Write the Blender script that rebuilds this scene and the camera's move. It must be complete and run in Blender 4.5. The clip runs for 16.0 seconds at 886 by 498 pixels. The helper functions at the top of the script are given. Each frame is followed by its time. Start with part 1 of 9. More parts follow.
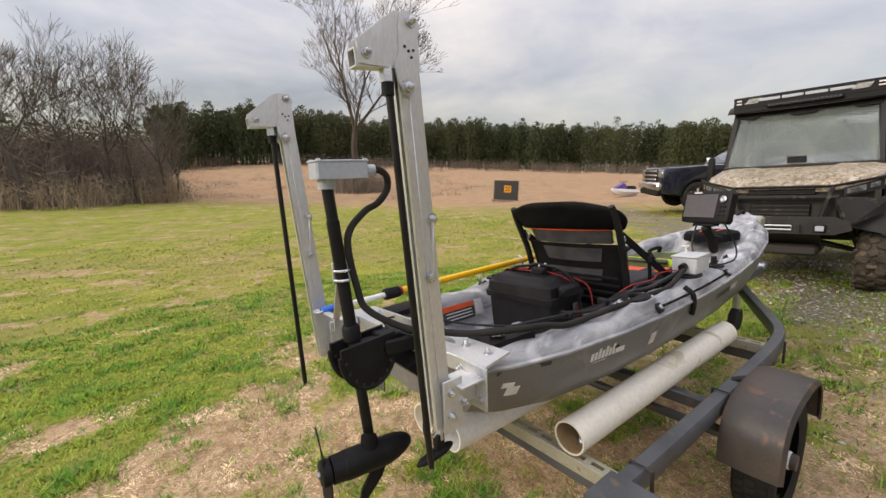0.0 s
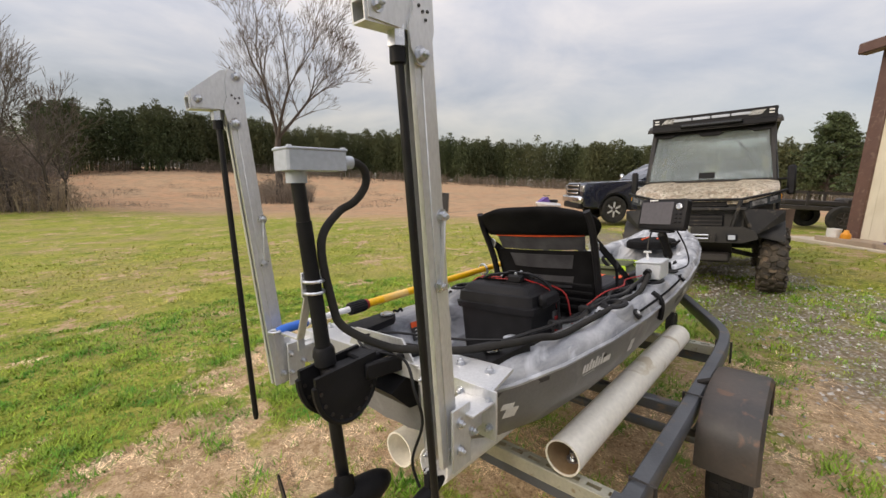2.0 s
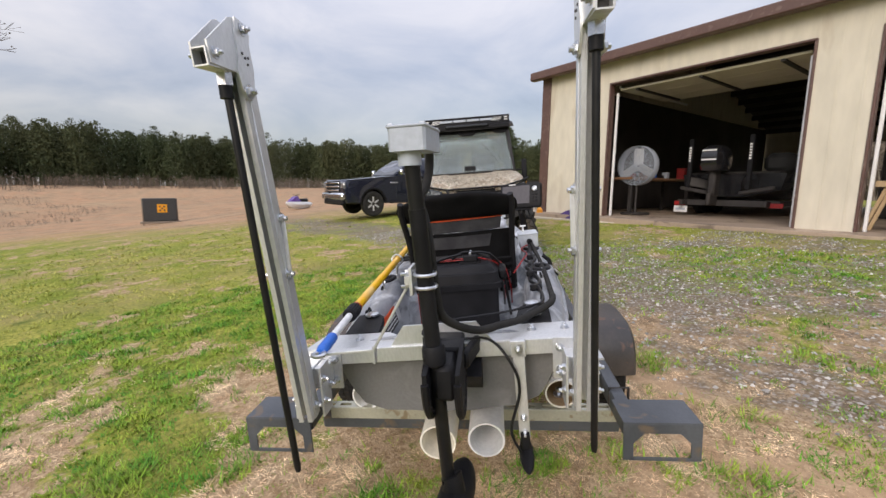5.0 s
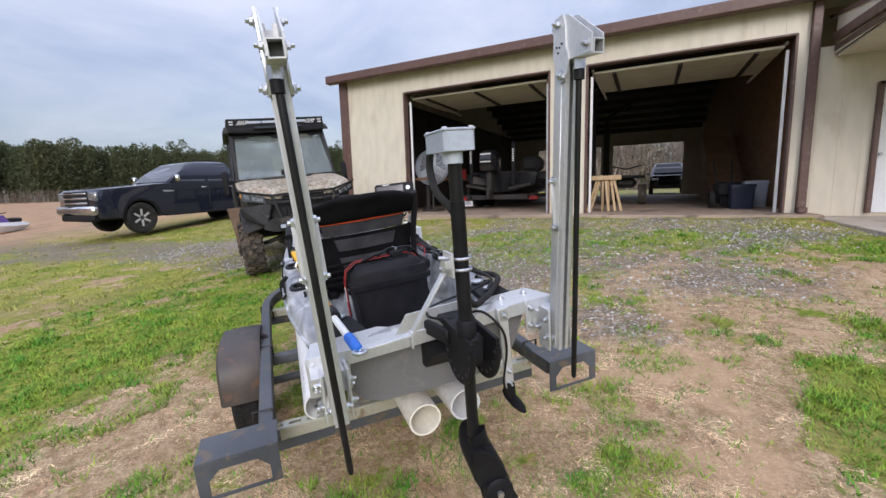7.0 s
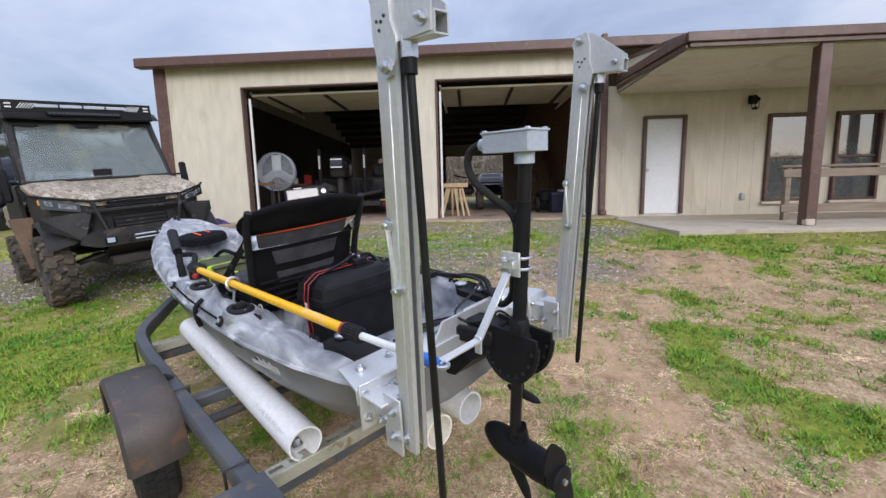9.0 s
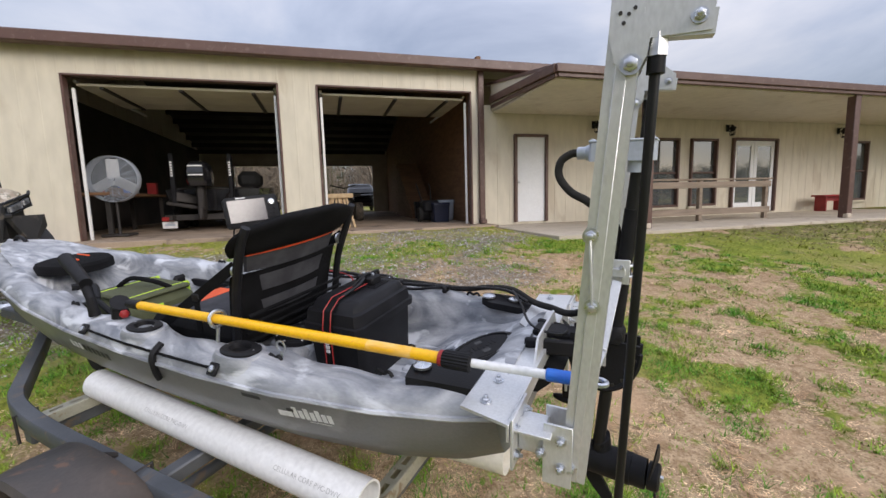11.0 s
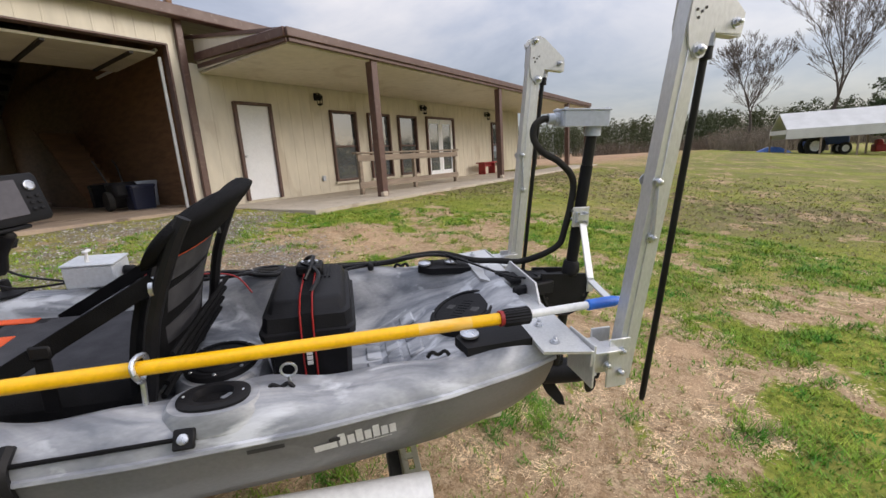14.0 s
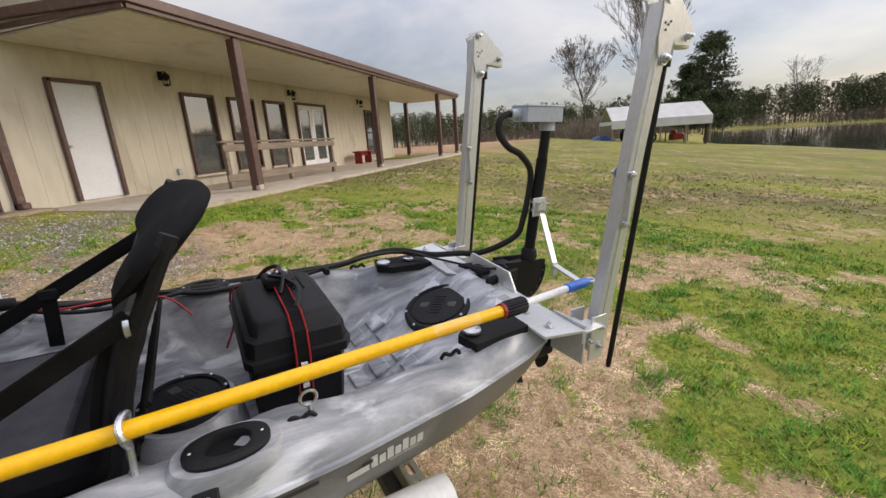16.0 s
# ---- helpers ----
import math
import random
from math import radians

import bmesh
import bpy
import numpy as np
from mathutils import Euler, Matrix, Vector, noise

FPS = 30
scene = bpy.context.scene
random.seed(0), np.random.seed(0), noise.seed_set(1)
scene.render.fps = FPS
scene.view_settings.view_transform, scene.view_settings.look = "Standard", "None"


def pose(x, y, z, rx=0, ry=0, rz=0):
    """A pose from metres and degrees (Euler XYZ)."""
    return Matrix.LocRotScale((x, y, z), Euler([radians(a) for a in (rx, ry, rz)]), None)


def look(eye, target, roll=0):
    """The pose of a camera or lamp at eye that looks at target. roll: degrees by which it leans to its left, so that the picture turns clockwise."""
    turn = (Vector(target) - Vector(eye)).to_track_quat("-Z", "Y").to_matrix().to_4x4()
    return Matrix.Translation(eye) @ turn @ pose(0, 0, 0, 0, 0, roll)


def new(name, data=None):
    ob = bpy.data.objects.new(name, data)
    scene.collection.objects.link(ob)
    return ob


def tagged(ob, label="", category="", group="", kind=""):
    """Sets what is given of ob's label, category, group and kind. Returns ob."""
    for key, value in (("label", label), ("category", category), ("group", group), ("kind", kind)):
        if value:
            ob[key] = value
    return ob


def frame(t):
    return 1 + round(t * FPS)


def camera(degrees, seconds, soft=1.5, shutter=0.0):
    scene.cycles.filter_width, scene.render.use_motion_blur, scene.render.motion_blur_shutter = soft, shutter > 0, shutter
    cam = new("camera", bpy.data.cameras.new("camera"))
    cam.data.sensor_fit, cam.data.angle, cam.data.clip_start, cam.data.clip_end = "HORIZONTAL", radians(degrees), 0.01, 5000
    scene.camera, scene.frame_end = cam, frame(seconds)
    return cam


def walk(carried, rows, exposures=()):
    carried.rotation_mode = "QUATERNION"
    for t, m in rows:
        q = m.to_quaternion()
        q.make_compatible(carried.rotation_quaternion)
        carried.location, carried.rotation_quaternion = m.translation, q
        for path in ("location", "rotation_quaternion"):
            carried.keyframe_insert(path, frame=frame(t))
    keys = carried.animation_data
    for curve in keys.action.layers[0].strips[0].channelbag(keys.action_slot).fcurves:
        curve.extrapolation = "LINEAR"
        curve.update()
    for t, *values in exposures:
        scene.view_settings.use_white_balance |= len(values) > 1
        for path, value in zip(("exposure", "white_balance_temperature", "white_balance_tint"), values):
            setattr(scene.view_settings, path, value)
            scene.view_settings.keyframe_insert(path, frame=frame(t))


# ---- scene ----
cam = camera(93.9, 16.0)
PATH = [
    (0, (-0.015, 0.213, 1.439), (1.92, 0.531, 1.047), 1.7),
    (0.5, (0.04, 0.162, 1.44), (1.985, 0.397, 1.04), 2.0),
    (1, (0.054, 0.199, 1.428), (2.007, 0.357, 1.027), 2.8),
    (1.5, (0.058, 0.293, 1.409), (2.019, 0.373, 1.022), 3.2),
    (2, (0.111, 0.391, 1.388), (2.085, 0.371, 1.066), 3.0),
    (2.5, (0.147, 0.486, 1.373), (2.119, 0.327, 1.08), 3.0),
    (3, (0.146, 0.629, 1.366), (2.084, 0.234, 1.07), 2.9),
    (3.5, (0.109, 0.799, 1.371), (1.98, 0.164, 1.058), 3.3),
    (4, (0.13, 0.903, 1.354), (1.935, 0.101, 1.037), 3.5),
    (4.2, (0.173, 0.949, 1.342), (1.943, 0.071, 1.029), 2.9),
    (6.3, (0.527, 1.46, 1.315), (1.756, -0.098, 1.061), -0.9),
    (6.5, (0.561, 1.485, 1.324), (1.694, -0.143, 1.071), -0.9),
    (7, (0.667, 1.629, 1.307), (1.544, -0.146, 1.023), -1.7),
    (7.5, (0.767, 1.731, 1.313), (1.475, -0.116, 1.017), -0.8),
    (8, (0.915, 1.702, 1.294), (1.472, -0.199, 1.018), -1.1),
    (8.5, (1.034, 1.689, 1.304), (1.405, -0.257, 1.035), -1.1),
    (9, (1.217, 1.735, 1.304), (1.337, -0.243, 1.032), -1.4),
    (9.5, (1.412, 1.772, 1.301), (1.382, -0.208, 1.024), -1.5),
    (10, (1.538, 1.7, 1.294), (1.319, -0.274, 1.058), -1.1),
    (10.2, (1.59, 1.672, 1.308), (1.298, -0.295, 1.096), -1.1),
    (12.3, (2.113, 1.368, 1.321), (1.189, -0.378, 1.009), -1.9),
    (12.5, (2.15, 1.325, 1.327), (1.137, -0.372, 1.022), -2.0),
    (13, (2.306, 1.236, 1.326), (0.958, -0.194, 0.952), -3.7),
    (13.5, (2.418, 1.189, 1.336), (0.922, -0.081, 0.948), -3.3),
    (14, (2.417, 1.096, 1.323), (0.826, -0.042, 0.904), -3.7),
    (14.5, (2.398, 1.016, 1.347), (0.727, 0.009, 0.909), -3.2),
    (15, (2.4, 0.978, 1.359), (0.678, 0.065, 0.91), -3.3),
    (15.5, (2.455, 0.904, 1.357), (0.665, 0.157, 0.87), -3.6),
    (16, (2.525, 0.816, 1.361), (0.688, 0.213, 0.851), -3.9),
]

walk(cam, [(t, look(eye, target, roll)) for t, eye, target, roll in PATH], ((0.0, 0.05, 7600, 14), (4.0, -0.03, 7200, 13), (6.3, 0.0, 6300, 16), (8.0, -0.03, 6100, 15), (9.3, -0.06, 6050, 14), (10.2, -0.09, 6350, 14), (12.5, -0.08, 6600, 13), (16.0, -0.10, 7100, 14)))

# ---- sky, sun ----
SUN_AZ, SUN_EL = 117.0, 25.0
world = bpy.data.worlds.new("world")
scene.world = world
world.use_nodes = True
wt = world.node_tree
wt.nodes.clear()


def wn(kind, **props):
    n = wt.nodes.new(kind)
    for key, value in props.items():
        if key == "blend":
            n.blend_type = value
        elif key == "op":
            n.operation = value
        elif key == "dtype":
            n.data_type = value
    return n


w_out, w_bg = wn("ShaderNodeOutputWorld"), wn("ShaderNodeBackground")
w_sky = wn("ShaderNodeTexSky")
w_sky.sky_type, w_sky.sun_disc = "NISHITA", False
w_sky.sun_elevation, w_sky.sun_rotation = radians(SUN_EL), radians(90 - SUN_AZ)
w_co, w_sep = wn("ShaderNodeTexCoord"), wn("ShaderNodeSeparateXYZ")
wt.links.new(w_co.outputs["Generated"], w_sep.inputs[0])
# cloud layer: the direction divided by its height, so that the clouds flatten towards the horizon
w_up = wn("ShaderNodeMath", op="MAXIMUM")
w_up.inputs[1].default_value = 0.0
wt.links.new(w_sep.outputs["Z"], w_up.inputs[0])
w_add = wn("ShaderNodeMath", op="ADD")
w_add.inputs[1].default_value = 0.22
wt.links.new(w_up.outputs[0], w_add.inputs[0])
w_div = wn("ShaderNodeVectorMath", op="DIVIDE")
w_comb = wn("ShaderNodeCombineXYZ")
for i in range(3):
    wt.links.new(w_add.outputs[0], w_comb.inputs[i])
wt.links.new(w_co.outputs["Generated"], w_div.inputs[0])
wt.links.new(w_comb.outputs[0], w_div.inputs[1])
w_noise = wn("ShaderNodeTexNoise")
w_noise.inputs["Scale"].default_value = 1.15
w_noise.inputs["Detail"].default_value = 7.0
w_noise.inputs["Roughness"].default_value = 0.55
w_noise.inputs["Distortion"].default_value = 0.35
wt.links.new(w_div.outputs[0], w_noise.inputs["Vector"])
w_ramp = wn("ShaderNodeValToRGB")
e = w_ramp.color_ramp.elements
e[0].position, e[0].color = 0.30, (0.205, 0.23, 0.295, 1)
e[1].position, e[1].color = 0.72, (0.51, 0.505, 0.52, 1)
m_ = w_ramp.color_ramp.elements.new(0.47)
m_.color = (0.315, 0.34, 0.405, 1)
wt.links.new(w_noise.outputs["Fac"], w_ramp.inputs["Fac"])
# the cover brightens towards the zenith, as under any overcast sky
w_gain = wn("ShaderNodeMath", op="MULTIPLY_ADD")
w_gain.inputs[1].default_value, w_gain.inputs[2].default_value = 3.5, 0.53
wt.links.new(w_up.outputs[0], w_gain.inputs[0])
w_mul = wn("ShaderNodeVectorMath", op="SCALE")
wt.links.new(w_ramp.outputs["Color"], w_mul.inputs[0])
# and on the sun's side
w_dot = wn("ShaderNodeVectorMath", op="DOT_PRODUCT")
w_dot.inputs[1].default_value = (math.cos(radians(SUN_AZ)), math.sin(radians(SUN_AZ)), 0)
wt.links.new(w_co.outputs["Generated"], w_dot.inputs[0])
w_side = wn("ShaderNodeMath", op="MULTIPLY_ADD")
w_side.inputs[1].default_value, w_side.inputs[2].default_value = 0.20, 1.0
wt.links.new(w_dot.outputs["Value"], w_side.inputs[0])
w_both = wn("ShaderNodeMath", op="MULTIPLY")
wt.links.new(w_gain.outputs[0], w_both.inputs[0])
wt.links.new(w_side.outputs[0], w_both.inputs[1])
wt.links.new(w_both.outputs[0], w_mul.inputs["Scale"])
w_skys = wn("ShaderNodeVectorMath", op="SCALE")
w_skys.inputs["Scale"].default_value = 0.05
wt.links.new(w_sky.outputs[0], w_skys.inputs[0])
w_sum = wn("ShaderNodeVectorMath", op="ADD")
wt.links.new(w_mul.outputs[0], w_sum.inputs[0])
wt.links.new(w_skys.outputs[0], w_sum.inputs[1])
wt.links.new(w_sum.outputs[0], w_bg.inputs["Color"])
w_bg.inputs["Strength"].default_value = 1.0
wt.links.new(w_bg.outputs[0], w_out.inputs["Surface"])

sun_lamp = bpy.data.lights.new("sun", "SUN")
sun_lamp.energy, sun_lamp.angle, sun_lamp.color = 1.9, radians(26), (1.0, 0.94, 0.86)
sun = new("sun", sun_lamp)
sx, sy, sz = (math.cos(radians(SUN_EL)) * math.cos(radians(SUN_AZ)), math.cos(radians(SUN_EL)) * math.sin(radians(SUN_AZ)), math.sin(radians(SUN_EL)))
sun.matrix_world = look((sx * 50, sy * 50, sz * 50), (0, 0, 0))


# ---- mesh helpers ----
BASE = {}


class Geo:
    """Vertices and faces in the coordinates of the thing's own frame."""

    def __init__(self):
        self.v, self.f = [], []

    def add(self, verts, faces, m=None):
        n = len(self.v)
        self.v += [tuple(m @ Vector(p)) for p in verts] if m is not None else [tuple(p) for p in verts]
        self.f += [tuple(i + n for i in f) for f in faces]
        return self

    def box(self, c, s, b=0.0, m=None):
        """A box round c with the sizes s and chamfered edges b."""
        hx, hy, hz = (a / 2 for a in s)
        mm = Matrix.Translation(c) if m is None else m @ Matrix.Translation(c)
        if b <= 0:
            vs = [(x * hx, y * hy, z * hz) for x in (-1, 1) for y in (-1, 1) for z in (-1, 1)]
            fs = [(0, 1, 3, 2), (4, 6, 7, 5), (0, 4, 5, 1), (2, 3, 7, 6), (0, 2, 6, 4), (1, 5, 7, 3)]
            return self.add(vs, fs, mm)
        b = min(b, hx * 0.98, hy * 0.98, hz * 0.98)
        vs, ix = [], {}
        for x in (-1, 1):
            for y in (-1, 1):
                for z in (-1, 1):
                    for a, p in enumerate(((x * hx, y * (hy - b), z * (hz - b)), (x * (hx - b), y * hy, z * (hz - b)), (x * (hx - b), y * (hy - b), z * hz))):
                        ix[x, y, z, a] = len(vs)
                        vs.append(p)
        fs = []
        for q in (-1, 1):
            fs.append([ix[q, y, z, 0] for y, z in ((-1, -1), (1, -1), (1, 1), (-1, 1))][::q])
            fs.append([ix[x, q, z, 1] for x, z in ((-1, -1), (-1, 1), (1, 1), (1, -1))][::q])
            fs.append([ix[x, y, q, 2] for x, y in ((-1, -1), (1, -1), (1, 1), (-1, 1))][::q])
        for p in (-1, 1):
            for q in (-1, 1):
                fs.append((ix[p, q, -1, 0], ix[p, q, -1, 1], ix[p, q, 1, 1], ix[p, q, 1, 0])[::-p * q or 1])
                fs.append((ix[p, -1, q, 0], ix[p, 1, q, 0], ix[p, 1, q, 2], ix[p, -1, q, 2])[::-p * q or 1])
                fs.append((ix[-1, p, q, 1], ix[1, p, q, 1], ix[1, p, q, 2], ix[-1, p, q, 2])[::p * q or 1])
        for x in (-1, 1):
            for y in (-1, 1):
                for z in (-1, 1):
                    fs.append((ix[x, y, z, 0], ix[x, y, z, 1], ix[x, y, z, 2])[::x * y * z])
        return self.add(vs, [tuple(f) for f in fs], mm)

    def bar(self, p0, p1, w, h, b=0.0, up=(0, 0, 1)):
        """A box from p0 to p1, w wide and h high."""
        p0, p1 = Vector(p0), Vector(p1)
        d = p1 - p0
        x = d.normalized()
        y = Vector(up).cross(x)
        y = (Vector((0, 1, 0)) if y.length < 1e-4 else y).normalized()
        z = x.cross(y)
        m = Matrix((x, y, z)).transposed().to_4x4()
        m.translation = (p0 + p1) / 2
        return self.box((0, 0, 0), (d.length, w, h), b, m)

    def rings(self, rings, cap=True, closed=True):
        """A skin over rings of equal length."""
        n, vs, fs = len(rings[0]), [p for r in rings for p in r], []
        for k in range(len(rings) - 1):
            for i in range(n if closed else n - 1):
                a, b = k * n + i, k * n + (i + 1) % n
                fs.append((a, b, b + n, a + n))
        if cap and closed:
            fs.append(tuple(range(n))[::-1])
            fs.append(tuple(range((len(rings) - 1) * n, len(rings) * n)))
        return self.add(vs, fs)

    def tube(self, pts, r, n=10, cap=True):
        """A round tube along pts; r is one radius or one for each point."""
        pts = [Vector(p) for p in pts]
        rs = r if isinstance(r, (list, tuple)) else [r] * len(pts)
        out, side = [], None
        for k, p in enumerate(pts):
            d = (pts[min(k + 1, len(pts) - 1)] - pts[max(k - 1, 0)]).normalized()
            if side is None:
                side = d.cross(Vector((0.31, 0.2, 1)) if abs(d.z) < 0.9 else Vector((1, 0.1, 0.2))).normalized()
            side = (side - d * side.dot(d)).normalized()
            up = d.cross(side)
            out.append([p + (side * math.cos(a) + up * math.sin(a)) * rs[k] for a in (2 * math.pi * i / n for i in range(n))])
        return self.rings(out, cap)

    def cyl(self, p0, p1, r, r1=None, n=16):
        return self.tube([p0, p1], [r, r if r1 is None else r1], n)

    def pipe(self, p0, p1, r, inner, n=28):
        """A hollow pipe with open ends."""
        p0, p1 = Vector(p0), Vector(p1)
        d = (p1 - p0).normalized()
        side = d.cross(Vector((0.3, 0.2, 1))).normalized()
        up = d.cross(side)
        ring = lambda p, q: [p + (side * math.cos(2 * math.pi * i / n) + up * math.sin(2 * math.pi * i / n)) * q for i in range(n)]
        rr = [ring(p0, r), ring(p1, r), ring(p1, inner), ring(p0, inner), ring(p0, r)]
        return self.rings(rr, cap=False)

    def ball(self, c, r, n=12, squash=(1, 1, 1)):
        c = Vector(c)
        rr = []
        for k in range(1, n // 2):
            t = math.pi * k / (n // 2)
            rr.append([c + Vector((r * math.sin(t) * math.cos(2 * math.pi * i / n) * squash[0], r * math.sin(t) * math.sin(2 * math.pi * i / n) * squash[1], -r * math.cos(t) * squash[2])) for i in range(n)])
        return self.rings(rr)

    def lathe(self, prof, c=(0, 0, 0), n=24, axis="z", cap=True):
        """prof: (radius, height) pairs turned round an axis through c."""
        rr = []
        for r, h in prof:
            ring = []
            for i in range(n):
                a = 2 * math.pi * i / n
                p = (r * math.cos(a), r * math.sin(a), h)
                p = {"z": p, "x": (h, p[0], p[1]), "y": (p[1], h, p[0])}[axis]
                ring.append(Vector(c) + Vector(p))
            rr.append(ring)
        return self.rings(rr, cap)

    def slab(self, poly, thick, m):
        """A flat plate: a polygon in the plane z = 0 of m, thick both ways by half."""
        n = len(poly)
        vs = [(x, y, -thick / 2) for x, y in poly] + [(x, y, thick / 2) for x, y in poly]
        fs = [tuple(range(n))[::-1], tuple(range(n, 2 * n))] + [(i, (i + 1) % n, (i + 1) % n + n, i + n) for i in range(n)]
        return self.add(vs, fs, m)


def mesh_of(name, g, mat, base=(0, 0, 0), sharp=38):
    me = bpy.data.meshes.new(name)
    bx, by, bz = base
    me.from_pydata([(x - bx, y - by, z - bz) for x, y, z in g.v], [], g.f)
    me.materials.append(mat)
    bm = bmesh.new()
    bm.from_mesh(me)
    bmesh.ops.delete(bm, geom=[w for w in bm.verts if not w.link_faces], context="VERTS")
    bmesh.ops.recalc_face_normals(bm, faces=bm.faces)
    bm.to_mesh(me)
    bm.free()
    me.polygons.foreach_set("use_smooth", [True] * len(me.polygons))
    me.set_sharp_from_angle(angle=radians(sharp))
    return me


def thing(name, label, category, base=(0, 0, 0), m=None, group="", kind=""):
    ob = new(name)
    ob.empty_display_size = 0.1
    ob.matrix_world = (m if m is not None else Matrix()) @ Matrix.Translation(base)
    BASE[ob.name] = tuple(base)
    return tagged(ob, label, category, group, kind)


def part(name, g, mat, parent, label="", sharp=38):
    base = BASE[parent.name]
    ob = new(name, mesh_of(name, g, mat, base, sharp))
    ob.parent = parent
    BASE[ob.name] = base
    if label:
        ob["label"] = label
    return ob


def single(name, g, mat, label, category, base=(0, 0, 0), m=None, group="", kind="", sharp=38):
    ob = new(name, mesh_of(name, g, mat, base, sharp))
    ob.matrix_world = (m if m is not None else Matrix()) @ Matrix.Translation(base)
    BASE[ob.name] = tuple(base)
    return tagged(ob, label, category, group, kind)


def sub(parent, name, g, mat, label=""):
    """A part that shares its thing's frame."""
    return part(name, g, mat, parent, label)


def lerp(a, b, t):
    return a + (b - a) * t


def interp(x, xs, ys):
    return float(np.interp(x, xs, ys))


def smooth(a, b, x):
    t = min(1.0, max(0.0, (x - a) / (b - a)))
    return t * t * (3 - 2 * t)


def curve_pts(pts, n=8):
    """A smooth line through pts."""
    P = [Vector(p) for p in pts]
    out = []
    for i in range(len(P) - 1):
        p0, p1, p2, p3 = P[max(i - 1, 0)], P[i], P[i + 1], P[min(i + 2, len(P) - 1)]
        for k in range(n):
            t = k / n
            out.append(0.5 * ((2 * p1) + (p2 - p0) * t + (2 * p0 - 5 * p1 + 4 * p2 - p3) * t * t + (3 * p1 - p0 - 3 * p2 + p3) * t ** 3))
    return out + [P[-1]]


# ---- materials ----
def mat(name, c1, c2=None, rough=0.6, metal=0.0, scale=6.0, fine=70.0, bump=0.15, stretch=(1, 1, 1), rvar=0.12, lo=0.35, hi=0.65, c3=None, spot=0.0, coat=0.0, distort=0.0, spec=0.5):
    """A surface of two colours mixed by coarse noise, with fine grain, relief and uneven gloss; c3 adds stains over the part spot of it."""
    c2 = c2 or tuple(v * 0.8 for v in c1)
    ma = bpy.data.materials.new(name)
    ma.use_nodes = True
    nt = ma.node_tree
    bs = nt.nodes["Principled BSDF"]
    co, mp = nt.nodes.new("ShaderNodeTexCoord"), nt.nodes.new("ShaderNodeMapping")
    mp.inputs["Scale"].default_value = stretch
    nt.links.new(co.outputs["Object"], mp.inputs["Vector"])

    def noise_node(s, detail=5, dist=0.0):
        n = nt.nodes.new("ShaderNodeTexNoise")
        n.inputs["Scale"].default_value, n.inputs["Detail"].default_value, n.inputs["Distortion"].default_value = s, detail, dist
        nt.links.new(mp.outputs[0], n.inputs["Vector"])
        return n

    n1, n2 = noise_node(scale, 5, distort), noise_node(fine, 3)
    r1 = nt.nodes.new("ShaderNodeMapRange")
    r1.inputs["From Min"].default_value, r1.inputs["From Max"].default_value = lo, hi
    nt.links.new(n1.outputs["Fac"], r1.inputs["Value"])
    mx = nt.nodes.new("ShaderNodeMix")
    mx.data_type = "RGBA"
    mx.inputs["A"].default_value, mx.inputs["B"].default_value = (*c1, 1), (*c2, 1)
    nt.links.new(r1.outputs[0], mx.inputs["Factor"])
    col = mx.outputs["Result"]
    gr = nt.nodes.new("ShaderNodeMapRange")
    gr.inputs["To Min"].default_value, gr.inputs["To Max"].default_value = 0.82, 1.18
    nt.links.new(n2.outputs["Fac"], gr.inputs["Value"])
    gm = nt.nodes.new("ShaderNodeVectorMath")
    gm.operation = "SCALE"
    nt.links.new(col, gm.inputs[0])
    nt.links.new(gr.outputs[0], gm.inputs["Scale"])
    col = gm.outputs[0]
    if c3:
        n3 = noise_node(scale * 2.3, 6, 0.6)
        r3 = nt.nodes.new("ShaderNodeMapRange")
        r3.inputs["From Min"].default_value, r3.inputs["From Max"].default_value = 0.62 - spot * 0.4, 0.70 - spot * 0.4
        nt.links.new(n3.outputs["Fac"], r3.inputs["Value"])
        m3 = nt.nodes.new("ShaderNodeMix")
        m3.data_type = "RGBA"
        nt.links.new(r3.outputs[0], m3.inputs["Factor"])
        nt.links.new(col, m3.inputs["A"])
        m3.inputs["B"].default_value = (*c3, 1)
        col = m3.outputs["Result"]
    nt.links.new(col, bs.inputs["Base Color"])
    rr = nt.nodes.new("ShaderNodeMapRange")
    rr.inputs["To Min"].default_value, rr.inputs["To Max"].default_value = max(0.02, rough - rvar), min(1, rough + rvar)
    nt.links.new(n1.outputs["Fac"], rr.inputs["Value"])
    nt.links.new(rr.outputs[0], bs.inputs["Roughness"])
    bs.inputs["Metallic"].default_value = metal
    bs.inputs["Coat Weight"].default_value = coat
    bs.inputs["Specular IOR Level"].default_value = spec
    if bump:
        bp = nt.nodes.new("ShaderNodeBump")
        bp.inputs["Strength"].default_value, bp.inputs["Distance"].default_value = bump, 0.004
        nt.links.new(n2.outputs["Fac"], bp.inputs["Height"])
        nt.links.new(bp.outputs[0], bs.inputs["Normal"])
    return ma


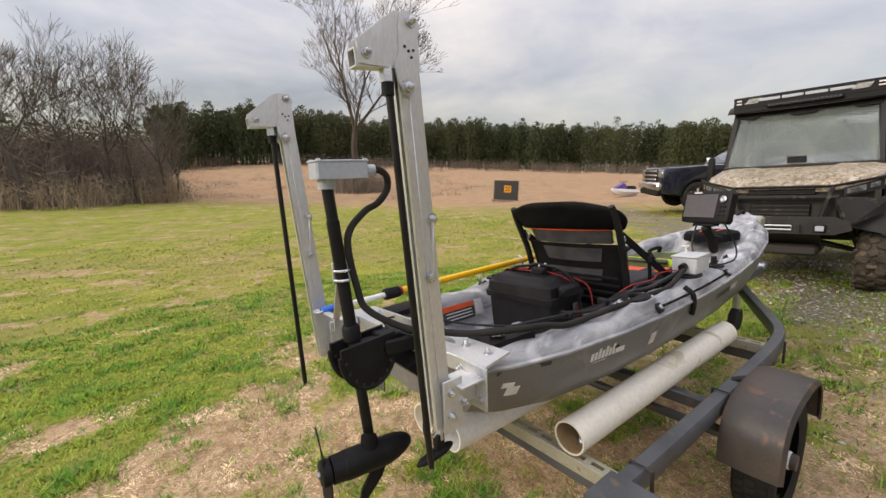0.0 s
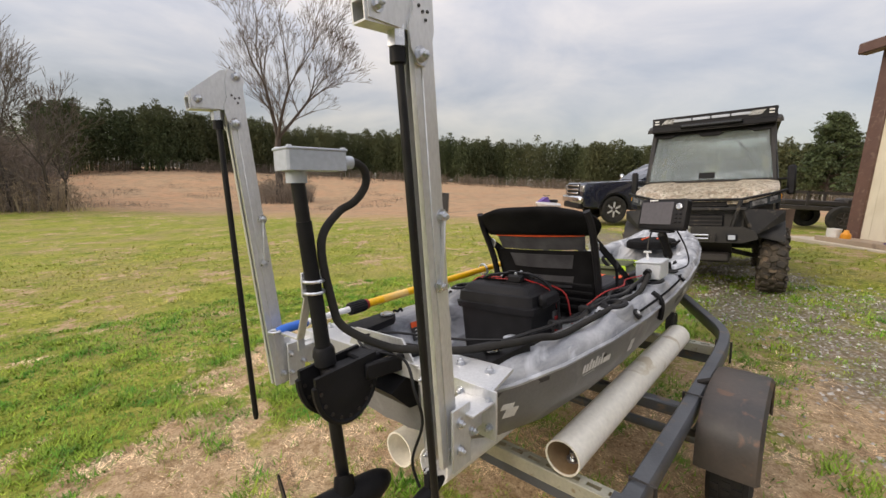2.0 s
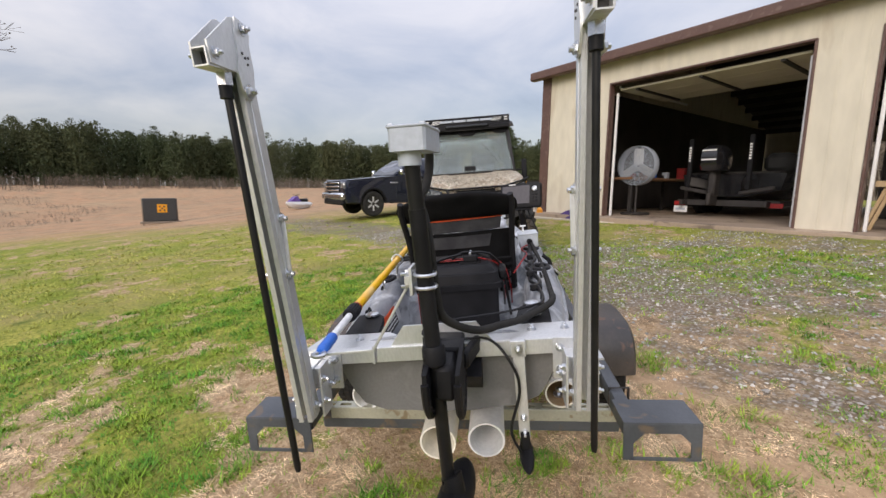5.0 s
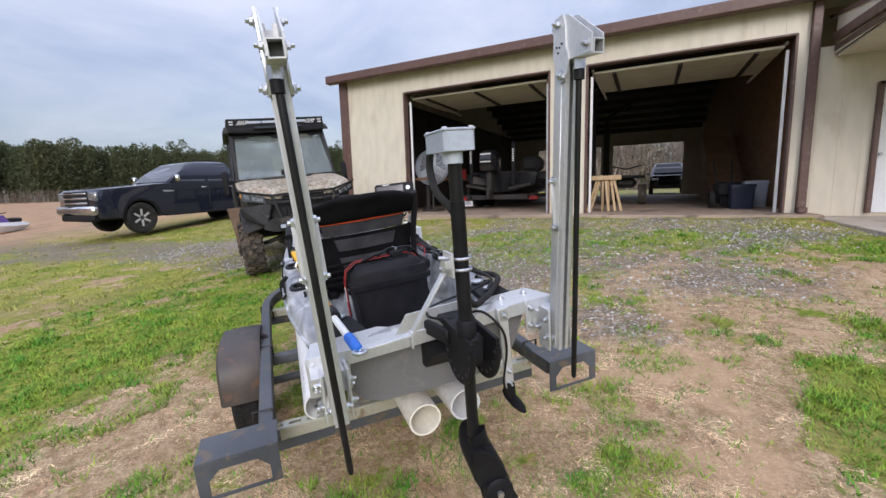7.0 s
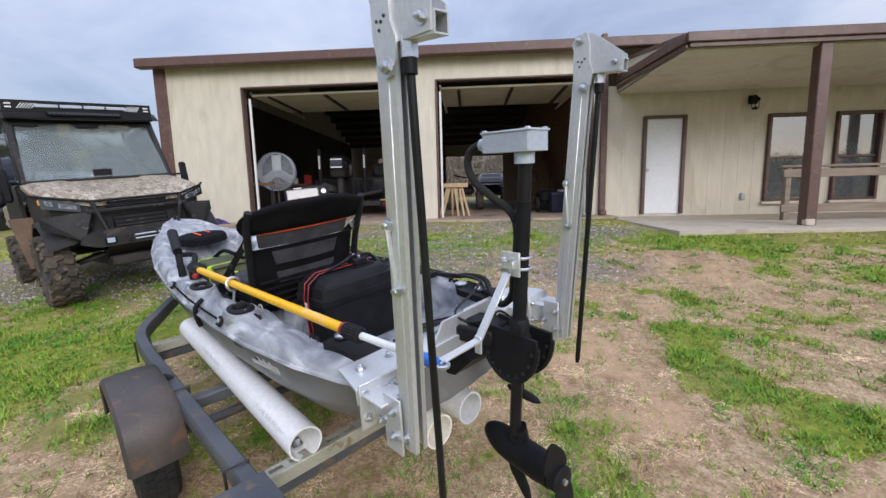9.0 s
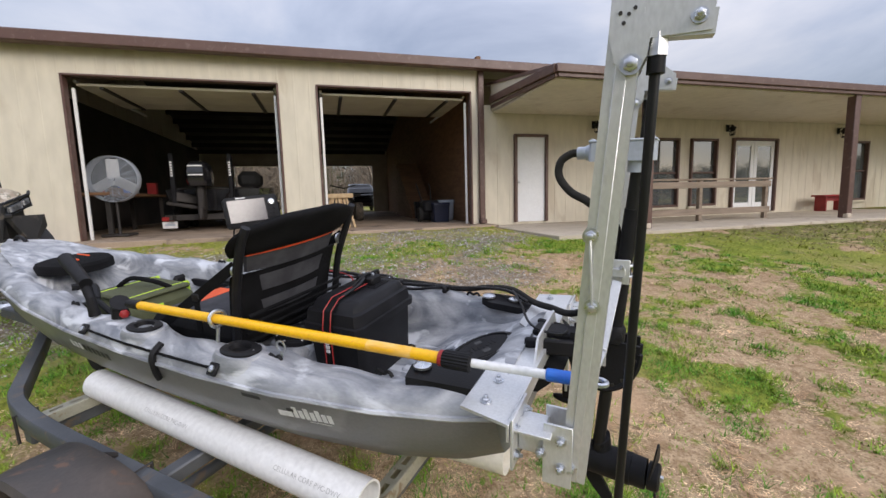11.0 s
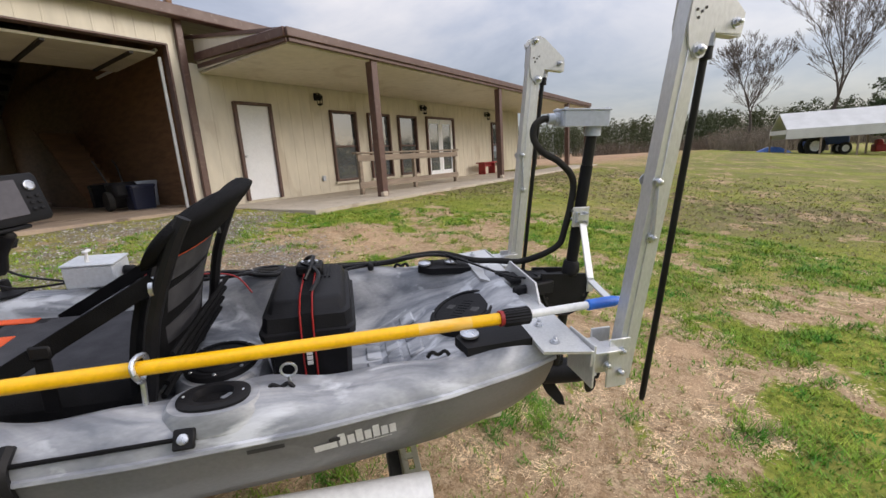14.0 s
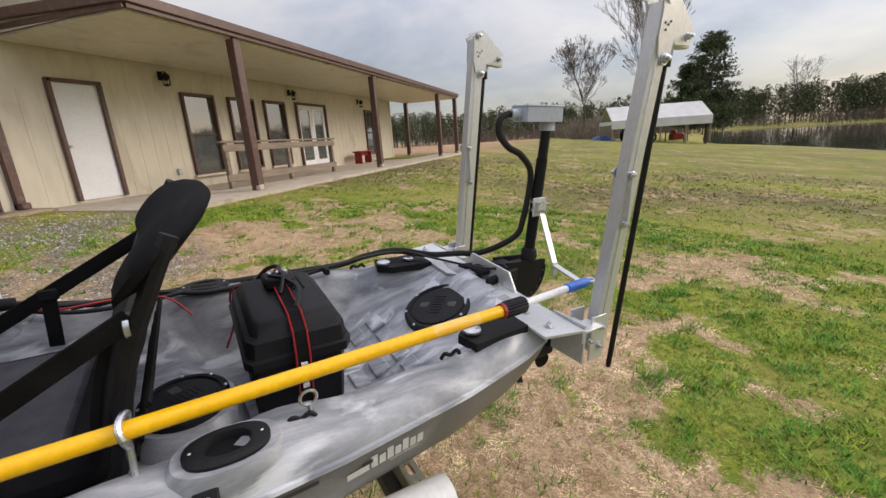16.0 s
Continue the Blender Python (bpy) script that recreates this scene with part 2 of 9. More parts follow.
def island(ma, amount=0.25):
    """Lets joined small pieces differ in brightness, one by one."""
    nt = ma.node_tree
    bs = nt.nodes["Principled BSDF"]
    src = bs.inputs["Base Color"].links[0].from_socket
    ge, mr, vm = nt.nodes.new("ShaderNodeNewGeometry"), nt.nodes.new("ShaderNodeMapRange"), nt.nodes.new("ShaderNodeVectorMath")
    mr.inputs["To Min"].default_value, mr.inputs["To Max"].default_value = 1 - amount, 1 + amount
    vm.operation = "SCALE"
    nt.links.new(ge.outputs["Random Per Island"], mr.inputs["Value"])
    nt.links.new(src, vm.inputs[0])
    nt.links.new(mr.outputs[0], vm.inputs["Scale"])
    nt.links.new(vm.outputs[0], bs.inputs["Base Color"])
    return ma


ALU = mat("aluminium", (0.66, 0.67, 0.675), (0.60, 0.61, 0.615), 0.38, 0.55, 5, 160, 0.06, (1, 1, 0.4), 0.12, c3=(0.70, 0.71, 0.72), spot=0.05)
ZINC = mat("zinc_bolt", (0.66, 0.68, 0.70), (0.48, 0.50, 0.54), 0.3, 0.9, 60, 300, 0.05)
BLACK_ROD = mat("black_fibreglass", (0.007, 0.007, 0.008), (0.012, 0.012, 0.013), 0.42, 0, 20, 200, 0.05, spec=0.3)
BLACK = mat("black_plastic", (0.009, 0.009, 0.010), (0.015, 0.015, 0.017), 0.52, 0, 12, 220, 0.18, spec=0.17)
BLACK_SOFT = mat("black_fabric", (0.006, 0.006, 0.0065), (0.012, 0.012, 0.013), 0.9, 0, 10, 260, 0.4, spec=0.1)
GREY_FABRIC = mat("grey_mesh_fabric", (0.045, 0.045, 0.05), (0.07, 0.07, 0.075), 0.9, 0, 14, 300, 0.4, spec=0.1)
RUBBER = mat("rubber", (0.018, 0.018, 0.018), (0.035, 0.033, 0.03), 0.88, 0, 9, 90, 0.3, spec=0.2)
PVC = mat("pvc_pipe", (0.88, 0.845, 0.75), (0.83, 0.785, 0.67), 0.38, 0, 3, 60, 0.04, c3=(0.60, 0.52, 0.38), spot=0.02)
PVC_WHITE = mat("pvc_white", (0.84, 0.84, 0.83), (0.78, 0.78, 0.76), 0.33, 0, 3, 60, 0.03)
PVC_DIRT = mat("pvc_inside", (0.50, 0.36, 0.20), (0.26, 0.17, 0.09), 0.8, 0, 8, 60, 0.2)
BOX_GREY = mat("grey_pvc", (0.42, 0.46, 0.52), (0.38, 0.42, 0.48), 0.42, 0, 6, 80, 0.03)
DECK = mat("marbled_polyethylene", (0.43, 0.44, 0.46), (0.15, 0.165, 0.19), 0.40, 0, 3.8, 120, 0.12, (0.6, 1.5, 1.3), 0.08, 0.33, 0.68, (0.57, 0.59, 0.62), 0.17, distort=3.4)
HULL = mat("grey_polyethylene", (0.185, 0.185, 0.187), (0.155, 0.155, 0.158), 0.4, 0, 3, 120, 0.1, c3=(0.23, 0.23, 0.23), spot=0.06)
YELLOW = mat("yellow_fibreglass", (0.90, 0.50, 0.005), (0.84, 0.45, 0.006), 0.35, 0, 8, 90, 0.05)
WHITE_PL = mat("white_plastic", (0.78, 0.78, 0.77), (0.68, 0.68, 0.67), 0.42, 0, 8, 90, 0.05)
BLUE = mat("blue_tape", (0.02, 0.16, 0.62), (0.015, 0.11, 0.5), 0.5, 0, 18, 140, 0.2)
RED = mat("red_plastic", (0.36, 0.018, 0.015), (0.27, 0.014, 0.014), 0.5, 0, 20, 140, 0.1)
ORANGE = mat("orange_trim", (0.75, 0.10, 0.02), (0.62, 0.08, 0.02), 0.7, 0, 20, 200, 0.2)
GALV = mat("galvanised_channel", (0.50, 0.50, 0.42), (0.42, 0.42, 0.35), 0.5, 0.5, 10, 120, 0.12, c3=(0.32, 0.26, 0.18), spot=0.04)
FRAME = mat("trailer_paint", (0.055, 0.062, 0.072), (0.09, 0.098, 0.11), 0.48, 0.0, 6, 110, 0.15, c3=(0.13, 0.10, 0.075), spot=0.10)
FENDER = mat("worn_black_fender", (0.040, 0.037, 0.036), (0.085, 0.068, 0.058), 0.5, 0.1, 5, 70, 0.2, c3=(0.13, 0.075, 0.05), spot=0.10)
CONTROL = mat("light_grey_box", (0.58, 0.61, 0.64), (0.52, 0.55, 0.58), 0.4, 0, 10, 120, 0.03)
SCREEN = mat("dark_screen", (0.075, 0.068, 0.072), (0.085, 0.076, 0.08), 0.12, 0, 4, 60, 0.0, rvar=0.03)
SCREEN.node_tree.nodes["Principled BSDF"].inputs["IOR"].default_value = 1.6
OLIVE = mat("olive_canvas", (0.060, 0.068, 0.030), (0.085, 0.092, 0.044), 0.85, 0, 9, 240, 0.4)
LIME = mat("lime_trim", (0.50, 0.72, 0.03), (0.42, 0.62, 0.03), 0.6, 0, 20, 200, 0.1)
MARK = mat("pale_print", (0.74, 0.74, 0.73), (0.62, 0.62, 0.62), 0.5, 0, 30, 200, 0.0)
DARK_PRINT = mat("dark_print", (0.03, 0.03, 0.03), (0.05, 0.05, 0.05), 0.6, 0, 30, 200, 0.0)
SIDING = mat("cream_metal_siding", (0.62, 0.57, 0.46), (0.595, 0.545, 0.435), 0.42, 0, 0.8, 6, 0.02, (1, 1, 0.3), c3=(0.52, 0.46, 0.355), spot=0.07)
BROWN = mat("brown_trim", (0.115, 0.062, 0.048), (0.095, 0.05, 0.04), 0.45, 0, 5, 60, 0.08, c3=(0.15, 0.095, 0.075), spot=0.08)
ROOF = mat("brown_metal_roof", (0.13, 0.075, 0.06), (0.105, 0.06, 0.05), 0.42, 0, 2, 40, 0.05)
DOOR_WHITE = mat("white_door_paint", (0.80, 0.82, 0.84), (0.75, 0.77, 0.79), 0.4, 0, 2, 60, 0.03)
CONCRETE = mat("concrete", (0.52, 0.45, 0.36), (0.44, 0.38, 0.30), 0.85, 0, 1.6, 45, 0.25, c3=(0.36, 0.30, 0.23), spot=0.12)
FLOOR_IN = mat("stained_shop_floor", (0.42, 0.32, 0.23), (0.30, 0.23, 0.17), 0.6, 0, 0.9, 40, 0.15, c3=(0.16, 0.12, 0.09), spot=0.12)
STEEL_DARK = mat("dark_steel", (0.03, 0.027, 0.026), (0.045, 0.04, 0.037), 0.6, 0.3, 4, 60, 0.1)
INSUL = mat("grey_insulation", (0.13, 0.12, 0.105), (0.10, 0.092, 0.08), 0.8, 0, 1.5, 30, 0.2)
SHADE_LINING = mat("unlit_shade_lining", (0.050, 0.040, 0.034), (0.032, 0.026, 0.023), 0.8, 0, 1.2, 30, 0.2)
PANEL_IN = mat("cream_door_panel", (0.60, 0.56, 0.45), (0.52, 0.48, 0.38), 0.5, 0, 2, 40, 0.05)
PLY = mat("plywood", (0.24, 0.125, 0.06), (0.17, 0.09, 0.045), 0.7, 0, 2.5, 40, 0.1, (1, 1, 5))
WOOD = mat("weathered_wood", (0.28, 0.22, 0.165), (0.20, 0.155, 0.115), 0.8, 0, 5, 60, 0.2, (0.3, 3, 3))
WOOD_NEW = mat("pine_lumber", (0.52, 0.38, 0.22), (0.44, 0.31, 0.17), 0.7, 0, 6, 60, 0.15, (3, 3, 0.4))
RED_WOOD = mat("red_painted_wood", (0.30, 0.018, 0.018), (0.22, 0.015, 0.015), 0.5, 0, 6, 60, 0.1)
WINDOW = mat("window_glass_reflective", (0.085, 0.098, 0.105), (0.12, 0.135, 0.142), 0.04, 0, 1, 30, 0.0, rvar=0.02, spec=1.0)
WINDOW.node_tree.nodes["Principled BSDF"].inputs["IOR"].default_value = 2.1

# the building's main lines
WY, FZ = -7.64, 0.72
G1, G2 = (2.60, 6.22), (-1.51, 1.865)
CX1, CX0 = 8.10, -1.76
GTOP, EAVE = 3.72, 4.22
BACK = -23.0


# ---- ground ----
def gz(x, y):
    """The lie of the land: it rises to the building, falls to the meadow and rises again to the far woods."""
    p = 0.13 - 0.100 * y - 0.030 * max(x, -3.0)
    k = lerp(0.25, 0.09, smooth(0.2, 0.65, p))
    up = 0.69 - k * math.log1p(math.exp((0.69 - p) / k))
    p = up if p > -0.4 else p
    if p < 0:
        p = 3.2 * math.tanh(p / 3.2)
    p += 0.10 * math.exp(-((x - 4.9) / 1.7) ** 2 - ((y + 2.8) / 1.3) ** 2)
    d = math.hypot(x, y)
    s = smooth(45, 120, d)
    az = math.degrees(math.atan2(y, x))
    far = 1.2 if -60 < az < 30 else (lerp(1.2, -1.2, smooth(30, 48, az)) if az >= 30 and az < 120 else (-0.2 if az < -60 else -0.6))
    if 120 <= az <= 172:
        far = lerp(-2.6, -0.6, smooth(163, 169.5, az))
        if d > 170:
            far = lerp(far, -1.1, smooth(178, 196, d))
    return lerp(p, far, s)


def gravel_mask(x, y):
    """How much gravel lies at a place: a drive along the front and an apron to the big doors."""
    c = -3.55 + 0.25 * math.sin(x * 0.5)
    a = smooth(1.7, 0.75, abs(y - c)) * smooth(-1.8, 0.2, x)
    b = 0.75 * smooth(-3.2, -4.2, y) * smooth(-2.6, -0.8, x) * smooth(5.5, 3.0, x)
    near = 0.8 * smooth(1.25, 0.45, math.hypot((x - 1.7) * 0.75, y + 2.1))
    wob = 0.55 * noise.noise(Vector((x * 0.9, y * 0.9, 3.1))) + 0.35 * noise.noise(Vector((x * 2.7, y * 2.7, 7.7)))
    return max(0.0, min(1.0, max(a, b, near) + wob * (1.1 if max(a, b, near) > 0.04 else 0) - 0.12))


def dry_mask(x, y):
    """How much of the turf is dry straw: round the trailer and in patches over the yard; past 1 the soil lies bare."""
    a = 0.95 * smooth(2.5, 0.9, math.hypot((x - 1.0) * 0.72, (y - 0.05)))
    b = 0.80 * smooth(2.5, 1.0, math.hypot((x + 0.2) * 0.7, (y + 1.7) * 0.85))
    f = 0.5 * noise.noise(Vector((x * 0.8, y * 0.8, 1.2))) + 0.5 * noise.noise(Vector((x * 2.1, y * 2.1, 5.0))) + 0.35 * noise.noise(Vector((x * 5.3, y * 5.3, 9.0)))
    q = max(a, b) * 0.74 + f * 1.05 + 0.18
    for px, py, r, k in ((-1.3, -3.0, 0.8, 0.8), (-1.43, -2.4, 0.5, 0.6), (-3.0, -3.1, 0.8, 0.6), (-1.55, 1.4, 0.6, 0.75), (-0.3, 1.0, 0.6, 0.6), (-1.9, 2.3, 0.7, 0.6), (0.3, -0.28, 0.35, 0.7), (0.45, -1.05, 0.7, 0.5), (2.1, 1.75, 0.6, 0.4),
                         (3.1, 1.9, 0.5, 0.5), (1.8, 2.9, 0.5, 0.6), (-0.35, -1.25, 0.35, -0.9), (0.42, 1.55, 0.4, -0.9), (0.2, 1.05, 0.35, 0.4), (0.75, 0.8, 0.4, 0.4), (1.55, -1.25, 0.6, 0.5), (2.3, -1.8, 0.6, 0.4), (-0.22, -0.75, 0.4, -0.9), (-2.2, -4.0, 0.9, -0.7), (-1.85, -2.6, 0.3, -0.8), (0.75, -0.1, 0.3, -0.6), (-1.2, 1.75, 0.4, -0.9), (-0.1, 1.5, 0.35, -1.0),
                         (2.45, 2.3, 0.4, -0.8), (1.66, 2.4, 0.4, -0.8), (2.6, 1.2, 0.3, -0.7), (1.8, -1.65, 0.25, -0.6), (4.9, 0.3, 1.1, -0.5), (3.3, 0.4, 0.9, 0.55), (-0.5, -0.3, 0.45, -0.9)):
        q += k * smooth(r, r * 0.25, math.hypot(x - px, y - py))
    return max(0.0, min(1.3, q))


def field_mask(x, y):
    """The unmown brown meadow past the yard."""
    e = 23 + 4 * math.sin(y * 0.11) + max(0, y) * 0.55 + 1.2 * noise.noise(Vector((x * 0.2, y * 0.2, 0)))
    a = smooth(e - 8.0, e + 2.5, x + 3 * noise.noise(Vector((x * 0.35, y * 0.35, 4)))) if y > -60 else 1
    w = smooth(-15, -24, x) * smooth(-1.0, -7.0, y)
    return max(0.0, min(1.0, max(a, w)))


def weed_mask(x, y):
    """Olive and purplish weeds in the lawn to the west."""
    return smooth(-2.2, -5.5, x) * smooth(-60, -45, x) * max(0.0, min(1.0, 0.55 + 0.9 * noise.noise(Vector((x * 0.35, y * 0.35, 6.0)))))


gn = 320
us = np.linspace(-1, 1, gn)
gx, gy = 1.0 + 2.6 * np.sinh(5.75 * us), -0.4 + 2.6 * np.sinh(5.75 * us)
gv, masks = [], {"gravel": [], "dry": [], "field": [], "weed": []}
for yy in gy:
    for xx in gx:
        xx, yy = float(xx), float(yy)
        near = max(abs(xx), abs(yy)) < 14
        z = gz(xx, yy)
        g_, d_, f_ = (gravel_mask(xx, yy), dry_mask(xx, yy), field_mask(xx, yy)) if max(abs(xx), abs(yy)) < 90 else (0, 0.4, field_mask(xx, yy))
        if near:
            z += 0.022 * noise.noise(Vector((xx * 1.3, yy * 1.3, 0))) + 0.010 * noise.noise(Vector((xx * 5, yy * 5, 2)))
        if yy < WY - 0.1 and CX0 - 12 < xx < CX1 and yy > BACK or (yy < -4.9 and -14.0 < xx < CX0 and yy > BACK):
            z -= 0.3
        gv.append((xx, yy, z))
        masks["weed"].append(weed_mask(xx, yy))
        masks["gravel"].append(g_)
        masks["dry"].append(d_)
        masks["field"].append(f_)
gf = [(j * gn + i, j * gn + i + 1, (j + 1) * gn + i + 1, (j + 1) * gn + i) for j in range(gn - 1) for i in range(gn - 1)]
gme = bpy.data.meshes.new("ground")
gme.from_pydata(gv, [], gf)
gme.polygons.foreach_set("use_smooth", [True] * len(gme.polygons))
for key, vals in masks.items():
    at = gme.attributes.new(key, "FLOAT", "POINT")
    at.data.foreach_set("value", vals)

GROUND = bpy.data.materials.new("turf_and_gravel")
GROUND.use_nodes = True
nt = GROUND.node_tree
bs = nt.nodes["Principled BSDF"]
bs.inputs["Roughness"].default_value = 0.95
bs.inputs["Specular IOR Level"].default_value = 0.15
co = nt.nodes.new("ShaderNodeTexCoord")


def gnoise(s, detail=6, rough=0.6):
    n = nt.nodes.new("ShaderNodeTexNoise")
    n.inputs["Scale"].default_value, n.inputs["Detail"].default_value, n.inputs["Roughness"].default_value = s, detail, rough
    nt.links.new(co.outputs["Object"], n.inputs["Vector"])
    return n.outputs["Fac"]


def gmix(fac, a, b):
    m = nt.nodes.new("ShaderNodeMix")
    m.data_type = "RGBA"
    for s, v in (("Factor", fac), ("A", a), ("B", b)):
        if isinstance(v, tuple):
            m.inputs[s].default_value = (*v, 1)
        elif isinstance(v, float):
            m.inputs[s].default_value = v
        else:
            nt.links.new(v, m.inputs[s])
    return m.outputs["Result"]


def grange(v, a, b, lo=0.0, hi=1.0):
    m = nt.nodes.new("ShaderNodeMapRange")
    m.inputs["From Min"].default_value, m.inputs["From Max"].default_value, m.inputs["To Min"].default_value, m.inputs["To Max"].default_value = a, b, lo, hi
    nt.links.new(v, m.inputs["Value"])
    return m.outputs[0]


def gattr(n):
    a = nt.nodes.new("ShaderNodeAttribute")
    a.attribute_name = n
    return a.outputs["Fac"]


def gmath(op, a, b):
    m = nt.nodes.new("ShaderNodeMath")
    m.operation = op
    for i, v in enumerate((a, b)):
        if isinstance(v, float):
            m.inputs[i].default_value = v
        else:
            nt.links.new(v, m.inputs[i])
    return m.outputs[0]


green = gmix(grange(gnoise(1.1), 0.35, 0.65), (0.215, 0.265, 0.031), (0.45, 0.41, 0.092))
green = gmix(grange(gnoise(26), 0.35, 0.7), green, (0.105, 0.140, 0.020))
green = gmix(grange(gnoise(0.45, 5), 0.48, 0.66, 0.0, 0.7), green, (0.31, 0.235, 0.11))
straw = gmix(grange(gnoise(3.0), 0.35, 0.65), (0.60, 0.45, 0.285), (0.49, 0.345, 0.21))
straw = gmix(grange(gnoise(22, 5), 0.42, 0.70, 0.0, 0.8), straw, (0.35, 0.225, 0.125))
straw = gmix(grange(gnoise(11, 6, 0.7), 0.48, 0.62, 0.0, 0.75), straw, (0.30, 0.20, 0.105))
straw = gmix(grange(gnoise(75, 3), 0.45, 0.75), straw, (0.20, 0.125, 0.07))
dry = grange(gmath("ADD", gmath("ADD", gattr("dry"), grange(gnoise(4.5, 5), 0.25, 0.75, -0.48, 0.48)), grange(gnoise(17, 4), 0.25, 0.75, -0.26, 0.26)), 0.38, 0.60)
green = gmix(grange(gnoise(2.6, 6, 0.7), 0.54, 0.66, 0.0, 0.75), green, (0.055, 0.105, 0.015))
green = gmix(gmath("MULTIPLY", gattr("weed"), 0.85), green, gmix(grange(gnoise(1.4), 0.4, 0.65), (0.135, 0.15, 0.038), (0.205, 0.14, 0.098)))
turf = gmix(dry, green, straw)
soil = grange(gmath("ADD", gattr("dry"), grange(gnoise(2.4, 4), 0.2, 0.8, -0.3, 0.3)), 1.12, 1.34)
turf = gmix(gmath("MULTIPLY", soil, 0.6), turf, (0.56, 0.375, 0.23))
stone = nt.nodes.new("ShaderNodeTexVoronoi")
stone.inputs["Scale"].default_value = 38
nt.links.new(co.outputs["Object"], stone.inputs["Vector"])
grey = gmix(grange(stone.outputs["Color"], 0.2, 0.9), (0.21, 0.19, 0.165), (0.43, 0.40, 0.36))
grey = gmix(grange(stone.outputs["Distance"], 0.25, 0.6), grey, (0.15, 0.12, 0.085))
gm = grange(gmath("ADD", gattr("gravel"), grange(gnoise(7, 5), 0.2, 0.8, -0.5, 0.5)), 0.36, 0.95, 0.0, 0.85)
yard = gmix(gm, turf, grey)
meadow = gmix(grange(gnoise(0.16), 0.3, 0.7), (0.36, 0.245, 0.145), (0.43, 0.215, 0.115))
meadow = gmix(grange(gnoise(0.7, 6), 0.42, 0.68), meadow, (0.21, 0.145, 0.09))
meadow = gmix(grange(gnoise(9, 6), 0.4, 0.75, 0.0, 0.8), meadow, (0.50, 0.385, 0.25))
nt.links.new(gmix(gattr("field"), yard, meadow), bs.inputs["Base Color"])
bp = nt.nodes.new("ShaderNodeBump")
bp.inputs["Strength"].default_value, bp.inputs["Distance"].default_value = 0.6, 0.035
nt.links.new(gmath("ADD", gnoise(34, 6, 0.75), gmath("MULTIPLY", stone.outputs["Distance"], gm)), bp.inputs["Height"])
nt.links.new(bp.outputs[0], bs.inputs["Normal"])
gme.materials.append(GROUND)
tagged(new("ground", gme), "patchy spring turf with dry straw, bare soil and a gravel drive", "ground", kind="structure")

# ---- the building: shop with two big doors, house with a porch ----


def wall_front(name, x0, x1, z0, z1, holes, y, thick, label):
    """A sided wall with real openings; holes: (x0, x1, z0, z1)."""
    g = Geo()
    xs = sorted({x0, x1, *[h[0] for h in holes], *[h[1] for h in holes]})
    zs = sorted({z0, z1, *[h[2] for h in holes if h[2] > z0], *[h[3] for h in holes]})
    nx, nz = len(xs), len(zs)
    solid = {(i, k) for i in range(nx - 1) for k in range(nz - 1) if not any(h[0] <= xs[i] and h[1] >= xs[i + 1] and h[2] <= zs[k] and h[3] >= zs[k + 1] for h in holes)}
    vid = lambda i, k, back: (k * nx + i) * 2 + back
    faces = []
    for i, k in sorted(solid):
        p = [(i, k), (i + 1, k), (i + 1, k + 1), (i, k + 1)]
        faces.append(tuple(vid(*q, 0) for q in p[::-1]))
        faces.append(tuple(vid(*q, 1) for q in p))
        for q, (a, b) in zip(((i, k - 1), (i + 1, k), (i, k + 1), (i - 1, k)), zip(p, p[1:] + p[:1])):
            if q not in solid:
                faces.append((vid(*a, 0), vid(*b, 0), vid(*b, 1), vid(*a, 1)))
    g.add([(x, y - thick * back, z) for z in zs for x in xs for back in (0, 1)], faces)
    ob = single(name, g, SIDING, label, "wall", kind="structure")
    # the pressed ribs of the sheets
    rb = Geo()
    x = x0 + 0.10
    while x < x1:
        cuts = sorted((h[2], h[3]) for h in holes if h[0] - 0.06 <= x <= h[1] + 0.06)
        z = z0
        for c0, c1 in cuts + [(z1, z1)]:
            if c0 > z + 0.02:
                rb.box((x, y + 0.002, (z + c0) / 2), (0.030, 0.006, c0 - z - 0.004), 0.0029)
            z = max(z, c1)
        x += 0.305
    part("siding_ribs", rb, SIDING, ob)
    return ob


DOOR = (-3.46, -2.58, FZ, 2.80)
WINS = [(-6.06, -5.14), (-7.42, -6.50), (-8.73, -7.81)]
W4 = (-14.80, -13.90)
FD = (-10.95, -9.27)
WZ = (0.94, 2.77)
wall_front("wall_shop", CX0, CX1, FZ - 0.75, EAVE, [(*G1, FZ - 0.02, GTOP), (*G2, FZ - 0.02, GTOP)], WY, 0.12, "cream ribbed metal shop wall with two big openings")
wall_front("wall_house", -16.6, CX0, FZ - 0.5, 3.45, [DOOR, *[(a, b, *WZ) for a, b in WINS], (*W4, *WZ), (*FD, FZ, 2.80)], WY - 0.02, 0.14, "cream ribbed metal house wall under the porch")

g = Geo()
g.box((CX1 - 0.06, (WY + BACK) / 2, (EAVE + FZ - 0.75) / 2), (0.12, WY - BACK - 0.24, EAVE - FZ + 0.75))
single("wall_side", g, SIDING, "cream metal side wall of the shop", "wall", kind="structure")
g = Geo()
g.box((-16.55, (WY - 15) / 2, 1.9), (0.14, 15 + WY, 3.1))
g.box((-9.3, -15, 1.9), (14.6, 0.14, 3.1))
single("wall_house_back", g, SIDING, "plain outer walls of the house", "wall", kind="structure")
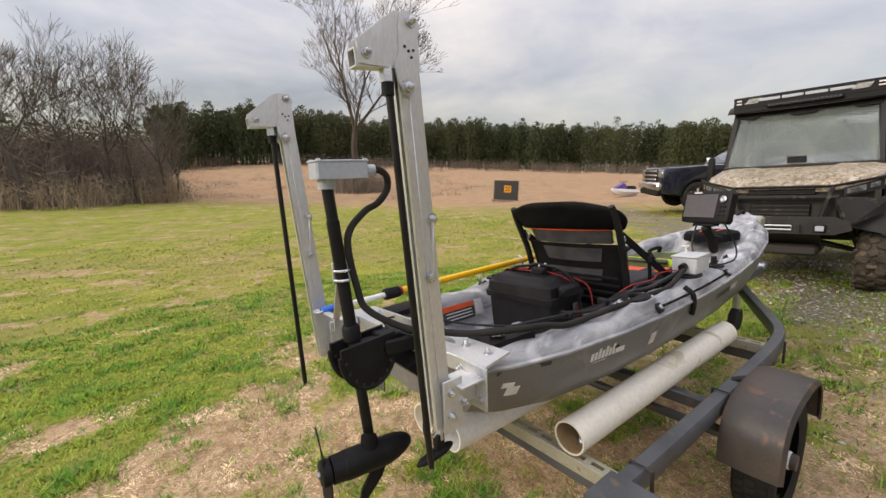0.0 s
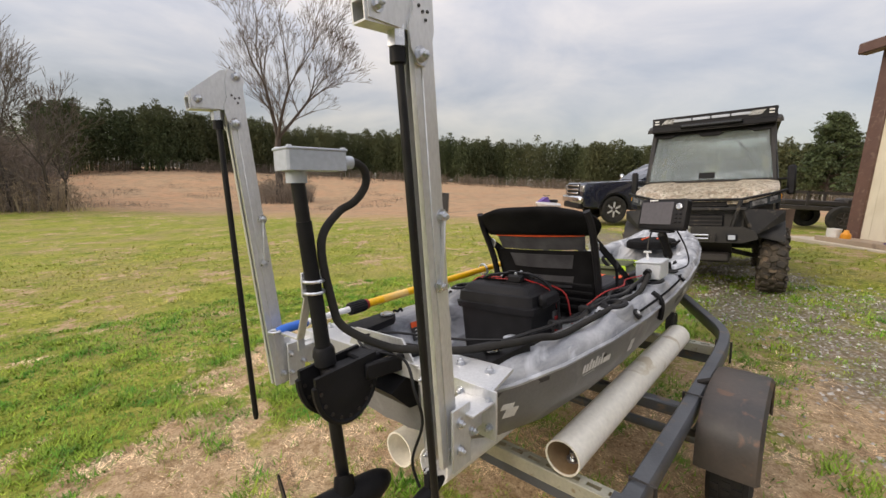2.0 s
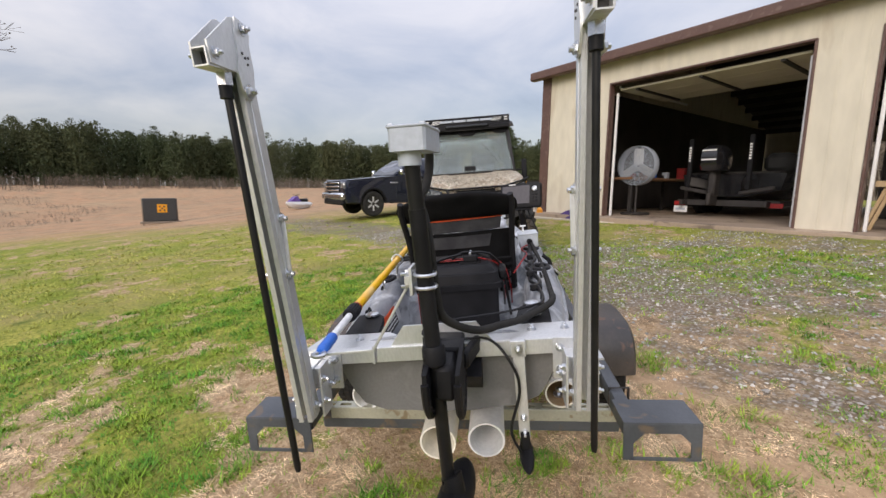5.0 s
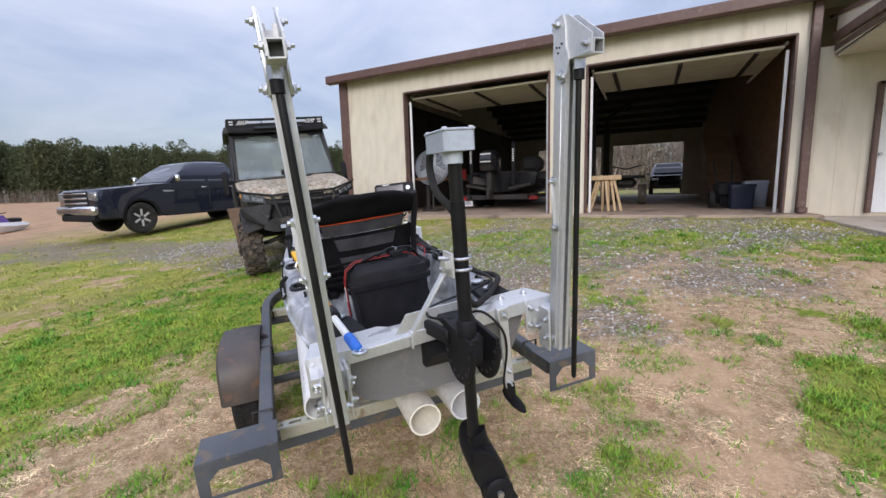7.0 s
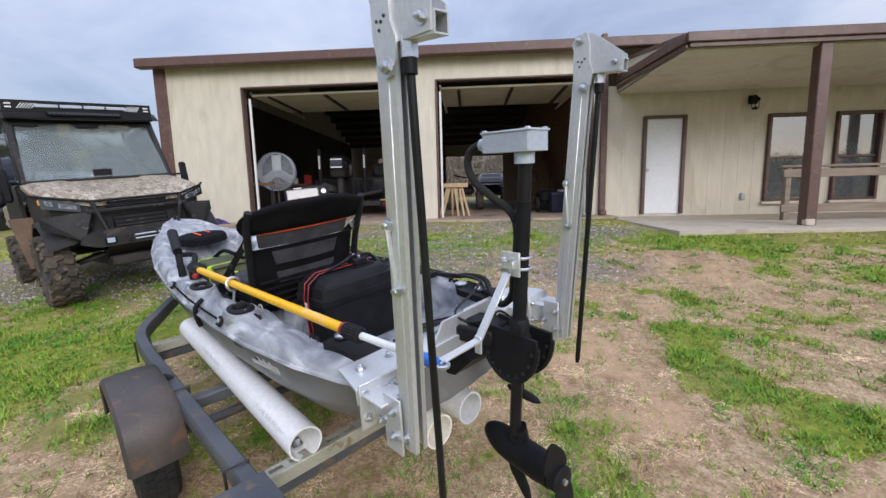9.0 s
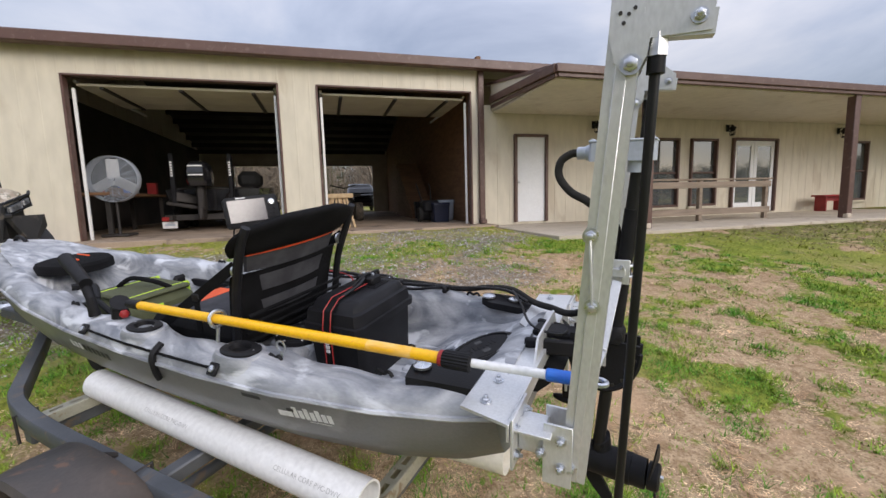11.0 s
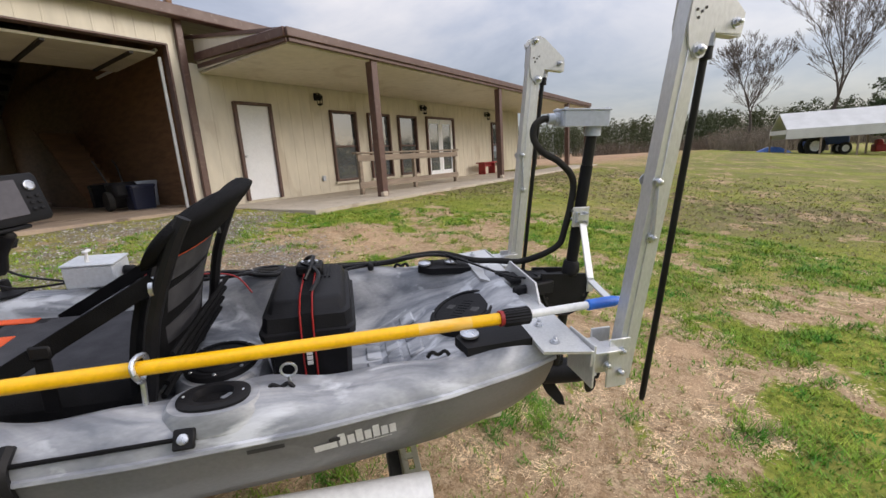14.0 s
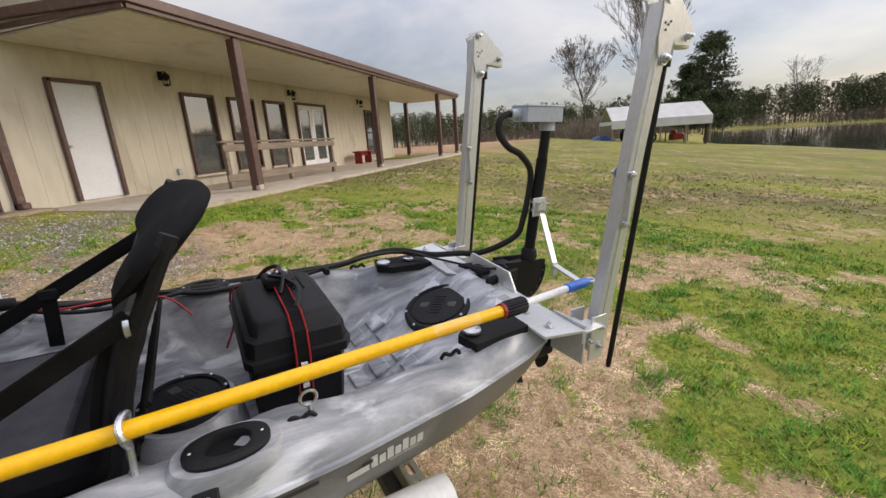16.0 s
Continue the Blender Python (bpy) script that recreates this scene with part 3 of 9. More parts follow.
# inner walls of the shop
g = Geo()
g.box((CX0 - 0.05, (WY + BACK) / 2 - 0.1, 2.4), (0.1, WY - BACK - 0.3, 4.4))
rise = 0.30 * 0.9 * (WY - BACK) / 2
g.add([(CX0 - d_, y_, z_) for d_ in (0.0, 0.1) for y_, z_ in ((WY - 0.25, 4.5), (BACK + 0.05, 4.5), ((WY + BACK) / 2, EAVE + rise - 0.10))], [(0, 1, 2), (3, 5, 4), (0, 3, 4, 1), (1, 4, 5, 2), (2, 5, 3, 0)])
single("wall_partition", g, PLY, "plywood-clad inner wall of the shop", "wall", kind="structure")
# added insulation sheets; their near-black colour holds the shade of the unlit inside
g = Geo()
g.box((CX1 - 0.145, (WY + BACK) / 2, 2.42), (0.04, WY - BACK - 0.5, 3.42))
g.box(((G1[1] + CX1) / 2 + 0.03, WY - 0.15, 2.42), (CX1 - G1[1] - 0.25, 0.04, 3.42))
single("wall_shade_lining", g, SHADE_LINING, "added insulation on the shop's inner walls, unlit shade painted into its colour", "wall", kind="structure")
rear = Geo()
rear_holes = [(-0.9, 2.4, FZ - 0.02, 3.35), (3.0, 6.4, FZ - 0.02, 3.35)]
xs = sorted({CX0, CX1, *[h[0] for h in rear_holes], *[h[1] for h in rear_holes]})
for a, b in zip(xs, xs[1:]):
    hole = [h for h in rear_holes if h[0] <= a and h[1] >= b]
    z0 = hole[0][3] if hole else FZ - 0.3
    rear.box(((a + b) / 2, BACK, (z0 + 6.6) / 2), (b - a, 0.12, 6.6 - z0))
single("wall_rear", rear, PANEL_IN, "cream rear wall of the shop with an open doorway", "wall", kind="structure")
g = Geo()
g.box(((CX0 + CX1) / 2, (WY + BACK) / 2 + 0.15, FZ - 0.35), (CX1 - CX0 + 0.3, WY - BACK + 0.9, 0.7), 0.01)
single("floor_shop", g, FLOOR_IN, "stained concrete slab of the shop", "floor", kind="structure")
g = Geo()
g.box((-9.35, (WY - 4.55) / 2, FZ - 0.40), (15.0, -4.55 - WY + 0.25, 0.70), 0.012)
g.box((-17.72, -6.1, FZ - 0.40), (1.72, 3.3, 0.70), 0.012)
single("floor_porch", g, CONCRETE, "pale concrete porch slab with a rounded edge", "floor", kind="structure")
g = Geo()
g.box((7.2, -7.35, FZ - 0.42), (3.4, 0.75, 0.66), 0.02)
single("pavement", g, CONCRETE, "worn concrete apron strip at the corner of the shop", "pavement", kind="structure")

# roofs
ridge = 0.5 * (WY + BACK)
RZ = EAVE + 0.30 * (WY - ridge) * 0.9
g = Geo()
for s, y0 in ((1, WY + 0.28), (-1, BACK - 0.28)):
    g.add([(CX0 - 12.5 if s < 0 else CX0 - 4.0, y0, EAVE + 0.02), (CX1 + 0.25, y0, EAVE + 0.02), (CX1 + 0.25, ridge, RZ), (CX0 - 4.0 if s > 0 else CX0 - 12.5, ridge, RZ),
           (CX0 - 12.5 if s < 0 else CX0 - 4.0, y0, EAVE + 0.10), (CX1 + 0.25, y0, EAVE + 0.10), (CX1 + 0.25, ridge, RZ + 0.08), (CX0 - 4.0 if s > 0 else CX0 - 12.5, ridge, RZ + 0.08)],
          [(0, 1, 2, 3), (4, 5, 6, 7), (0, 1, 5, 4), (1, 2, 6, 5), (2, 3, 7, 6), (3, 0, 4, 7)])
shop_roof = single("roof_shop", g, ROOF, "brown metal roof of the shop", "roof", kind="structure")
gb = Geo()
gb.add([(CX1 - 0.02, WY, EAVE), (CX1 - 0.02, BACK, EAVE), (CX1 - 0.02, ridge, RZ), (CX1 - 0.12, WY, EAVE), (CX1 - 0.12, BACK, EAVE), (CX1 - 0.12, ridge, RZ)], [(0, 1, 2), (3, 5, 4), (0, 3, 4, 1), (1, 4, 5, 2), (2, 5, 3, 0)])
part("gable", gb, SIDING, shop_roof)
gut = Geo()
gut.box(((CX1 + 0.3 + CX0 - 4) / 2, WY + 0.24, EAVE + 0.02), (CX1 + 0.3 - CX0 + 4.0, 0.20, 0.20), 0.02)
gut.box((CX1 + 0.2, (WY + ridge) / 2, (EAVE + RZ) / 2 + 0.02), (0.12, 0.4, 0.1))
part("gutter", gut, BROWN, shop_roof, "brown box gutter along the eave")
g = Geo()
g.box((0, 0, 0), (0.1, 0.1, 0.1))
for k in range(10):
    y = lerp(WY - 0.5, ridge, k / 9)
    z = lerp(EAVE, RZ, k / 9) - 0.16
    g.box(((CX0 + CX1) / 2, y, z), (CX1 - CX0 - 0.3, 0.09, 0.2))
    y = lerp(BACK + 0.5, ridge, k / 9)
    g.box(((CX0 + CX1) / 2, y, z), (CX1 - CX0 - 0.3, 0.09, 0.2))
g.v, g.f = g.v[8:], [tuple(i - 8 for i in f) for f in g.f[6:]]
single("roof_purlins", g, STEEL_DARK, "dark steel purlins under the shop roof", "beam", kind="structure")
g = Geo()
for s, y0 in ((1, WY - 0.1), (-1, BACK + 0.1)):
    g.add([(CX0, y0, EAVE - 0.06), (CX1 - 0.12, y0, EAVE - 0.06), (CX1 - 0.12, ridge, RZ - 0.06), (CX0, ridge, RZ - 0.06), (CX0, y0, EAVE - 0.03), (CX1 - 0.12, y0, EAVE - 0.03), (CX1 - 0.12, ridge, RZ - 0.03), (CX0, ridge, RZ - 0.03)],
          [(0, 1, 2, 3), (4, 5, 6, 7), (0, 1, 5, 4), (1, 2, 6, 5), (2, 3, 7, 6), (3, 0, 4, 7)])
single("ceiling", g, INSUL, "grey roof insulation between the purlins", "ceiling", kind="structure")
# steel frame inside
for i, yy in enumerate((-12.8, -18.0)):
    g = Geo()
    for x in (2.22, 2.02 + 0.4):
        g.box((x, yy, 2.4), (0.03, 0.22, 3.5))
    g.box((2.32, yy, 2.4), (0.2, 0.02, 3.5))
    g.bar((2.32, yy, 4.1), (1.3, yy, 4.75), 0.12, 0.12)
    single("steel_column", g, STEEL_DARK, "dark steel column inside the shop", "column", kind="structure")
# trims
g = Geo()
g.box((CX1 - 0.03, WY + 0.02, (EAVE + FZ) / 2 - 0.05), (0.26, 0.05, EAVE - FZ + 0.1), 0.006)
g.box((CX1 + 0.012, WY - 0.12, (EAVE + FZ) / 2 - 0.05), (0.04, 0.24, EAVE - FZ + 0.1), 0.006)
single("trim_corner", g, BROWN, "brown corner trim of the shop", "trim", kind="structure")
g = Geo()
g.box((CX0 + 0.03, WY + 0.05, (EAVE + FZ) / 2), (0.13, 0.10, EAVE - FZ), 0.012)
g.box((CX0 + 0.03, WY + 0.10, FZ + 0.06), (0.13, 0.2, 0.10), 0.012)
single("downspout", g, BROWN, "brown downspout between shop and house", "downspout", kind="structure")
for n_, (a, b) in (("door_frame_1", G1), ("door_frame_2", G2)):
    g = Geo()
    for x, w in ((a + 0.012, 0.04), (b - 0.012, 0.04)):
        g.box((x, WY - 0.055, (FZ + GTOP) / 2), (w, 0.17, GTOP - FZ), 0.006)
    g.box(((a + b) / 2, WY - 0.055, GTOP - 0.01), (b - a, 0.17, 0.035), 0.006)
    fr = single(n_, g, BROWN, "brown jambs and head of a big shop door", "door frame", kind="structure")
    tr = Geo()
    for x in (a + 0.085, b - 0.085):
        tr.box((x, WY - 0.19, (FZ + GTOP) / 2 - 0.1), (0.05, 0.05, GTOP - FZ - 0.2), 0.008)
        tr.box((x, WY - 1.85, GTOP - 0.06), (0.05, 3.2, 0.05), 0.008)
    part("door_track", tr, PVC_WHITE, fr, "pale galvanised door track")
    pn = Geo()
    for k in range(3):
        pn.box(((a + b) / 2, WY - 0.55 - k * 0.66, GTOP - 0.12), (b - a - 0.22, 0.645, 0.05), 0.01)
    part("raised_door", pn, PANEL_IN, fr, "raised cream sectional door under the ceiling")
    st = Geo()
    for k in range(3):
        st.box((lerp(a + 0.5, b - 0.5, k / 2), WY - 1.20, GTOP - 0.16), (0.07, 1.9, 0.04))
    part("door_stile", st, STEEL_DARK, fr)

# porch roof
PY0, PX0, PX1 = -4.81, -18.5, -1.98
g = Geo()
g.box(((PX0 + PX1) / 2, (WY + PY0) / 2, 3.29), (PX1 - PX0 - 0.1, PY0 - WY - 0.1, 0.04))
single("ceiling_porch", g, SIDING, "cream porch soffit", "ceiling", kind="structure")
g = Geo()
g.add([(PX0, PY0, 3.44), (PX1, PY0, 3.44), (PX1, WY - 0.3, 3.95), (PX0, WY - 0.3, 3.95), (PX0, PY0, 3.50), (PX1, PY0, 3.50), (PX1, WY - 0.3, 4.01), (PX0, WY - 0.3, 4.01)],
      [(0, 1, 2, 3), (4, 5, 6, 7), (0, 1, 5, 4), (1, 2, 6, 5), (2, 3, 7, 6), (3, 0, 4, 7)])
g.add([(PX0, WY - 0.3, 3.95), (CX0 - 4.0, WY - 0.3, 3.95), (CX0 - 4.0, -11.3, 4.9), (PX0, -11.3, 4.9), (PX0, -15.4, 3.6), (CX0 - 4, -15.4, 3.6)], [(0, 1, 2, 3), (3, 2, 5, 4)])
proof = single("roof_porch", g, ROOF, "brown metal porch and house roof", "roof", kind="structure")
g = Geo()
g.box(((PX0 + PX1) / 2, PY0 + 0.04, 3.425), (PX1 - PX0, 0.07, 0.14), 0.012)
g.box(((PX0 + PX1) / 2, PY0 + 0.01, 3.325), (PX1 - PX0 - 0.1, 0.05, 0.07), 0.008)
g.bar((PX1 + 0.0, PY0 + 0.02, 3.425), (PX1 + 0.0, WY + 0.02, 3.56), 0.07, 0.15, 0.012)
g.bar((PX1 - 0.03, PY0, 3.325), (PX1 - 0.03, WY + 0.02, 3.40), 0.05, 0.08, 0.008)
g.box((PX0, (PY0 + WY) / 2, 3.40), (0.07, PY0 - WY, 0.16), 0.012)
part("fascia", g, BROWN, proof, "brown fascia with a metal drip edge")
side = Geo()
side.add([(PX1 - 0.02, PY0, 3.31), (PX1 - 0.02, WY, 3.31), (PX1 - 0.02, WY, 3.9), (PX1 - 0.02, PY0, 3.46)], [(0, 1, 2, 3)])
part("gable", side, SIDING, proof)


def porch_post(x, y, z0):
    t = thing("porch_post", "brown metal-wrapped porch post", "post", (x, y, z0), group="porch posts", kind="structure")
    g = Geo()
    g.box((x, y, (z0 + 3.30) / 2), (0.17, 0.17, 3.30 - z0), 0.012)
    part("shaft", g, BROWN, t)
    g = Geo()
    g.box((x + 0.02, y + 0.06, z0 + 0.05), (0.14, 0.1, 0.10), 0.015)
    part("foot", g, CONCRETE, t, "pale concrete foot")


for x in (-3.96, -9.30, -15.5, -18.25):
    porch_post(x, -4.90, FZ - 0.05)
porch_post(-18.25, -7.5, FZ - 0.05)

# doors and windows of the house
d1 = thing("door_1", "closed white steel entry door in a dark brown frame", "door", (-3.02, WY, FZ), kind="structure")
g = Geo()
for x in (DOOR[0] + 0.03, DOOR[1] - 0.03):
    g.box((x, WY - 0.02, (FZ + 2.80) / 2), (0.07, 0.16, 2.80 - FZ), 0.008)
g.box((-3.02, WY - 0.02, 2.775), (0.88, 0.16, 0.06), 0.008)
part("frame", g, BROWN, d1, "dark brown frame")
g = Geo()
g.box((-3.02, WY - 0.03, (FZ + 2.75) / 2), (0.80, 0.045, 2.02), 0.005)
leaf = part("leaf", g, DOOR_WHITE, d1)
g = Geo()
g.lathe([(0.012, 0), (0.012, 0.04), (0.028, 0.045), (0.028, 0.075), (0.01, 0.085)], (-2.68, WY - 0.01, FZ + 0.95), 12, "y")
part("handle", g, ZINC, leaf, "metal knob")


def window(n, x0, x1, z0, z1):
    t = thing(n, "dark reflecting sash window in a brown frame", "window", ((x0 + x1) / 2, WY, z0), kind="structure")
    g = Geo()
    for x in (x0 + 0.03, x1 - 0.03):
        g.box((x, WY - 0.01, (z0 + z1) / 2), (0.06, 0.13, z1 - z0), 0.006)
    for z in (z0 + 0.03, z1 - 0.03):
        g.box(((x0 + x1) / 2, WY - 0.01, z), (x1 - x0 - 0.12, 0.13, 0.06), 0.006)
    g.box(((x0 + x1) / 2, WY - 0.03, lerp(z0, z1, 0.5)), (x1 - x0 - 0.12, 0.06, 0.05), 0.006)
    part("window_frame", g, BROWN, t)
    for a, b in ((z0 + 0.06, lerp(z0, z1, 0.5) - 0.025), (lerp(z0, z1, 0.5) + 0.025, z1 - 0.06)):
        g = Geo()
        g.box(((x0 + x1) / 2, WY - 0.05, (a + b) / 2), (x1 - x0 - 0.12, 0.012, b - a))
        part("pane", g, WINDOW, t)
    g = Geo()
    g.box(((x0 + x1) / 2, WY + 0.02, z0 - 0.03), (x1 - x0 + 0.08, 0.10, 0.06), 0.008)
    part("window_sill", g, SIDING, t)


for i, (a, b) in enumerate(WINS):
    window(f"window_{i + 1}", a, b, *WZ)
window("window_4", *W4, *WZ)
fd = thing("door_2", "glazed white double door in a dark frame", "door", (sum(FD) / 2, WY, FZ), kind="structure")
g = Geo()
for x in (FD[0] + 0.03, FD[1] - 0.03):
    g.box((x, WY - 0.02, (FZ + 2.80) / 2), (0.07, 0.16, 2.80 - FZ), 0.008)
g.box((sum(FD) / 2, WY - 0.02, 2.775), (FD[1] - FD[0] - 0.1, 0.16, 0.06), 0.008)
part("frame", g, BROWN, fd, "dark brown frame")
for k in range(2):
    a = FD[0] + 0.08 + k * 0.77
    g = Geo()
    for x in (a + 0.06, a + 0.70):
        g.box((x, WY - 0.03, (FZ + 2.74) / 2), (0.12, 0.045, 2.0), 0.005)
    for z, h in ((FZ + 0.14, 0.26), (2.66, 0.15)):
        g.box((a + 0.38, WY - 0.03, z), (0.52, 0.045, h), 0.005)
    lf = part("leaf", g, DOOR_WHITE, fd)
    g = Geo()
    g.box((a + 0.38, WY - 0.035, (FZ + 2.85) / 2), (0.52, 0.012, 1.75))
    part("pane", g, WINDOW, lf)


def wall_lamp(x):
    t = thing("wall_lamp", "black lantern lamp on the porch wall", "lamp", (x, WY + 0.02, 3.05), group="porch lamps")
    g = Geo()
    g.box((x, WY + 0.015, 3.06), (0.11, 0.03, 0.18), 0.01)
    part("wall_plate", g, BLACK, t)
    g = Geo()
    g.tube(curve_pts([(x, WY + 0.02, 3.08), (x, WY + 0.10, 3.14), (x, WY + 0.16, 3.09)], 4), 0.010, 6)
    part("arm", g, BLACK, t)
    g = Geo()
    g.lathe([(0.03, -0.10), (0.075, -0.02), (0.095, 0.0), (0.02, 0.06), (0.008, 0.09)], (x, WY + 0.16, 3.05), 6)
    g.lathe([(0.04, -0.21), (0.07, -0.19), (0.03, -0.16)], (x, WY + 0.16, 3.05), 6)
    for i in range(6):
        a = math.pi / 3 * i
        g.bar((x + 0.065 * math.cos(a), WY + 0.16 + 0.065 * math.sin(a), 2.86), (x + 0.075 * math.cos(a), WY + 0.16 + 0.075 * math.sin(a), 3.04), 0.008, 0.008)
    part("cage", g, BLACK, t)


for x in (-4.75, -9.05, -13.4):
    wall_lamp(x)
# porch rail
t = thing("porch_rail", "weathered grey wooden porch railing", "railing", (-6.4, -5.9, FZ - 0.05))
for k, x in enumerate((-4.35, -6.3, -8.25)):
    g = Geo()
    g.box((x, -5.9, FZ + 0.40), (0.09, 0.09, 0.92), 0.008)
    part("post", g, WOOD, t)
g = Geo()
g.box((-6.3, -5.9, FZ + 0.88), (4.2, 0.14, 0.04), 0.006)
part("top_rail", g, WOOD, t)
g = Geo()
g.box((-6.3, -5.86, FZ + 0.76), (4.1, 0.04, 0.14), 0.006)
part("upper_board", g, WOOD, t)
g = Geo()
g.box((-6.3, -5.86, FZ + 0.16), (4.1, 0.04, 0.14), 0.006)
part("lower_board", g, WOOD, t)
t = thing("bench", "small red painted wooden bench by the porch wall", "bench", (-12.6, -7.2, FZ - 0.05))
g = Geo()
g.box((-12.6, -7.2, FZ + 0.40), (1.1, 0.36, 0.045), 0.008)
part("seat", g, RED_WOOD, t)
for x in (-13.0, -12.2):
    g = Geo()
    g.box((x, -7.2, FZ + 0.16), (0.05, 0.3, 0.43), 0.006)
    part("leg", g, RED_WOOD, t)
g = Geo()
g.box((-12.6, -7.2, FZ + 0.31), (0.8, 0.03, 0.14), 0.005)
part("apron", g, RED_WOOD, t)
g = Geo()
g.box((-4.72, WY + 0.02, FZ + 0.34), (0.09, 0.04, 0.13), 0.008)
single("outlet_cover", g, BOX_GREY, "grey weatherproof outlet cover on the wall", "outlet", (-4.72, WY, FZ + 0.34))

# ---- the kayak on its trailer ----
K = Matrix(((0.74618, 0.66556, 0.01560, 1.08137), (-0.66483, 0.74372, 0.06981, 0.57467), (0.03486, -0.06246, 0.99744, 0.02992), (0, 0, 0, 1)))
KR = K @ Matrix.Translation((0, 0, 0.55)) @ Matrix.Rotation(radians(-3.0), 4, "X") @ Matrix.Translation((0, 0, -0.55))

HX = [0.20, 0.30, 0.50, 0.80, 1.10, 1.50, 1.90, 2.36, 2.83, 3.18, 3.39, 3.51, 3.55]
HB = [0.320, 0.352, 0.390, 0.424, 0.438, 0.436, 0.420, 0.382, 0.310, 0.222, 0.132, 0.057, 0.012]
HS = [0.815, 0.808, 0.800, 0.796, 0.795, 0.797, 0.805, 0.820, 0.845, 0.875, 0.900, 0.918, 0.925]
HK = [0.640, 0.600, 0.565, 0.552, 0.550, 0.550, 0.552, 0.560, 0.590, 0.650, 0.730, 0.830, 0.900]


def hull_at(x):
    return tuple(interp(x, HX, a) for a in (HB, HS, HK))


def side_of(x):
    """How far the cockpit is sunk at x: 0 is a closed deck, 1 the full well."""
    return smooth(0.20, 0.40, x) * (1 - smooth(2.68, 2.92, x))


def floor_z(x):
    return interp(x, [0.2, 0.36, 0.44, 0.56, 0.62, 1.00, 1.06, 1.50, 1.60, 2.47, 2.78], [0.80, 0.775, 0.765, 0.70, 0.665, 0.665, 0.71, 0.715, 0.67, 0.68, 0.80])


kayak = thing("kayak", "grey sit-on-top fishing kayak with a marbled white and slate deck", "kayak", (1.7, 0, 0.55), KR)
xs = [0.20 + 3.35 * i / 112 for i in range(113)]
hg, rings = Geo(), []
for x in xs:
    b, s, k = hull_at(x)
    prof = [(b, s), (b - 0.004, s - 0.02), (b * 0.985 - 0.012, lerp(s, k, 0.30)), (b * 0.93 - 0.015, lerp(s, k, 0.55)), (b * 0.80, lerp(s, k, 0.78)), (b * 0.60, lerp(s, k, 0.93)), (b * 0.34, lerp(s, k, 0.955)), (b * 0.16, lerp(s, k, 1.0)), (0, lerp(s, k, 0.985))]
    rings.append([Vector((x, y, z)) for y, z in prof] + [Vector((x, -y, z)) for y, z in prof[-2::-1]])
hg.rings(rings, cap=False, closed=False)
n_ = len(rings[0])
hg.f.append(tuple(range(n_)))
part("hull", hg, HULL, kayak, "plain mid-grey lower hull")
dg, rings = Geo(), []
for x in xs:
    b, s, k = hull_at(x)
    c = side_of(x)
    f = floor_z(x)
    wi = max(0.004, b - 0.135 - 0.02 * math.sin(x * 9))
    crown = s + 0.055 + 0.03 * smooth(2.75, 3.28, x) * (1 - smooth(3.28, 3.55, x))
    t_ = min(1.0, b / 0.2)
    # gunwale bulges by the seat and the rod holders
    bulge = 0.012 * smooth(0.75, 0.95, x) * (1 - smooth(1.45, 1.7, x)) + 0.006 * math.sin(x * 23) * c
    prof = [(b, s), (b - 0.003, s + 0.012 * t_), (b - 0.012 * t_, s + 0.030 * t_), (b - 0.035 * t_, s + (0.048 + bulge) * t_), (b - 0.075 * t_, s + (0.055 + bulge) * t_), (lerp(b * 0.72, wi + 0.022, c), lerp(crown, s + 0.048 + bulge, c)),
            (lerp(b * 0.60, wi + 0.006, c), lerp(crown + 0.004, s + 0.025, c)), (lerp(b * 0.50, wi - 0.006, c), lerp(crown + 0.007, lerp(s, f, 0.45), c)), (lerp(b * 0.40, wi - 0.020, c), lerp(crown + 0.009, f + 0.022, c)),
            (lerp(b * 0.30, wi - 0.055, c), lerp(crown + 0.010, f + 0.004, c)), (lerp(b * 0.15, max(0.0, wi * 0.45), c), lerp(crown + 0.011, f + 0.010 * math.sin(x * 32) * (0.4 if x > 0.6 else 0), c)), (0, lerp(crown + 0.011, f, c))]
    prof = [(max(0.0, y), z) for y, z in prof]
    rings.append([Vector((x, y, z)) for y, z in prof] + [Vector((x, -y, z)) for y, z in prof[-2::-1]])
dg.rings(rings, cap=False, closed=False)
dg.f.append(tuple(range(len(rings[0]))))
deck = part("deck", dg, DECK, kayak, sharp=60)
g = Geo()
for s_ in (1, -1):
    g.tube([(x, s_ * (interp(x, HX, HB) + 0.001), interp(x, HX, HS) + 0.002) for x in xs], 0.007, 6)
part("seam", g, DECK, kayak)


def deck_top(x):
    return interp(x, HX, HS) + 0.058


# moulded pads on the floor of the tank well
for i in range(3):
    for j in range(4):
        x, y = 0.515 + i * 0.062, -0.135 + j * 0.09
        zz = floor_z(x)
        dz_ = (floor_z(x + 0.02) - floor_z(x - 0.02)) / 0.04
        part("floor_pad", Geo().box((0, 0, 0.002), (0.050, 0.074, 0.014), 0.005, Matrix.Translation((x, y, zz)) @ Matrix.Rotation(-math.atan(dz_), 4, "Y")), DECK, deck)


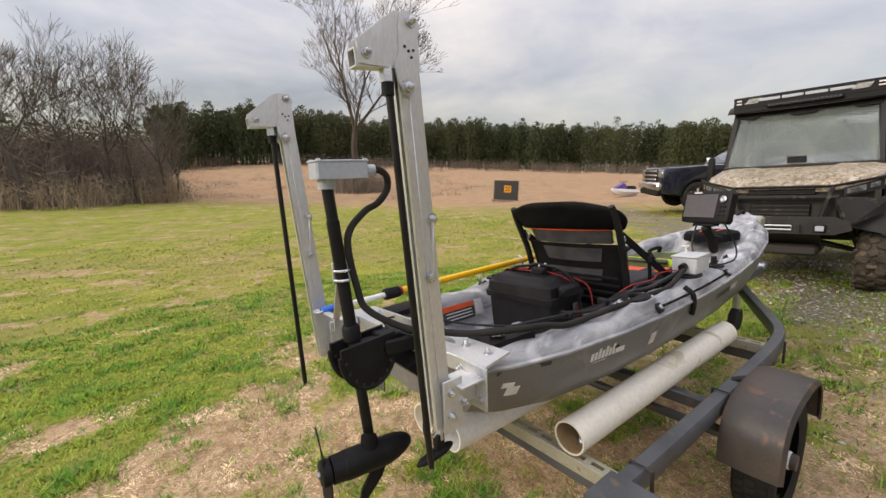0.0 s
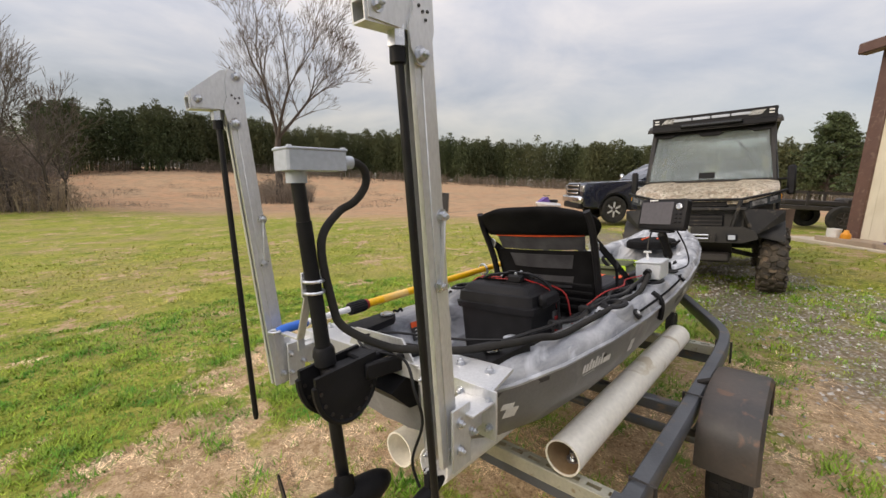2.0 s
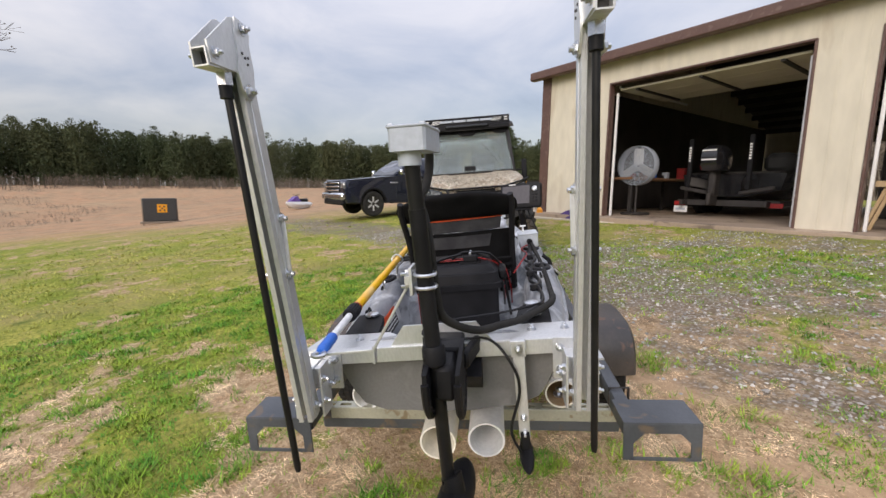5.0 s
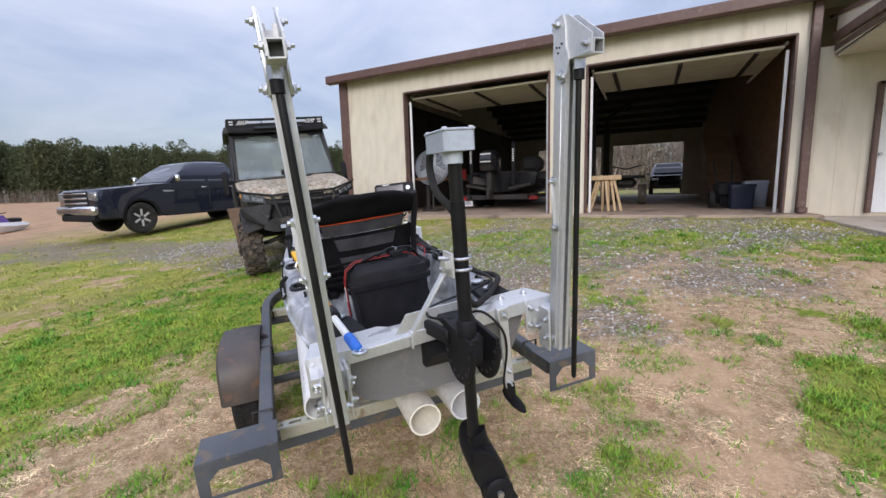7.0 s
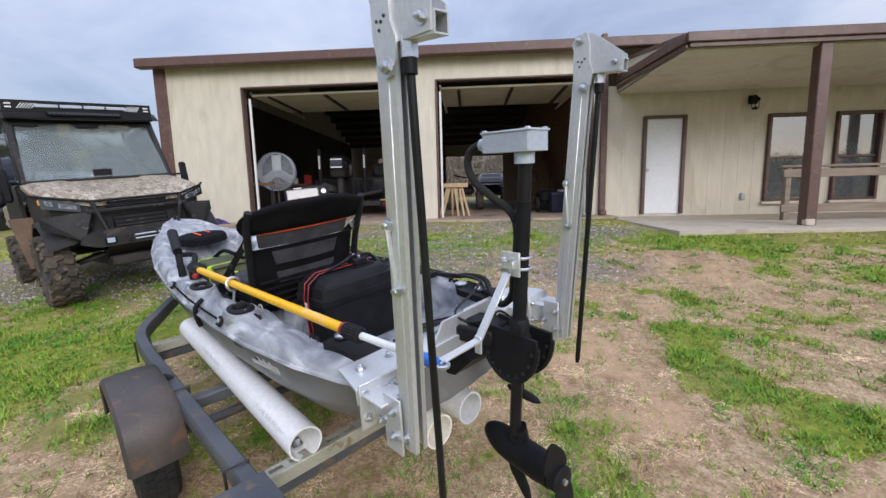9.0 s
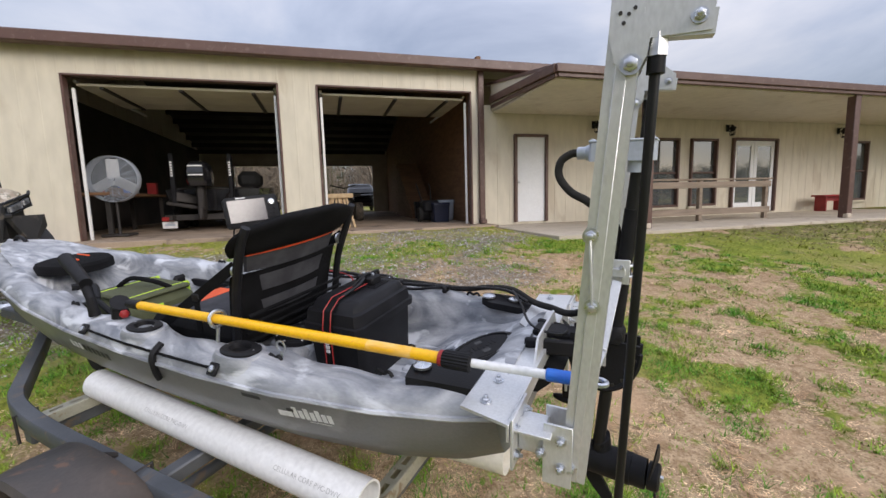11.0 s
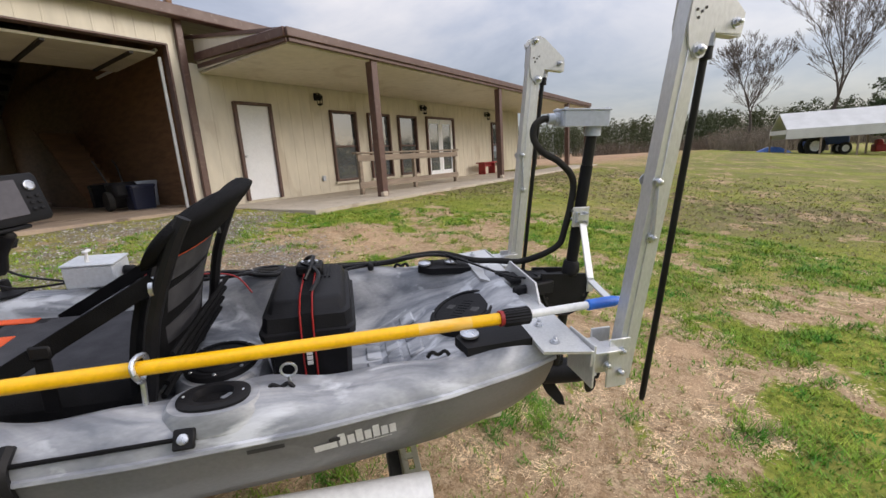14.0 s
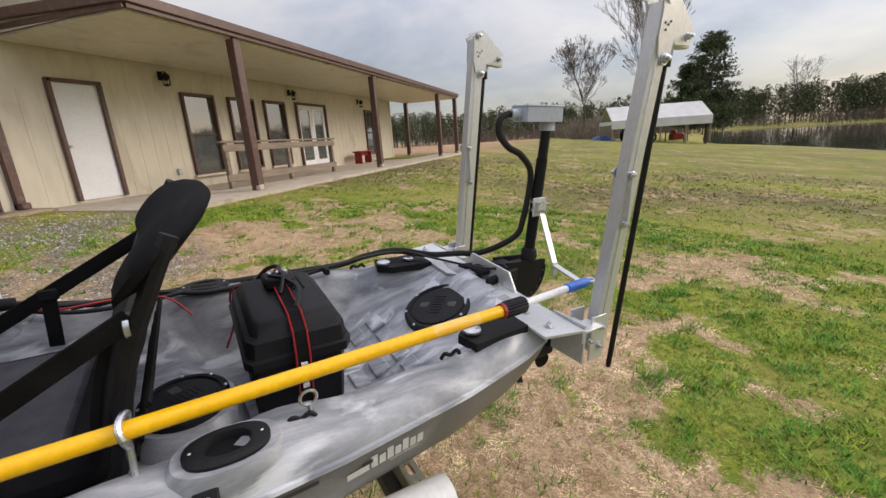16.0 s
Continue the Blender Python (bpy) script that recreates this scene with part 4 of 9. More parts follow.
# round hatches
def hatch(m, r, label="round black screw hatch"):
    """A screw hatch on the plane z = 0 of m."""
    at = lambda q: Geo().add(q.v, q.f, m)
    h = part("hatch", at(Geo().lathe([(r, -0.030), (r, 0.008), (r - 0.008, 0.013), (r - 0.016, 0.012), (r - 0.018, 0.007), (r - 0.024, 0.007), (r - 0.026, 0.011), (r * 0.5, 0.012), (0.004, 0.012)], (0, 0, 0), 36)), BLACK, deck, label)
    for dy in (-0.42, 0.42):
        part("grip", at(Geo().box((0, dy * r, 0.010), (0.026, 0.030, 0.008), 0.003)), DARK_PRINT, h)
    for i in range(7):
        part("rib", at(Geo().box(((-0.5 + i / 6) * r * 0.7, 0, 0.0125), (0.003, r * 0.34, 0.002))), BLACK, h)
    for i in range(8):
        a = i * math.pi / 4 + 0.3
        part("screw", at(Geo().lathe([(0.005, 0), (0.004, 0.002), (0.001, 0.003)], ((r - 0.007) * math.cos(a), (r - 0.007) * math.sin(a), 0.012), 8)), ZINC, h, "small bright screw")


hatch(Matrix.Translation((0.350, -0.002, 0.806)) @ Matrix.Rotation(radians(20), 4, "Y") @ Matrix.Rotation(radians(40), 4, "Z"), 0.112)
g = Geo()
g.lathe([(0.125, -0.03), (0.112, 0.050), (0.104, 0.062), (0.02, 0.064)], (1.053, 0.058, 0.700), 36)
part("hatch_base", g, DECK, deck)
hatch(pose(1.053, 0.058, 0.770, 0, 0, 30), 0.092)
# oval bow hatch
g = Geo()
g.rings([[Vector((2.78 + r * 1.25 * math.cos(a), r * math.sin(a), z)) for a in (2 * math.pi * i / 32 for i in range(32))] for r, z in ((0.165, 0.865), (0.165, 0.90), (0.155, 0.915), (0.12, 0.922), (0.05, 0.926))])
bh = part("bow_hatch", g, BLACK_SOFT, deck, "oval black bow hatch")
g = Geo()
g.box((2.76, 0.03, 0.928), (0.20, 0.014, 0.008), 0.002)
g.box((2.79, -0.05, 0.927), (0.12, 0.012, 0.008), 0.002)
part("hatch_strap", g, ORANGE, bh, "orange-red pull strap")


def rod_holder(cx, s_):
    """An oval flange with a deep socket, on a boss of the deck."""
    z = deck_top(cx) + 0.013
    cy = s_ * (interp(cx, HX, HB) - 0.070)
    ring = lambda a, b, zz, dx=0.0: [Vector((cx + dx + a * math.copysign(abs(math.cos(t)) ** 0.85, math.cos(t)), cy + b * math.copysign(abs(math.sin(t)) ** 0.85, math.sin(t)), zz)) for t in (2 * math.pi * i / 28 for i in range(28))]
    g = Geo()
    g.rings([ring(0.104, 0.063, z - 0.045), ring(0.096, 0.059, z - 0.014), ring(0.084, 0.053, z), ring(0.045, 0.030, z)], cap=False)
    part("rod_holder_boss", g, DECK, deck)
    g = Geo()
    g.rings([ring(0.068, 0.044, z - 0.004), ring(0.068, 0.044, z + 0.006), ring(0.060, 0.037, z + 0.011), ring(0.038, 0.027, z + 0.010), ring(0.036, 0.025, z + 0.004), ring(0.035, 0.024, z - 0.012)], cap=False)
    h = part("rod_holder", g, BLACK, deck, "oval black rod holder")
    g = Geo()
    g.rings([ring(0.038, 0.027, z - 0.006), ring(0.038, 0.027, z - 0.012)])
    part("socket_floor", g, BLACK_SOFT, h)
    for dx in (-0.055, 0.055):
        part("screw", Geo().lathe([(0.004, 0), (0.003, 0.002), (0.001, 0.003)], (cx + dx, cy, z + 0.009), 8), ZINC, h, "small bright screw")


for s_ in (1, -1):
    rod_holder(0.98, s_)
    rod_holder(1.46, s_)
# stern tracks with black pads
for s_ in (1, -1):
    g = Geo()
    z = 0.862
    g.slab([(0.262, s_ * 0.205), (0.41, s_ * 0.228), (0.45, s_ * 0.262), (0.435, s_ * 0.322), (0.262, s_ * 0.312)][::s_], 0.024, Matrix.Translation((0, 0, z)))
    pad = part("stern_pad", g, BLACK, deck, "flat black stern pad")
    for x in ((0.40,) if s_ > 0 else (0.31, 0.41)):
        g = Geo()
        g.lathe([(0.024, 0.0), (0.024, 0.006), (0.014, 0.010), (0.004, 0.011)], (x + 0.014, s_ * 0.268, z + 0.017), 16)
        part("washer", g, ZINC, pad, "bright round washer")
# padeyes along the gunwale
for s_ in (1, -1):
    for x in (0.505, 0.856, 2.0):
        b = interp(x, HX, HB) - 0.018
        g = Geo()
        z = deck_top(x) + 0.001
        g.tube(curve_pts([(x - 0.026, s_ * (b - 0.06), z), (x - 0.016, s_ * (b - 0.06), z + 0.012), (x, s_ * (b - 0.06), z + 0.004), (x + 0.016, s_ * (b - 0.06), z + 0.012), (x + 0.026, s_ * (b - 0.06), z)], 3), 0.005, 6)
        part("padeye", g, BLACK, deck)
# side bungee with end buttons
for s_ in (1, -1):
    pts = []
    for x in (1.02, 1.25, 1.50, 1.75):
        b, s, _ = hull_at(x)
        pts.append((x, s_ * (b - 0.006), s + 0.036))
    g = Geo()
    g.tube(curve_pts(pts, 5), 0.0045, 6)
    bun = part("bungee", g, BLACK_SOFT, deck, "black bungee cord")
    for x in (1.02, 1.75):
        b, s, _ = hull_at(x)
        g = Geo()
        m_ = Matrix.Translation((x, s_ * (b - 0.004), s + 0.036)) @ Matrix.Rotation(radians(-52 * s_), 4, "X")
        g.box((0, 0, 0), (0.038, 0.038, 0.010), 0.003, m_)
        but = part("button", g, BLACK, bun)
        g = Geo()
        g.add(*(lambda q: (q.v, q.f))(Geo().lathe([(0.010, 0), (0.010, 0.006), (0.004, 0.008)], (0, 0, 0.004), 10)), m_)
        part("rivet", g, ZINC, but)
    b, s, _ = hull_at(1.30)
    g = Geo()
    g.tube(curve_pts([(1.30, s_ * (b - 0.03), s + 0.058), (1.30, s_ * (b + 0.004), s + 0.03), (1.30, s_ * (b + 0.006), s - 0.02), (1.30, s_ * (b - 0.002), s - 0.055)], 4), 0.011, 6)
    part("paddle_keeper", g, BLACK, deck, "black paddle keeper strap")


# printed marks on the hull: plain shapes
def hull_mark(x0, x1, za, zb, s_, mat_, slant=0.0, name="mark", parent=None):
    g = Geo()
    vs = []
    for x in (x0, x1):
        b, s, k = hull_at(x)
        for f in (za, zb):
            y = interp(f, [0, 0.05, 0.30, 0.55, 0.78], [b, b - 0.004, b * 0.985 - 0.012, b * 0.93 - 0.015, b * 0.80]) + 0.0035
            vs.append((x + slant * (zb - f), s_ * y, lerp(s, k, f)))
    g.add(vs, [(0, 1, 3, 2)])
    part(name, g, mat_, parent or kayak)


for s_ in (1, -1):
    # maker's mark as bars: a bird-like wedge, letter-sized blocks, a thin underline
    hull_mark(0.748, 0.795, 0.20, 0.28, s_, MARK, 0.02)
    for i in range(7):
        x = 0.620 + i * 0.0182
        hull_mark(x, x + 0.0145, 0.12 if i in (2, 4, 6) else 0.16, 0.28, s_, MARK, 0.02)
    hull_mark(0.63, 0.70, 0.305, 0.320, s_, MARK)
    hull_mark(0.742, 0.765, 0.15, 0.20, s_, DARK_PRINT)
    for i in range(9):
        x = 1.62 + i * 0.034
        hull_mark(x, x + 0.024, 0.16, 0.27, s_, MARK if i > 5 else DARK_PRINT, 0.02)
hull_mark(0.25, 0.44, 0.05, 0.11, -1, DARK_PRINT)
hull_mark(0.27, 0.31, 0.25, 0.33, -1, MARK, 0.06)
hull_mark(0.285, 0.33, 0.33, 0.47, -1, MARK, 0.05)
hull_mark(0.98, 1.02, 0.22, 0.42, -1, MARK)
hull_mark(0.85, 0.92, 0.07, 0.12, 1, DARK_PRINT)
# warning label on the wall of the tank well
m_ = Matrix.Translation((0.655, 0.268, 0.778)) @ Matrix.Rotation(radians(79), 4, "X")
lab = part("warning_label", Geo().box((-0.03, -0.012, 0), (0.18, 0.050, 0.003), 0, m_), DARK_PRINT, deck, "small printed safety label, unreadable")
part("label_band", Geo().box((-0.03, 0.026, 0.001), (0.18, 0.022, 0.003), 0, m_), ORANGE, lab, "orange-red label band")
for k in range(3):
    part("label_print", Geo().box((-0.03, 0.004 - k * 0.014, 0.0025), (0.15, 0.004, 0.002), 0, m_), MARK, lab)
part("label_panel", Geo().box((0.09, 0.004, 0.001), (0.045, 0.070, 0.003), 0, m_), MARK, lab, "white label panel")
# foot rails and scuppers
for s_ in (1, -1):
    g = Geo()
    b = interp(2.15, HX, HB)
    g.box((2.10, s_ * (b - 0.142), 0.765), (0.62, 0.018, 0.045), 0.006)
    fr = part("foot_rail", g, BLACK, deck, "black foot-brace rail")
    g = Geo()
    g.box((2.22, s_ * (b - 0.175), 0.755), (0.03, 0.075, 0.11), 0.012)
    part("pedal", g, BLACK, fr)
g = Geo()
for x, y in ((0.72, 0.16), (0.72, -0.16), (1.75, 0.14), (1.75, -0.14), (2.3, 0.1), (2.3, -0.1)):
    g.lathe([(0.024, 0.0), (0.026, 0.006), (0.018, 0.008), (0.016, 0.002)], (x, y, floor_z(x) + 0.003), 14)
part("scupper_rims", g, BLACK, deck)
# bow carry handle
g = Geo()
g.tube(curve_pts([(3.31, 0.0, 0.985), (3.37, 0, 1.01), (3.43, 0, 1.005), (3.47, 0, 0.975)], 4), 0.011, 8)
part("carry_handle", g, BLACK, deck)

# ---- seat ----
seat = thing("folding_chair", "black framed mesh kayak chair with an orange stripe", "chair", (1.2, 0.02, 0.70), KR @ Matrix.Translation((0.022, -0.014, 0.0)))
top, bot = (0.985, 1.215), (1.13, 0.77)
bx = lambda f: lerp(bot[0], top[0], f) + 0.025 * math.sin(math.pi * f)
bz = lambda f: lerp(bot[1], top[1], f)
for s_ in (1, -1):
    g = Geo()
    g.tube(curve_pts([(1.16, 0.018 + s_ * 0.25, 0.73), (bx(0.1), 0.018 + s_ * 0.25, bz(0.1)), (bx(0.5), 0.018 + s_ * 0.252, bz(0.5)), (bx(0.85), 0.018 + s_ * 0.262, bz(0.85)), (bx(1), 0.018 + s_ * 0.255, bz(1))], 4), 0.015, 8)
    part("back_post", g, BLACK, seat)


def back_panel(f0, f1, w0, w1, th, bulge=0.0, off=0.0, curve=0.06):
    g, rr = Geo(), []
    for k in range(9):
        f = lerp(f0, f1, k / 8)
        w = lerp(w0, w1, k / 8)
        ring = []
        for i in range(13):
            u = -1 + 2 * i / 12
            ring.append(Vector((bx(f) - off - th + curve * u * u * 0.6, 0.018 + u * w, bz(f))))
        for i in range(12, -1, -1):
            u = -1 + 2 * i / 12
            ring.append(Vector((bx(f) - off + th + bulge * (1 - u * u) + curve * u * u * 0.6, 0.018 + u * w, bz(f))))
        rr.append(ring)
    return g.rings(rr)


backrest = part("backrest", back_panel(0.10, 0.62, 0.235, 0.25, 0.006), BLACK_SOFT, seat)
part("mesh_panel", back_panel(0.44, 0.58, 0.19, 0.20, 0.006, 0, 0.008), GREY_FABRIC, backrest, "dark grey mesh band")
part("mesh_panel", back_panel(0.24, 0.36, 0.18, 0.19, 0.006, 0, 0.008), GREY_FABRIC, backrest, "dark grey mesh band")
part("mesh_panel", back_panel(0.63, 0.76, 0.20, 0.21, 0.008, 0, 0.006), GREY_FABRIC, backrest, "dark grey mesh band")
part("stripe", back_panel(0.765, 0.792, 0.215, 0.215, 0.006, 0, 0.012), ORANGE, backrest, "orange stripe")
g, rr = Geo(), []
for k in range(13):
    q = k / 12
    f = lerp(0.77, 1.06, q)
    w = 0.262 + 0.026 * math.sin(math.pi * min(1, q * 1.1)) - 0.075 * max(0.0, (q - 0.62) / 0.38) ** 3
    th = 0.008 + 0.031 * math.sqrt(max(0.0, 1 - abs(2 * q - 1) ** 3))
    ring = []
    for i in range(17):
        u = -1 + 2 * i / 16
        ring.append(Vector((bx(f) - 0.045 * q * q - th * (1 - 0.85 * u ** 6) + 0.04 * u * u, 0.018 + u * w, bz(f) - 0.016 * q * u ** 4)))
    for i in range(16, -1, -1):
        u = -1 + 2 * i / 16
        ring.append(Vector((bx(f) - 0.045 * q * q + th * (1 - 0.85 * u ** 6) + 0.04 * u * u, 0.018 + u * w, bz(f) - 0.016 * q * u ** 4 + 0.002)))
    rr.append(ring)
part("head_pad", g.rings(rr), BLACK_SOFT, seat, "padded black top of the backrest", 70)
for s_ in (1, -1):
    g = Geo()
    g.lathe([(0.022, -0.004), (0.022, 0.004), (0.012, 0.008), (0.002, 0.009)], (bx(0.68) + 0.012, 0.018 + s_ * 0.25, bz(0.68)), 14, "x")
    part("hinge_bolt", g, ZINC, seat, "bright hinge bolt")
g = Geo()
g.box((1.41, 0.018, 0.790), (0.54, 0.46, 0.09), 0.030)
cushion = part("seat_base", g, BLACK_SOFT, seat)
g = Geo()
g.box((1.42, 0.018, 0.834), (0.44, 0.37, 0.02), 0.009)
part("seat_pad", g, GREY_FABRIC, cushion)
g = Geo()
g.box((1.60, 0.018, 0.838), (0.09, 0.16, 0.016), 0.004)
part("seat_badge", g, ORANGE, cushion, "orange printed patch")
for s_ in (1, -1):
    g = Geo()
    g.tube([(1.16, 0.018 + s_ * 0.235, 0.735), (1.62, 0.018 + s_ * 0.235, 0.748)], 0.014, 8)
    part("seat_rail", g, BLACK, seat)
    # side straps from the back posts to the seat front
    g = Geo()
    a, b_ = Vector((bx(0.72) + 0.012, 0.018 + s_ * 0.262, bz(0.72))), Vector((1.56, 0.018 + s_ * 0.262, 0.80))
    g.bar(a, b_, 0.005, 0.036, 0.002)
    g.bar(lerp(a, b_, 0.45), lerp(a, b_, 0.45) + Vector((0.012, 0, -0.14)), 0.005, 0.03, 0.002)
    g.bar(b_, b_ + Vector((-0.03, 0, -0.10)), 0.005, 0.03, 0.002)
    part("strap", g, BLACK_SOFT, seat, "black webbing side strap")
    g = Geo()
    g.box(lerp(a, b_, 0.45), (0.04, 0.012, 0.03), 0.004)
    part("buckle", g, BLACK, seat)
for k in range(4):
    z = 0.80 + 0.035 * k
    g = Geo()
    g.tube([(1.10 - 0.012 * k, -0.22, z), (1.105 - 0.012 * k, 0.25, z)], 0.007, 6)
    part("back_lacing", g, BLACK_SOFT, seat)
for s_ in (1, -1):
    for x in (1.18, 1.58):
        g = Geo()
        g.box((x, 0.018 + s_ * 0.2, 0.728), (0.06, 0.05, 0.06), 0.01)
        part("foot", g, BLACK, seat)

# ---- battery box ----
bat = thing("battery_box", "black plastic trolling-motor battery box with a strap", "battery box", (0.80, -0.005, 0.665), KR)
g = Geo()
rr = []
for z, dx, dy in ((0.665, 0.098, 0.150), (0.70, 0.100, 0.153), (0.86, 0.106, 0.160), (0.865, 0.106, 0.160)):
    rr.append([Vector((0.81 + x * dx, -0.005 + y * dy, z)) for x, y in ((-1, -0.88), (-0.88, -1), (0.88, -1), (1, -0.88), (1, 0.88), (0.88, 1), (-0.88, 1), (-1, 0.88))])
g.rings(rr)
part("case", g, BLACK, bat)
g, rr = Geo(), []
for z, dx, dy in ((0.862, 0.118, 0.174), (0.885, 0.120, 0.176), (0.888, 0.112, 0.168), (0.925, 0.108, 0.163), (0.930, 0.098, 0.150), (0.952, 0.090, 0.135), (0.958, 0.080, 0.122)):
    rr.append([Vector((0.81 + x * dx, -0.005 + y * dy, z)) for x, y in ((-1, -0.86), (-0.86, -1), (0.86, -1), (1, -0.86), (1, 0.86), (0.86, 1), (-0.86, 1), (-1, 0.86))])
g.rings(rr)
lid = part("lid", g, BLACK, bat, "stepped black lid")
g = Geo()
for k in range(5):
    g.box((0.755 + k * 0.012, -0.06, 0.960), (0.005, 0.09, 0.004))
part("lid_ribs", g, BLACK, lid)
for y in (-0.185,):
    g = Geo()
    g.box((0.81, y, 0.905), (0.12, 0.035, 0.05), 0.012)
    part("end_handle", g, BLACK, bat)
g = Geo()
pts = [(0.81, 0.178, 0.69), (0.81, 0.178, 0.88), (0.81, 0.165, 0.935), (0.81, 0.12, 0.964), (0.81, -0.05, 0.966)]
for a, b_ in zip(pts, pts[1:]):
    g.bar(a, b_, 0.036, 0.004, 0, (0, 1, 0.3) if a[1] == b_[1] else (0, 0, 1))
strap = part("strap", g, BLACK_SOFT, bat, "black and red webbing strap")
g = Geo()
for dx in (-0.015, 0.015):
    q = [(x + dx, y + 0.0025, z + 0.0025) for x, y, z in pts]
    g.tube(q, 0.0022, 4)
part("strap_edge", g, RED, strap, "red strap edge")
g = Geo()
for k in range(5):
    g.box((0.81, 0.1835, 0.862 - k * 0.014), (0.014, 0.003, 0.010))
part("strap_print", g, MARK, strap, "white printed bars")
g = Geo()
g.box((0.81, -0.06, 0.975), (0.075, 0.06, 0.030), 0.006)
part("meter", g, BLACK, lid, "small black battery meter")
for dx in (-0.02, 0.0, 0.02):
    part("terminal", Geo().lathe([(0.006, 0), (0.006, 0.008), (0.003, 0.011)], (0.81 + dx, -0.06, 0.989), 8), ZINC, lid, "bright terminal")
g = Geo()
g.tube(curve_pts([(0.80, 0.10, 0.964), (0.78, 0.04, 0.985), (0.80, -0.02, 0.992), (0.83, -0.06, 0.99), (0.82, -0.12, 0.975)], 4), 0.006, 6)
g.tube(curve_pts([(0.82, 0.02, 0.97), (0.80, -0.03, 1.0), (0.81, -0.09, 0.99)], 4), 0.005, 6)
g.tube(curve_pts([(0.81, -0.05, 0.99), (0.80, -0.10, 0.996), (0.83, -0.15, 0.97), (0.86, -0.19, 0.90), (0.86, -0.20, 0.80), (0.84, -0.21, 0.70)], 4), 0.006, 6)
part("lid_cable", g, BLACK_ROD, bat, "black cable on the lid")
g = Geo()
g.tube(curve_pts([(0.80, -0.08, 0.975), (0.85, -0.17, 0.93), (0.87, -0.19, 0.85), (0.88, -0.20, 0.76)], 4), 0.003, 6)
g.tube(curve_pts([(0.88, -0.16, 0.94), (0.92, -0.20, 0.90), (0.92, -0.22, 0.80), (0.95, -0.22, 0.72)], 4), 0.003, 6)
part("red_cable", g, RED, bat, "red cable")
g = Geo()
g.box((0.855, -0.187, 0.80), (0.05, 0.008, 0.10), 0.003)
part("side_plate", g, DARK_PRINT, bat)
g = Geo()
for k in range(3):
    g.box((0.855, -0.192, 0.825 - k * 0.022), (0.03, 0.003, 0.012))
part("side_print", g, RED, bat, "red printed bars")

# ---- stern beam: an aluminium angle across the stern ----
beam = thing("stern_beam", "thick aluminium angle bolted across the stern", "beam", (0.2, 0, 0.86), KR)
g = Geo()
m_ = Matrix.Translation((0, 0, 0.868))
g.slab([(0.150, -0.400), (0.262, -0.375), (0.262, -0.10), (0.225, -0.06), (0.225, 0.13), (0.262, 0.17), (0.262, 0.375), (0.150, 0.400)], 0.007, m_)
part("flat_leg", g, ALU, beam)
g = Geo()
g.box((0.1475, 0.0, 0.850), (0.006, 0.800, 0.042), 0.001)
part("upright_leg", g, ALU, beam)
g = Geo()
g.slab([(-0.30, 0), (-0.02, 0), (-0.06, 0.055), (-0.26, 0.055)], 0.006, Matrix.Translation((0.156, 0.16, 0.872)) @ Matrix.Rotation(radians(90), 4, "Z") @ Matrix.Rotation(radians(90), 4, "X"))
part("gusset_plate", g, ALU, beam)


def bolt(p, axis="x", s_=1, r=0.011, parent=None):
    g = Geo()
    h = 0.008 * s_
    g.lathe([(r * 1.45, 0), (r * 1.45, h * 0.25)], p, 14, axis)
    g.lathe([(r, h * 0.25), (r, h), (r * 0.8, h * 1.15)], p, 6, axis)
    g.lathe([(r * 0.55, h), (r * 0.55, h * 1.9), (r * 0.4, h * 2.0)], p, 8, axis)
    return part("bolt", g, ZINC, parent)


for y in (-0.34, -0.25, 0.25, 0.34):
    bolt((0.215, y, 0.872), "z", 1, 0.009, beam)
for y in (-0.31, 0.31):
    bolt((0.144, y, 0.85), "x", -1, 0.009, beam)


